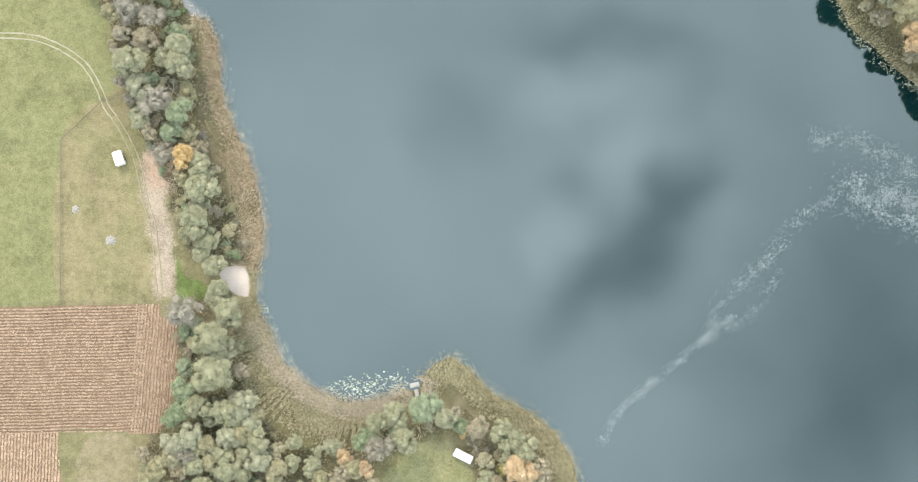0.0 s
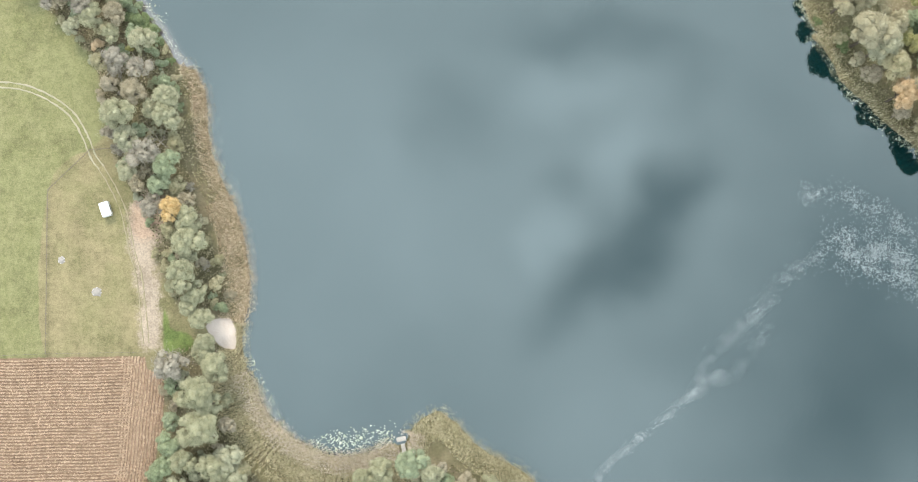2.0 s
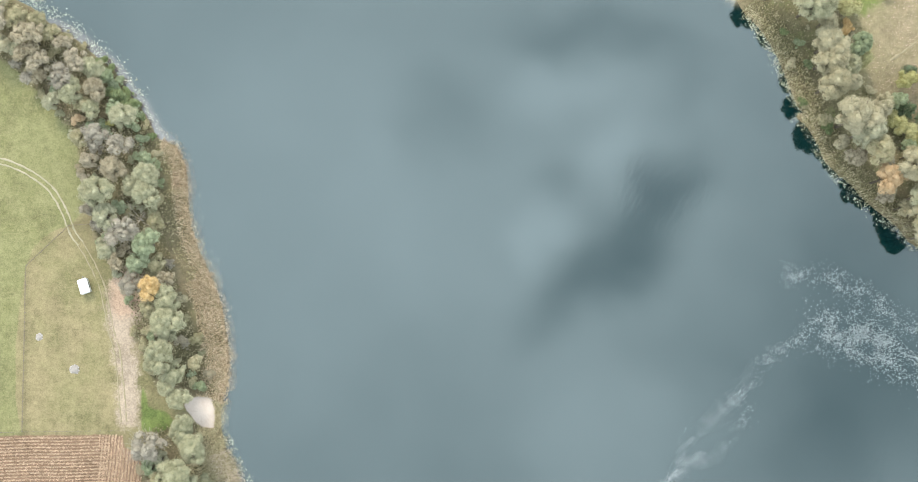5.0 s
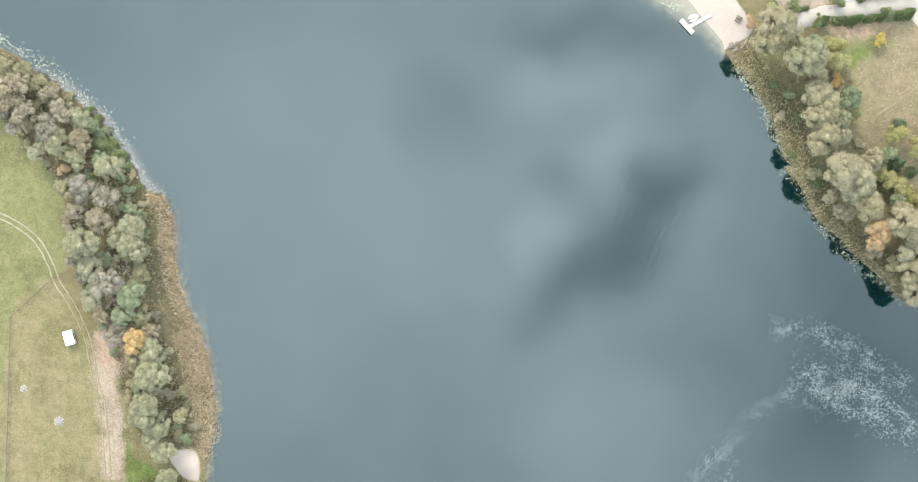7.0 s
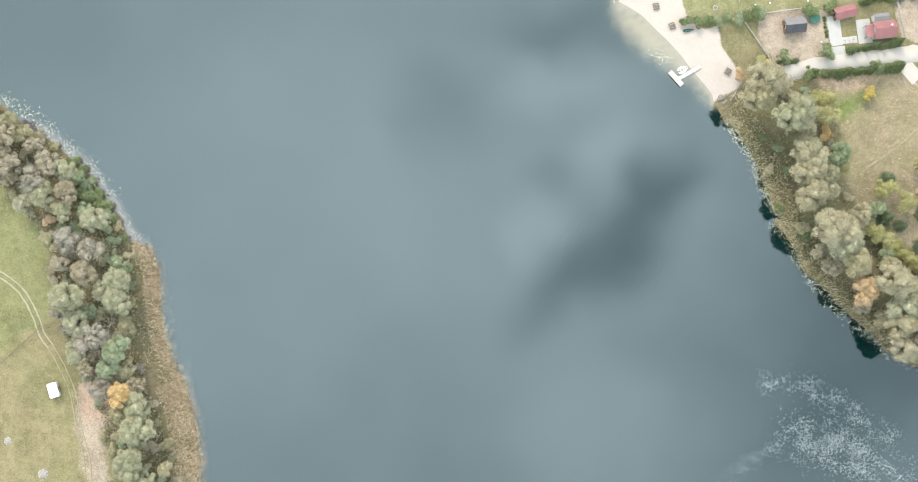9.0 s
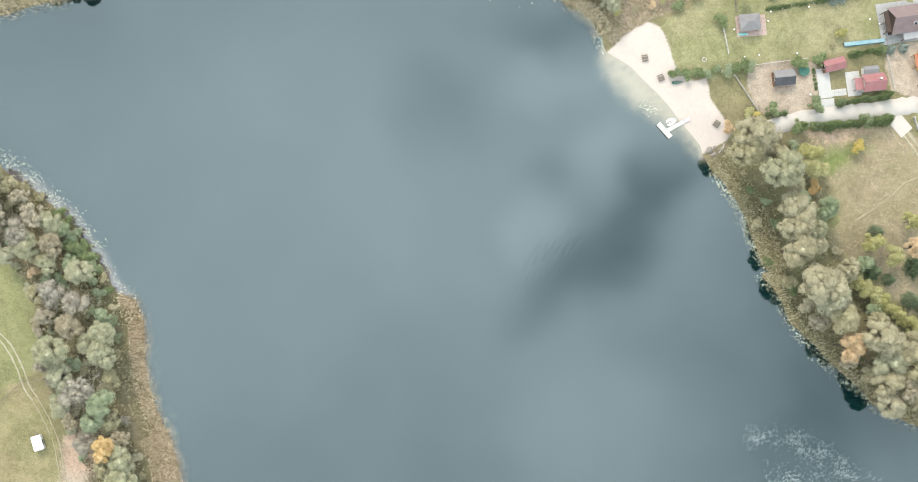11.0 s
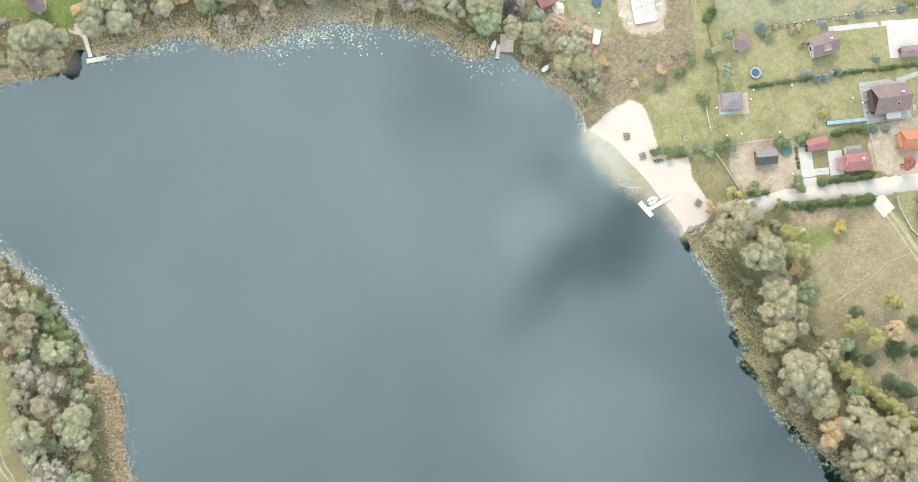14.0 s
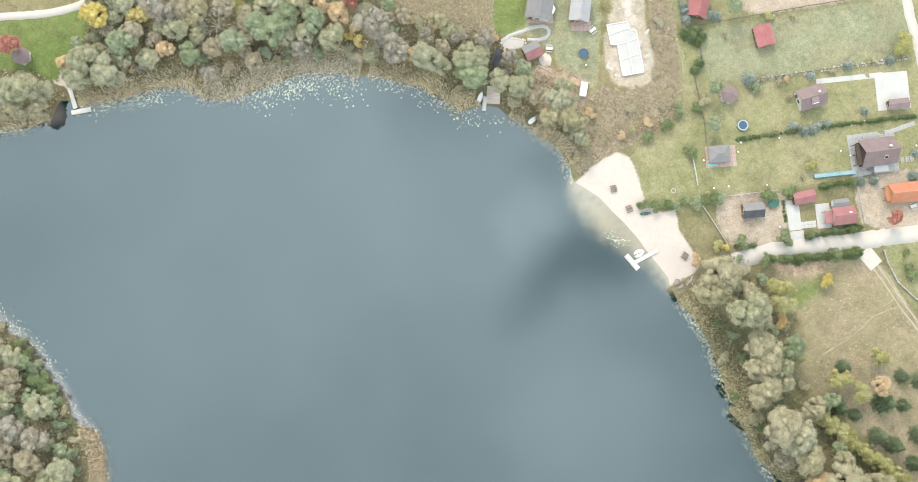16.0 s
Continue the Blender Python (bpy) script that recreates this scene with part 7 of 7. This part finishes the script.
def trampoline(x, y, r, pad, label):
    base = thing("trampoline", x, y, lift(x, y), 20, label, "trampoline")
    part("mat", tube(r * 0.78, r * 0.78, 0.03, 28, 0, 0, 0.78), pad if pad is TEAL else BLUE, base)
    bm = bmesh.new()
    rings = [[bm.verts.new((math.cos(k * math.tau / 28) * q, math.sin(k * math.tau / 28) * q, z)) for k in range(28)] for q, z in ((r * 0.76, 0.82), (r * 0.8, 0.86), (r, 0.86), (r, 0.78), (r * 0.76, 0.78))]
    for i in range(5):
        for k in range(28):
            bm.faces.new((rings[i][k], rings[i][(k + 1) % 28], rings[(i + 1) % 5][(k + 1) % 28], rings[(i + 1) % 5][k]))
    bmesh.ops.recalc_face_normals(bm, faces=bm.faces[:])
    part("pad", bm, pad, base)
    for k in range(6):
        a = math.tau * k / 6
        part("leg", tube(0.03, 0.03, 0.8, 6, math.cos(a) * r * 0.94, math.sin(a) * r * 0.94, 0), ROOF_GREY, base)
        part("net_pole", tube(0.025, 0.025, 1.7, 6, math.cos(a) * r * 1.01, math.sin(a) * r * 1.01, 0.8), ROOF_GREY, base)
    return base


trampoline(*TRAMPOLINES[0], 1.55, SKYBLUE, "round trampoline with a pale blue edge pad on the lawn")
trampoline(*TRAMPOLINES[1], 1.35, BLUE, "round trampoline with a dark blue edge pad")
trampoline(*TRAMPOLINES[2], 1.6, TEAL, "round dark green trampoline on bare soil")

x, y, l, w, turn = TARP
tarp = thing("woodpile", x, y, lift(x, y), turn, "long low woodpile under a faded blue tarpaulin", "woodpile")
trng = random.Random(6)
bm = bmesh.new()
grid = [[bm.verts.new((-l / 2 + l * i / 24, -w / 2 + w * j / 6, (0.05 if j in (0, 6) else 0.75 + trng.uniform(-0.12, 0.12)))) for j in range(7)] for i in range(25)]
for i in range(24):
    for j in range(6):
        bm.faces.new((grid[i][j], grid[i + 1][j], grid[i + 1][j + 1], grid[i][j + 1]))
part("cover", bm, TARPAULIN, tarp)
for k in range(12):
    part("log", block(0.7, w * 0.9, 0.5, -l / 2 + l * (k + 0.5) / 12, 0, 0.0, 0.08), BARK, tarp)

x, y, l, w, turn = FRAME
bed = thing("raised_bed", x, y, lift(x, y), turn, "square wooden frame of pale boards in the grass", "raised bed")
for s in (-1, 1):
    part("board", block(l, 0.2, 0.35, 0, s * w / 2, 0, 0.01), PLANK, bed)
    part("board", block(0.2, w - 0.21, 0.352, s * (l / 2 - 0.1), 0, 0, 0.01), PLANK, bed)


def boulders(line, count, low, high, label):
    """A border of loose boulders, each its own piece."""
    p = np.array(curved(line, 0.5))
    x0, y0 = p.mean(0)
    base = thing("stone_border", x0, y0, lift(x0, y0), 0, label, "stones")
    shapes = []
    for k in range(4):
        bm = bmesh.new()
        bmesh.ops.create_icosphere(bm, subdivisions=1, radius=1.0)
        for v in bm.verts:
            v.co *= srng.uniform(0.75, 1.15)
        shapes.append(part("boulder", bm, STONE, base))
    for k in range(count):
        x, y = p[srng.randint(len(p))] + srng.randn(2) * 0.28
        o = shapes[k] if k < 4 else link("boulder", shapes[k % 4].data, base)
        r = srng.uniform(low, high)
        o.location = (x - x0, y - y0, lift(x, y) - lift(x0, y0) + 0.3 * r)
        o.rotation_euler = (0, 0, srng.uniform(0, 6.28))
        o.scale = (r * 1.3, r, r * 0.7)
    return base


boulders(FENCE_LOWER, 70, 0.14, 0.42, "rough border of pale boulders along a garden fence")
boulders(HEDGE_LONG, 55, 0.12, 0.36, "pale boulders scattered along a low garden hedge")


def picnic(x, y, turn):
    base = thing("picnic_table", x, y, lift(x, y), turn, "weathered wooden picnic table with two benches on the sand", "picnic table", "picnic tables on the beach")
    for k in range(4):
        part("top_board", block(1.8, 0.18, 0.05, 0, (k - 1.5) * 0.2, 0.72, 0.005), POST, base)
    for s in (-1, 1):
        part("bench", block(1.8, 0.28, 0.05, 0, s * 0.8, 0.42, 0.005), POST, base)
        part("leg", block(0.08, 1.5, 0.08, s * 0.6, 0, 0.33, 0.0), POST, base)
        for q in (-0.4, 0.4):
            part("foot", block(0.08, 0.08, 0.7, s * 0.6, q, 0.0, 0.0, None), POST, base)
    return base


for (px, py), turn in zip(PICNIC, (-32, 12, 24)):
    picnic(px, py, turn)

ring = thing("fire_ring", *RING[0], lift(*RING[0]), 0, "ring of pale stones on the lawn", "fire ring")
for k in range(10):
    a = math.tau * k / 10
    part("stone", block(0.34, 0.26, 0.2, math.cos(a) * 0.62, math.sin(a) * 0.62, -0.03, 0.08), STONE, ring)


for k, (px, py) in enumerate(GLOBES):
    lamp = thing("garden_lamp", px, py, lift(px, py), 0, "white globe garden lamp on a short post", "garden lamp", "globe lamps in the gardens")
    part("post", tube(0.06, 0.05, 0.5, 8), POST, lamp)
    bm = bmesh.new()
    bmesh.ops.create_icosphere(bm, subdivisions=2, radius=0.27, matrix=Matrix.Translation((0, 0, 0.72)) @ Matrix.Diagonal((1, 1, 0.85, 1)))
    part("globe", bm, WHITE, lamp)


for px, py in VEG_BEDS:
    bed = thing("raised_bed", px, py, lift(px, py), 8, "small plank-edged vegetable bed with dark soil", "raised bed", "vegetable beds by the house")
    for s in (-1, 1):
        part("board", block(1.0, 0.07, 0.3, 0, s * 0.85, -0.03, 0.01), PLANK, bed)
        part("board", block(0.07, 1.62, 0.3, s * 0.465, 0, -0.03, 0.01), PLANK, bed)
    part("soil", block(0.84, 1.6, 0.2, 0, 0, -0.05, 0.05), CHARCOAL, bed)

for k, (px, py) in enumerate(GARDEN_TABLES):
    table = thing("garden_table", px, py, lift(px, py), 20 * k, "pale wooden garden table with two benches", "garden table", "garden tables")
    part("tabletop", block(2.0, 0.9, 0.06, 0, 0, 0.7, 0.02), PLANK_WHITE, table)
    for sx in (-0.8, 0.8):
        for sy in (-0.3, 0.3):
            part("leg", block(0.08, 0.08, 0.702, sx, sy, 0, 0.0), PLANK, table)
    for s in (-1, 1):
        part("bench", block(1.8, 0.3, 0.06, 0, s * 0.95, 0.4, 0.01), PLANK, table)
        for sx in (-0.7, 0.7):
            part("bench_leg", block(0.06, 0.2, 0.402, sx, s * 0.95, 0, 0.0), PLANK, table)

px, py = SUNSHADE[0]
shade_sail = thing("parasol", px, py, lift(px, py) + 0.12, 0, "open white square parasol on the brick terrace", "parasol")
part("pole", tube(0.05, 0.04, 2.4, 10), POST, shade_sail)
part("base", block(0.6, 0.6, 0.12, 0, 0, 0, 0.03), STONE, shade_sail)
bm = bmesh.new()
bmesh.ops.create_cone(bm, cap_ends=True, segments=8, radius1=1.7, radius2=0.05, depth=0.55, matrix=Matrix.Translation((0, 0, 2.45)))
part("canopy", bm, WHITE, shade_sail)

px, py = BOARD[0]
board = thing("paddle_board", px, py, lift(px, py) + 0.13, 5, "pale teal paddle board lying on the terrace edge", "paddle board")
bm = bmesh.new()
bmesh.ops.create_uvsphere(bm, u_segments=20, v_segments=8, radius=1.0, matrix=Matrix.Translation((0, 0, 0.06)) @ Matrix.Diagonal((1.5, 0.4, 0.07, 1)))
part("deck", bm, TURQUOISE, board)
part("fin", block(0.2, 0.03, 0.14, -1.2, 0, 0.1, 0.0), RUBBER, board)

px, py = HEAP[0]
heap = thing("gravel_heap", px, py, lift(px, py), 0, "low heap of pale building sand in the grass", "sand heap")
hr = random.Random(12)
bm = bmesh.new()
bmesh.ops.create_cone(bm, cap_ends=True, segments=22, radius1=2.0, radius2=0.5, depth=0.8, matrix=Matrix.Translation((0, 0, 0.32)))
bmesh.ops.subdivide_edges(bm, edges=bm.edges[:], cuts=2)
for v in bm.verts:
    v.co *= 1 + 0.22 * noise.noise(v.co * 0.9)
part("mound", bm, SAND, heap)
for k in range(5):
    part("stone", block(0.4, 0.3, 0.25, hr.uniform(-2.2, 2.2), hr.uniform(1.6, 2.2), -0.03, 0.09), STONE, heap)

px, py = FIRE_PIT[0]
pit = thing("fire_pit", px, py, lift(px, py), 0, "round stone-edged fire pit in the clearing", "fire pit")
for k in range(9):
    a = math.tau * k / 9
    part("stone", block(0.4, 0.3, 0.25, math.cos(a) * 0.75, math.sin(a) * 0.75, -0.03, 0.09), STONE, pit)
part("ash", tube(0.6, 0.5, 0.1, 14, 0, 0, -0.02), CHARCOAL, pit)

for k, (px, py) in enumerate(LOGS):
    pile = thing("pole_stack", px, py, lift(px, py), 70 + 12 * k, "few pale poles lying on bare earth", "poles", "poles round the building site")
    for j in range(3):
        o = part("pole", tube(0.07, 0.06, 4.0 + 0.5 * j, 7), PLANK, pile)
        o.matrix_local = Matrix.Translation((-2, j * 0.25, 0.07)) @ Matrix.Rotation(radians(90), 4, "Y")


def ash(x, y, r):
    """A low heap of ash and stones."""
    hrng = random.Random(int(x * 10))
    base = thing("ash_heap", x, y, lift(x, y), 0, "grey heap of ash and stones in the grass", "ash heap")
    bm = bmesh.new()
    mid = bm.verts.new((0, 0, 0.4))
    inner = [bm.verts.new((math.cos(k * 0.45) * r * 0.5 * hrng.uniform(0.8, 1.2), math.sin(k * 0.45) * r * 0.5 * hrng.uniform(0.8, 1.2), 0.28)) for k in range(14)]
    rim = [bm.verts.new((math.cos(k * 0.45) * r * hrng.uniform(0.75, 1.2), math.sin(k * 0.45) * r * hrng.uniform(0.75, 1.2), -0.06)) for k in range(14)]
    for k in range(14):
        j = (k + 1) % 14
        bm.faces.new((mid, inner[k], inner[j])), bm.faces.new((inner[k], rim[k], rim[j], inner[j]))
    part("mound", bm, CHARCOAL, base)
    for k in range(7):
        a = hrng.uniform(0, 6.28)
        part("stone", block(0.4, 0.3, 0.25, math.cos(a) * r * 0.8, math.sin(a) * r * 0.8, -0.02, 0.09), STONE, base)


ash(*ASH_PATCHES[0], 1.1)
ash(*ASH_PATCHES[1], 1.5)

# boulders and a fallen dead tree at the end of the beach
for k in range(5):
    bx, by = ROCKS[0][0] + brng.uniform(-1.3, 1.3), ROCKS[0][1] + brng.uniform(-1.5, 1.5)
    bm = bmesh.new()
    bmesh.ops.create_icosphere(bm, subdivisions=2, radius=brng.uniform(0.5, 1.0))
    for v in bm.verts:
        v.co *= 1 + 0.25 * noise.noise(v.co * 1.3 + Vector((k, 0, 0)))
        v.co.z *= 0.6
    rock = part("boulder", bm, ROCK)
    rock.location = (bx, by, max(lift(bx, by), -0.1) + 0.15)
    tagged(rock, "brown-grey weathered boulder at the water's edge", "boulder", "boulders by the beach")


def snag(a, b, label):
    """A fallen bleached trunk with bare limbs."""
    base = thing("fallen_tree", *a, lift(*a) + 0.4, 0, label, "fallen tree")
    d = Vector((b[0] - a[0], b[1] - a[1], 0.8))
    s2 = random.Random(9)
    sticks = [(Vector((0, 0, 0)), d, 0.22)]
    for k in range(8):
        o = d * s2.uniform(0.25, 0.9)
        e = o + Vector((s2.uniform(-1, 1), s2.uniform(-1, 1), s2.uniform(0.1, 0.8))) * 1.6
        sticks.append((o, e, 0.10))
    for k, (o, e, r) in enumerate(sticks):
        bm = tube(r, r * 0.35, (e - o).length, 7)
        part("trunk" if k == 0 else "limb", bm, DEADWOOD, base, at=Matrix.Translation(o) @ (e - o).to_track_quat("Z", "Y").to_matrix().to_4x4())


snag(SNAG[0], SNAG[1], "bleached fallen tree with bare limbs on the bank")

# stone patio with a curving white edge beside the grey house
pc = np.array(PATIO, float)
px, py = pc.mean(0)
pat = tagged(new("patio"), "pinkish gravel patio edged with white stones", "patio", kind="structure")
bm = bmesh.new()
ring_v = [bm.verts.new((q[0], q[1], lift(q[0], q[1]) + 0.06)) for q in curved(PATIO, 1.5, True)]
face = bm.faces.new(ring_v)
if face.normal.z < 0:
    face.normal_flip()
part("gravel", bm, GRAVEL, pat)
tagged(ribbon("garden_path", PATIO_PATH, 1.0, CONCRETE, 0.10, 0.08, 0.0, 0.8), "curving white garden path round a lawn", "path", kind="structure")
edge = None
for q in curved(PATIO, 0.75, True):
    if edge is None:
        edge = o = part("stone", block(0.7, 0.6, 0.25, 0, 0, -0.05, 0.1), STONE, pat)
    else:
        o = link("stone", edge.data, pat)
    o.location = (q[0], q[1], lift(q[0], q[1]))
    o.rotation_euler = (0, 0, q[0] * 3)

for ob in list(MASTERS.values()):
    if ob.get("unused"):
        for o in (*ob.children_recursive, ob):
            bpy.data.objects.remove(o)
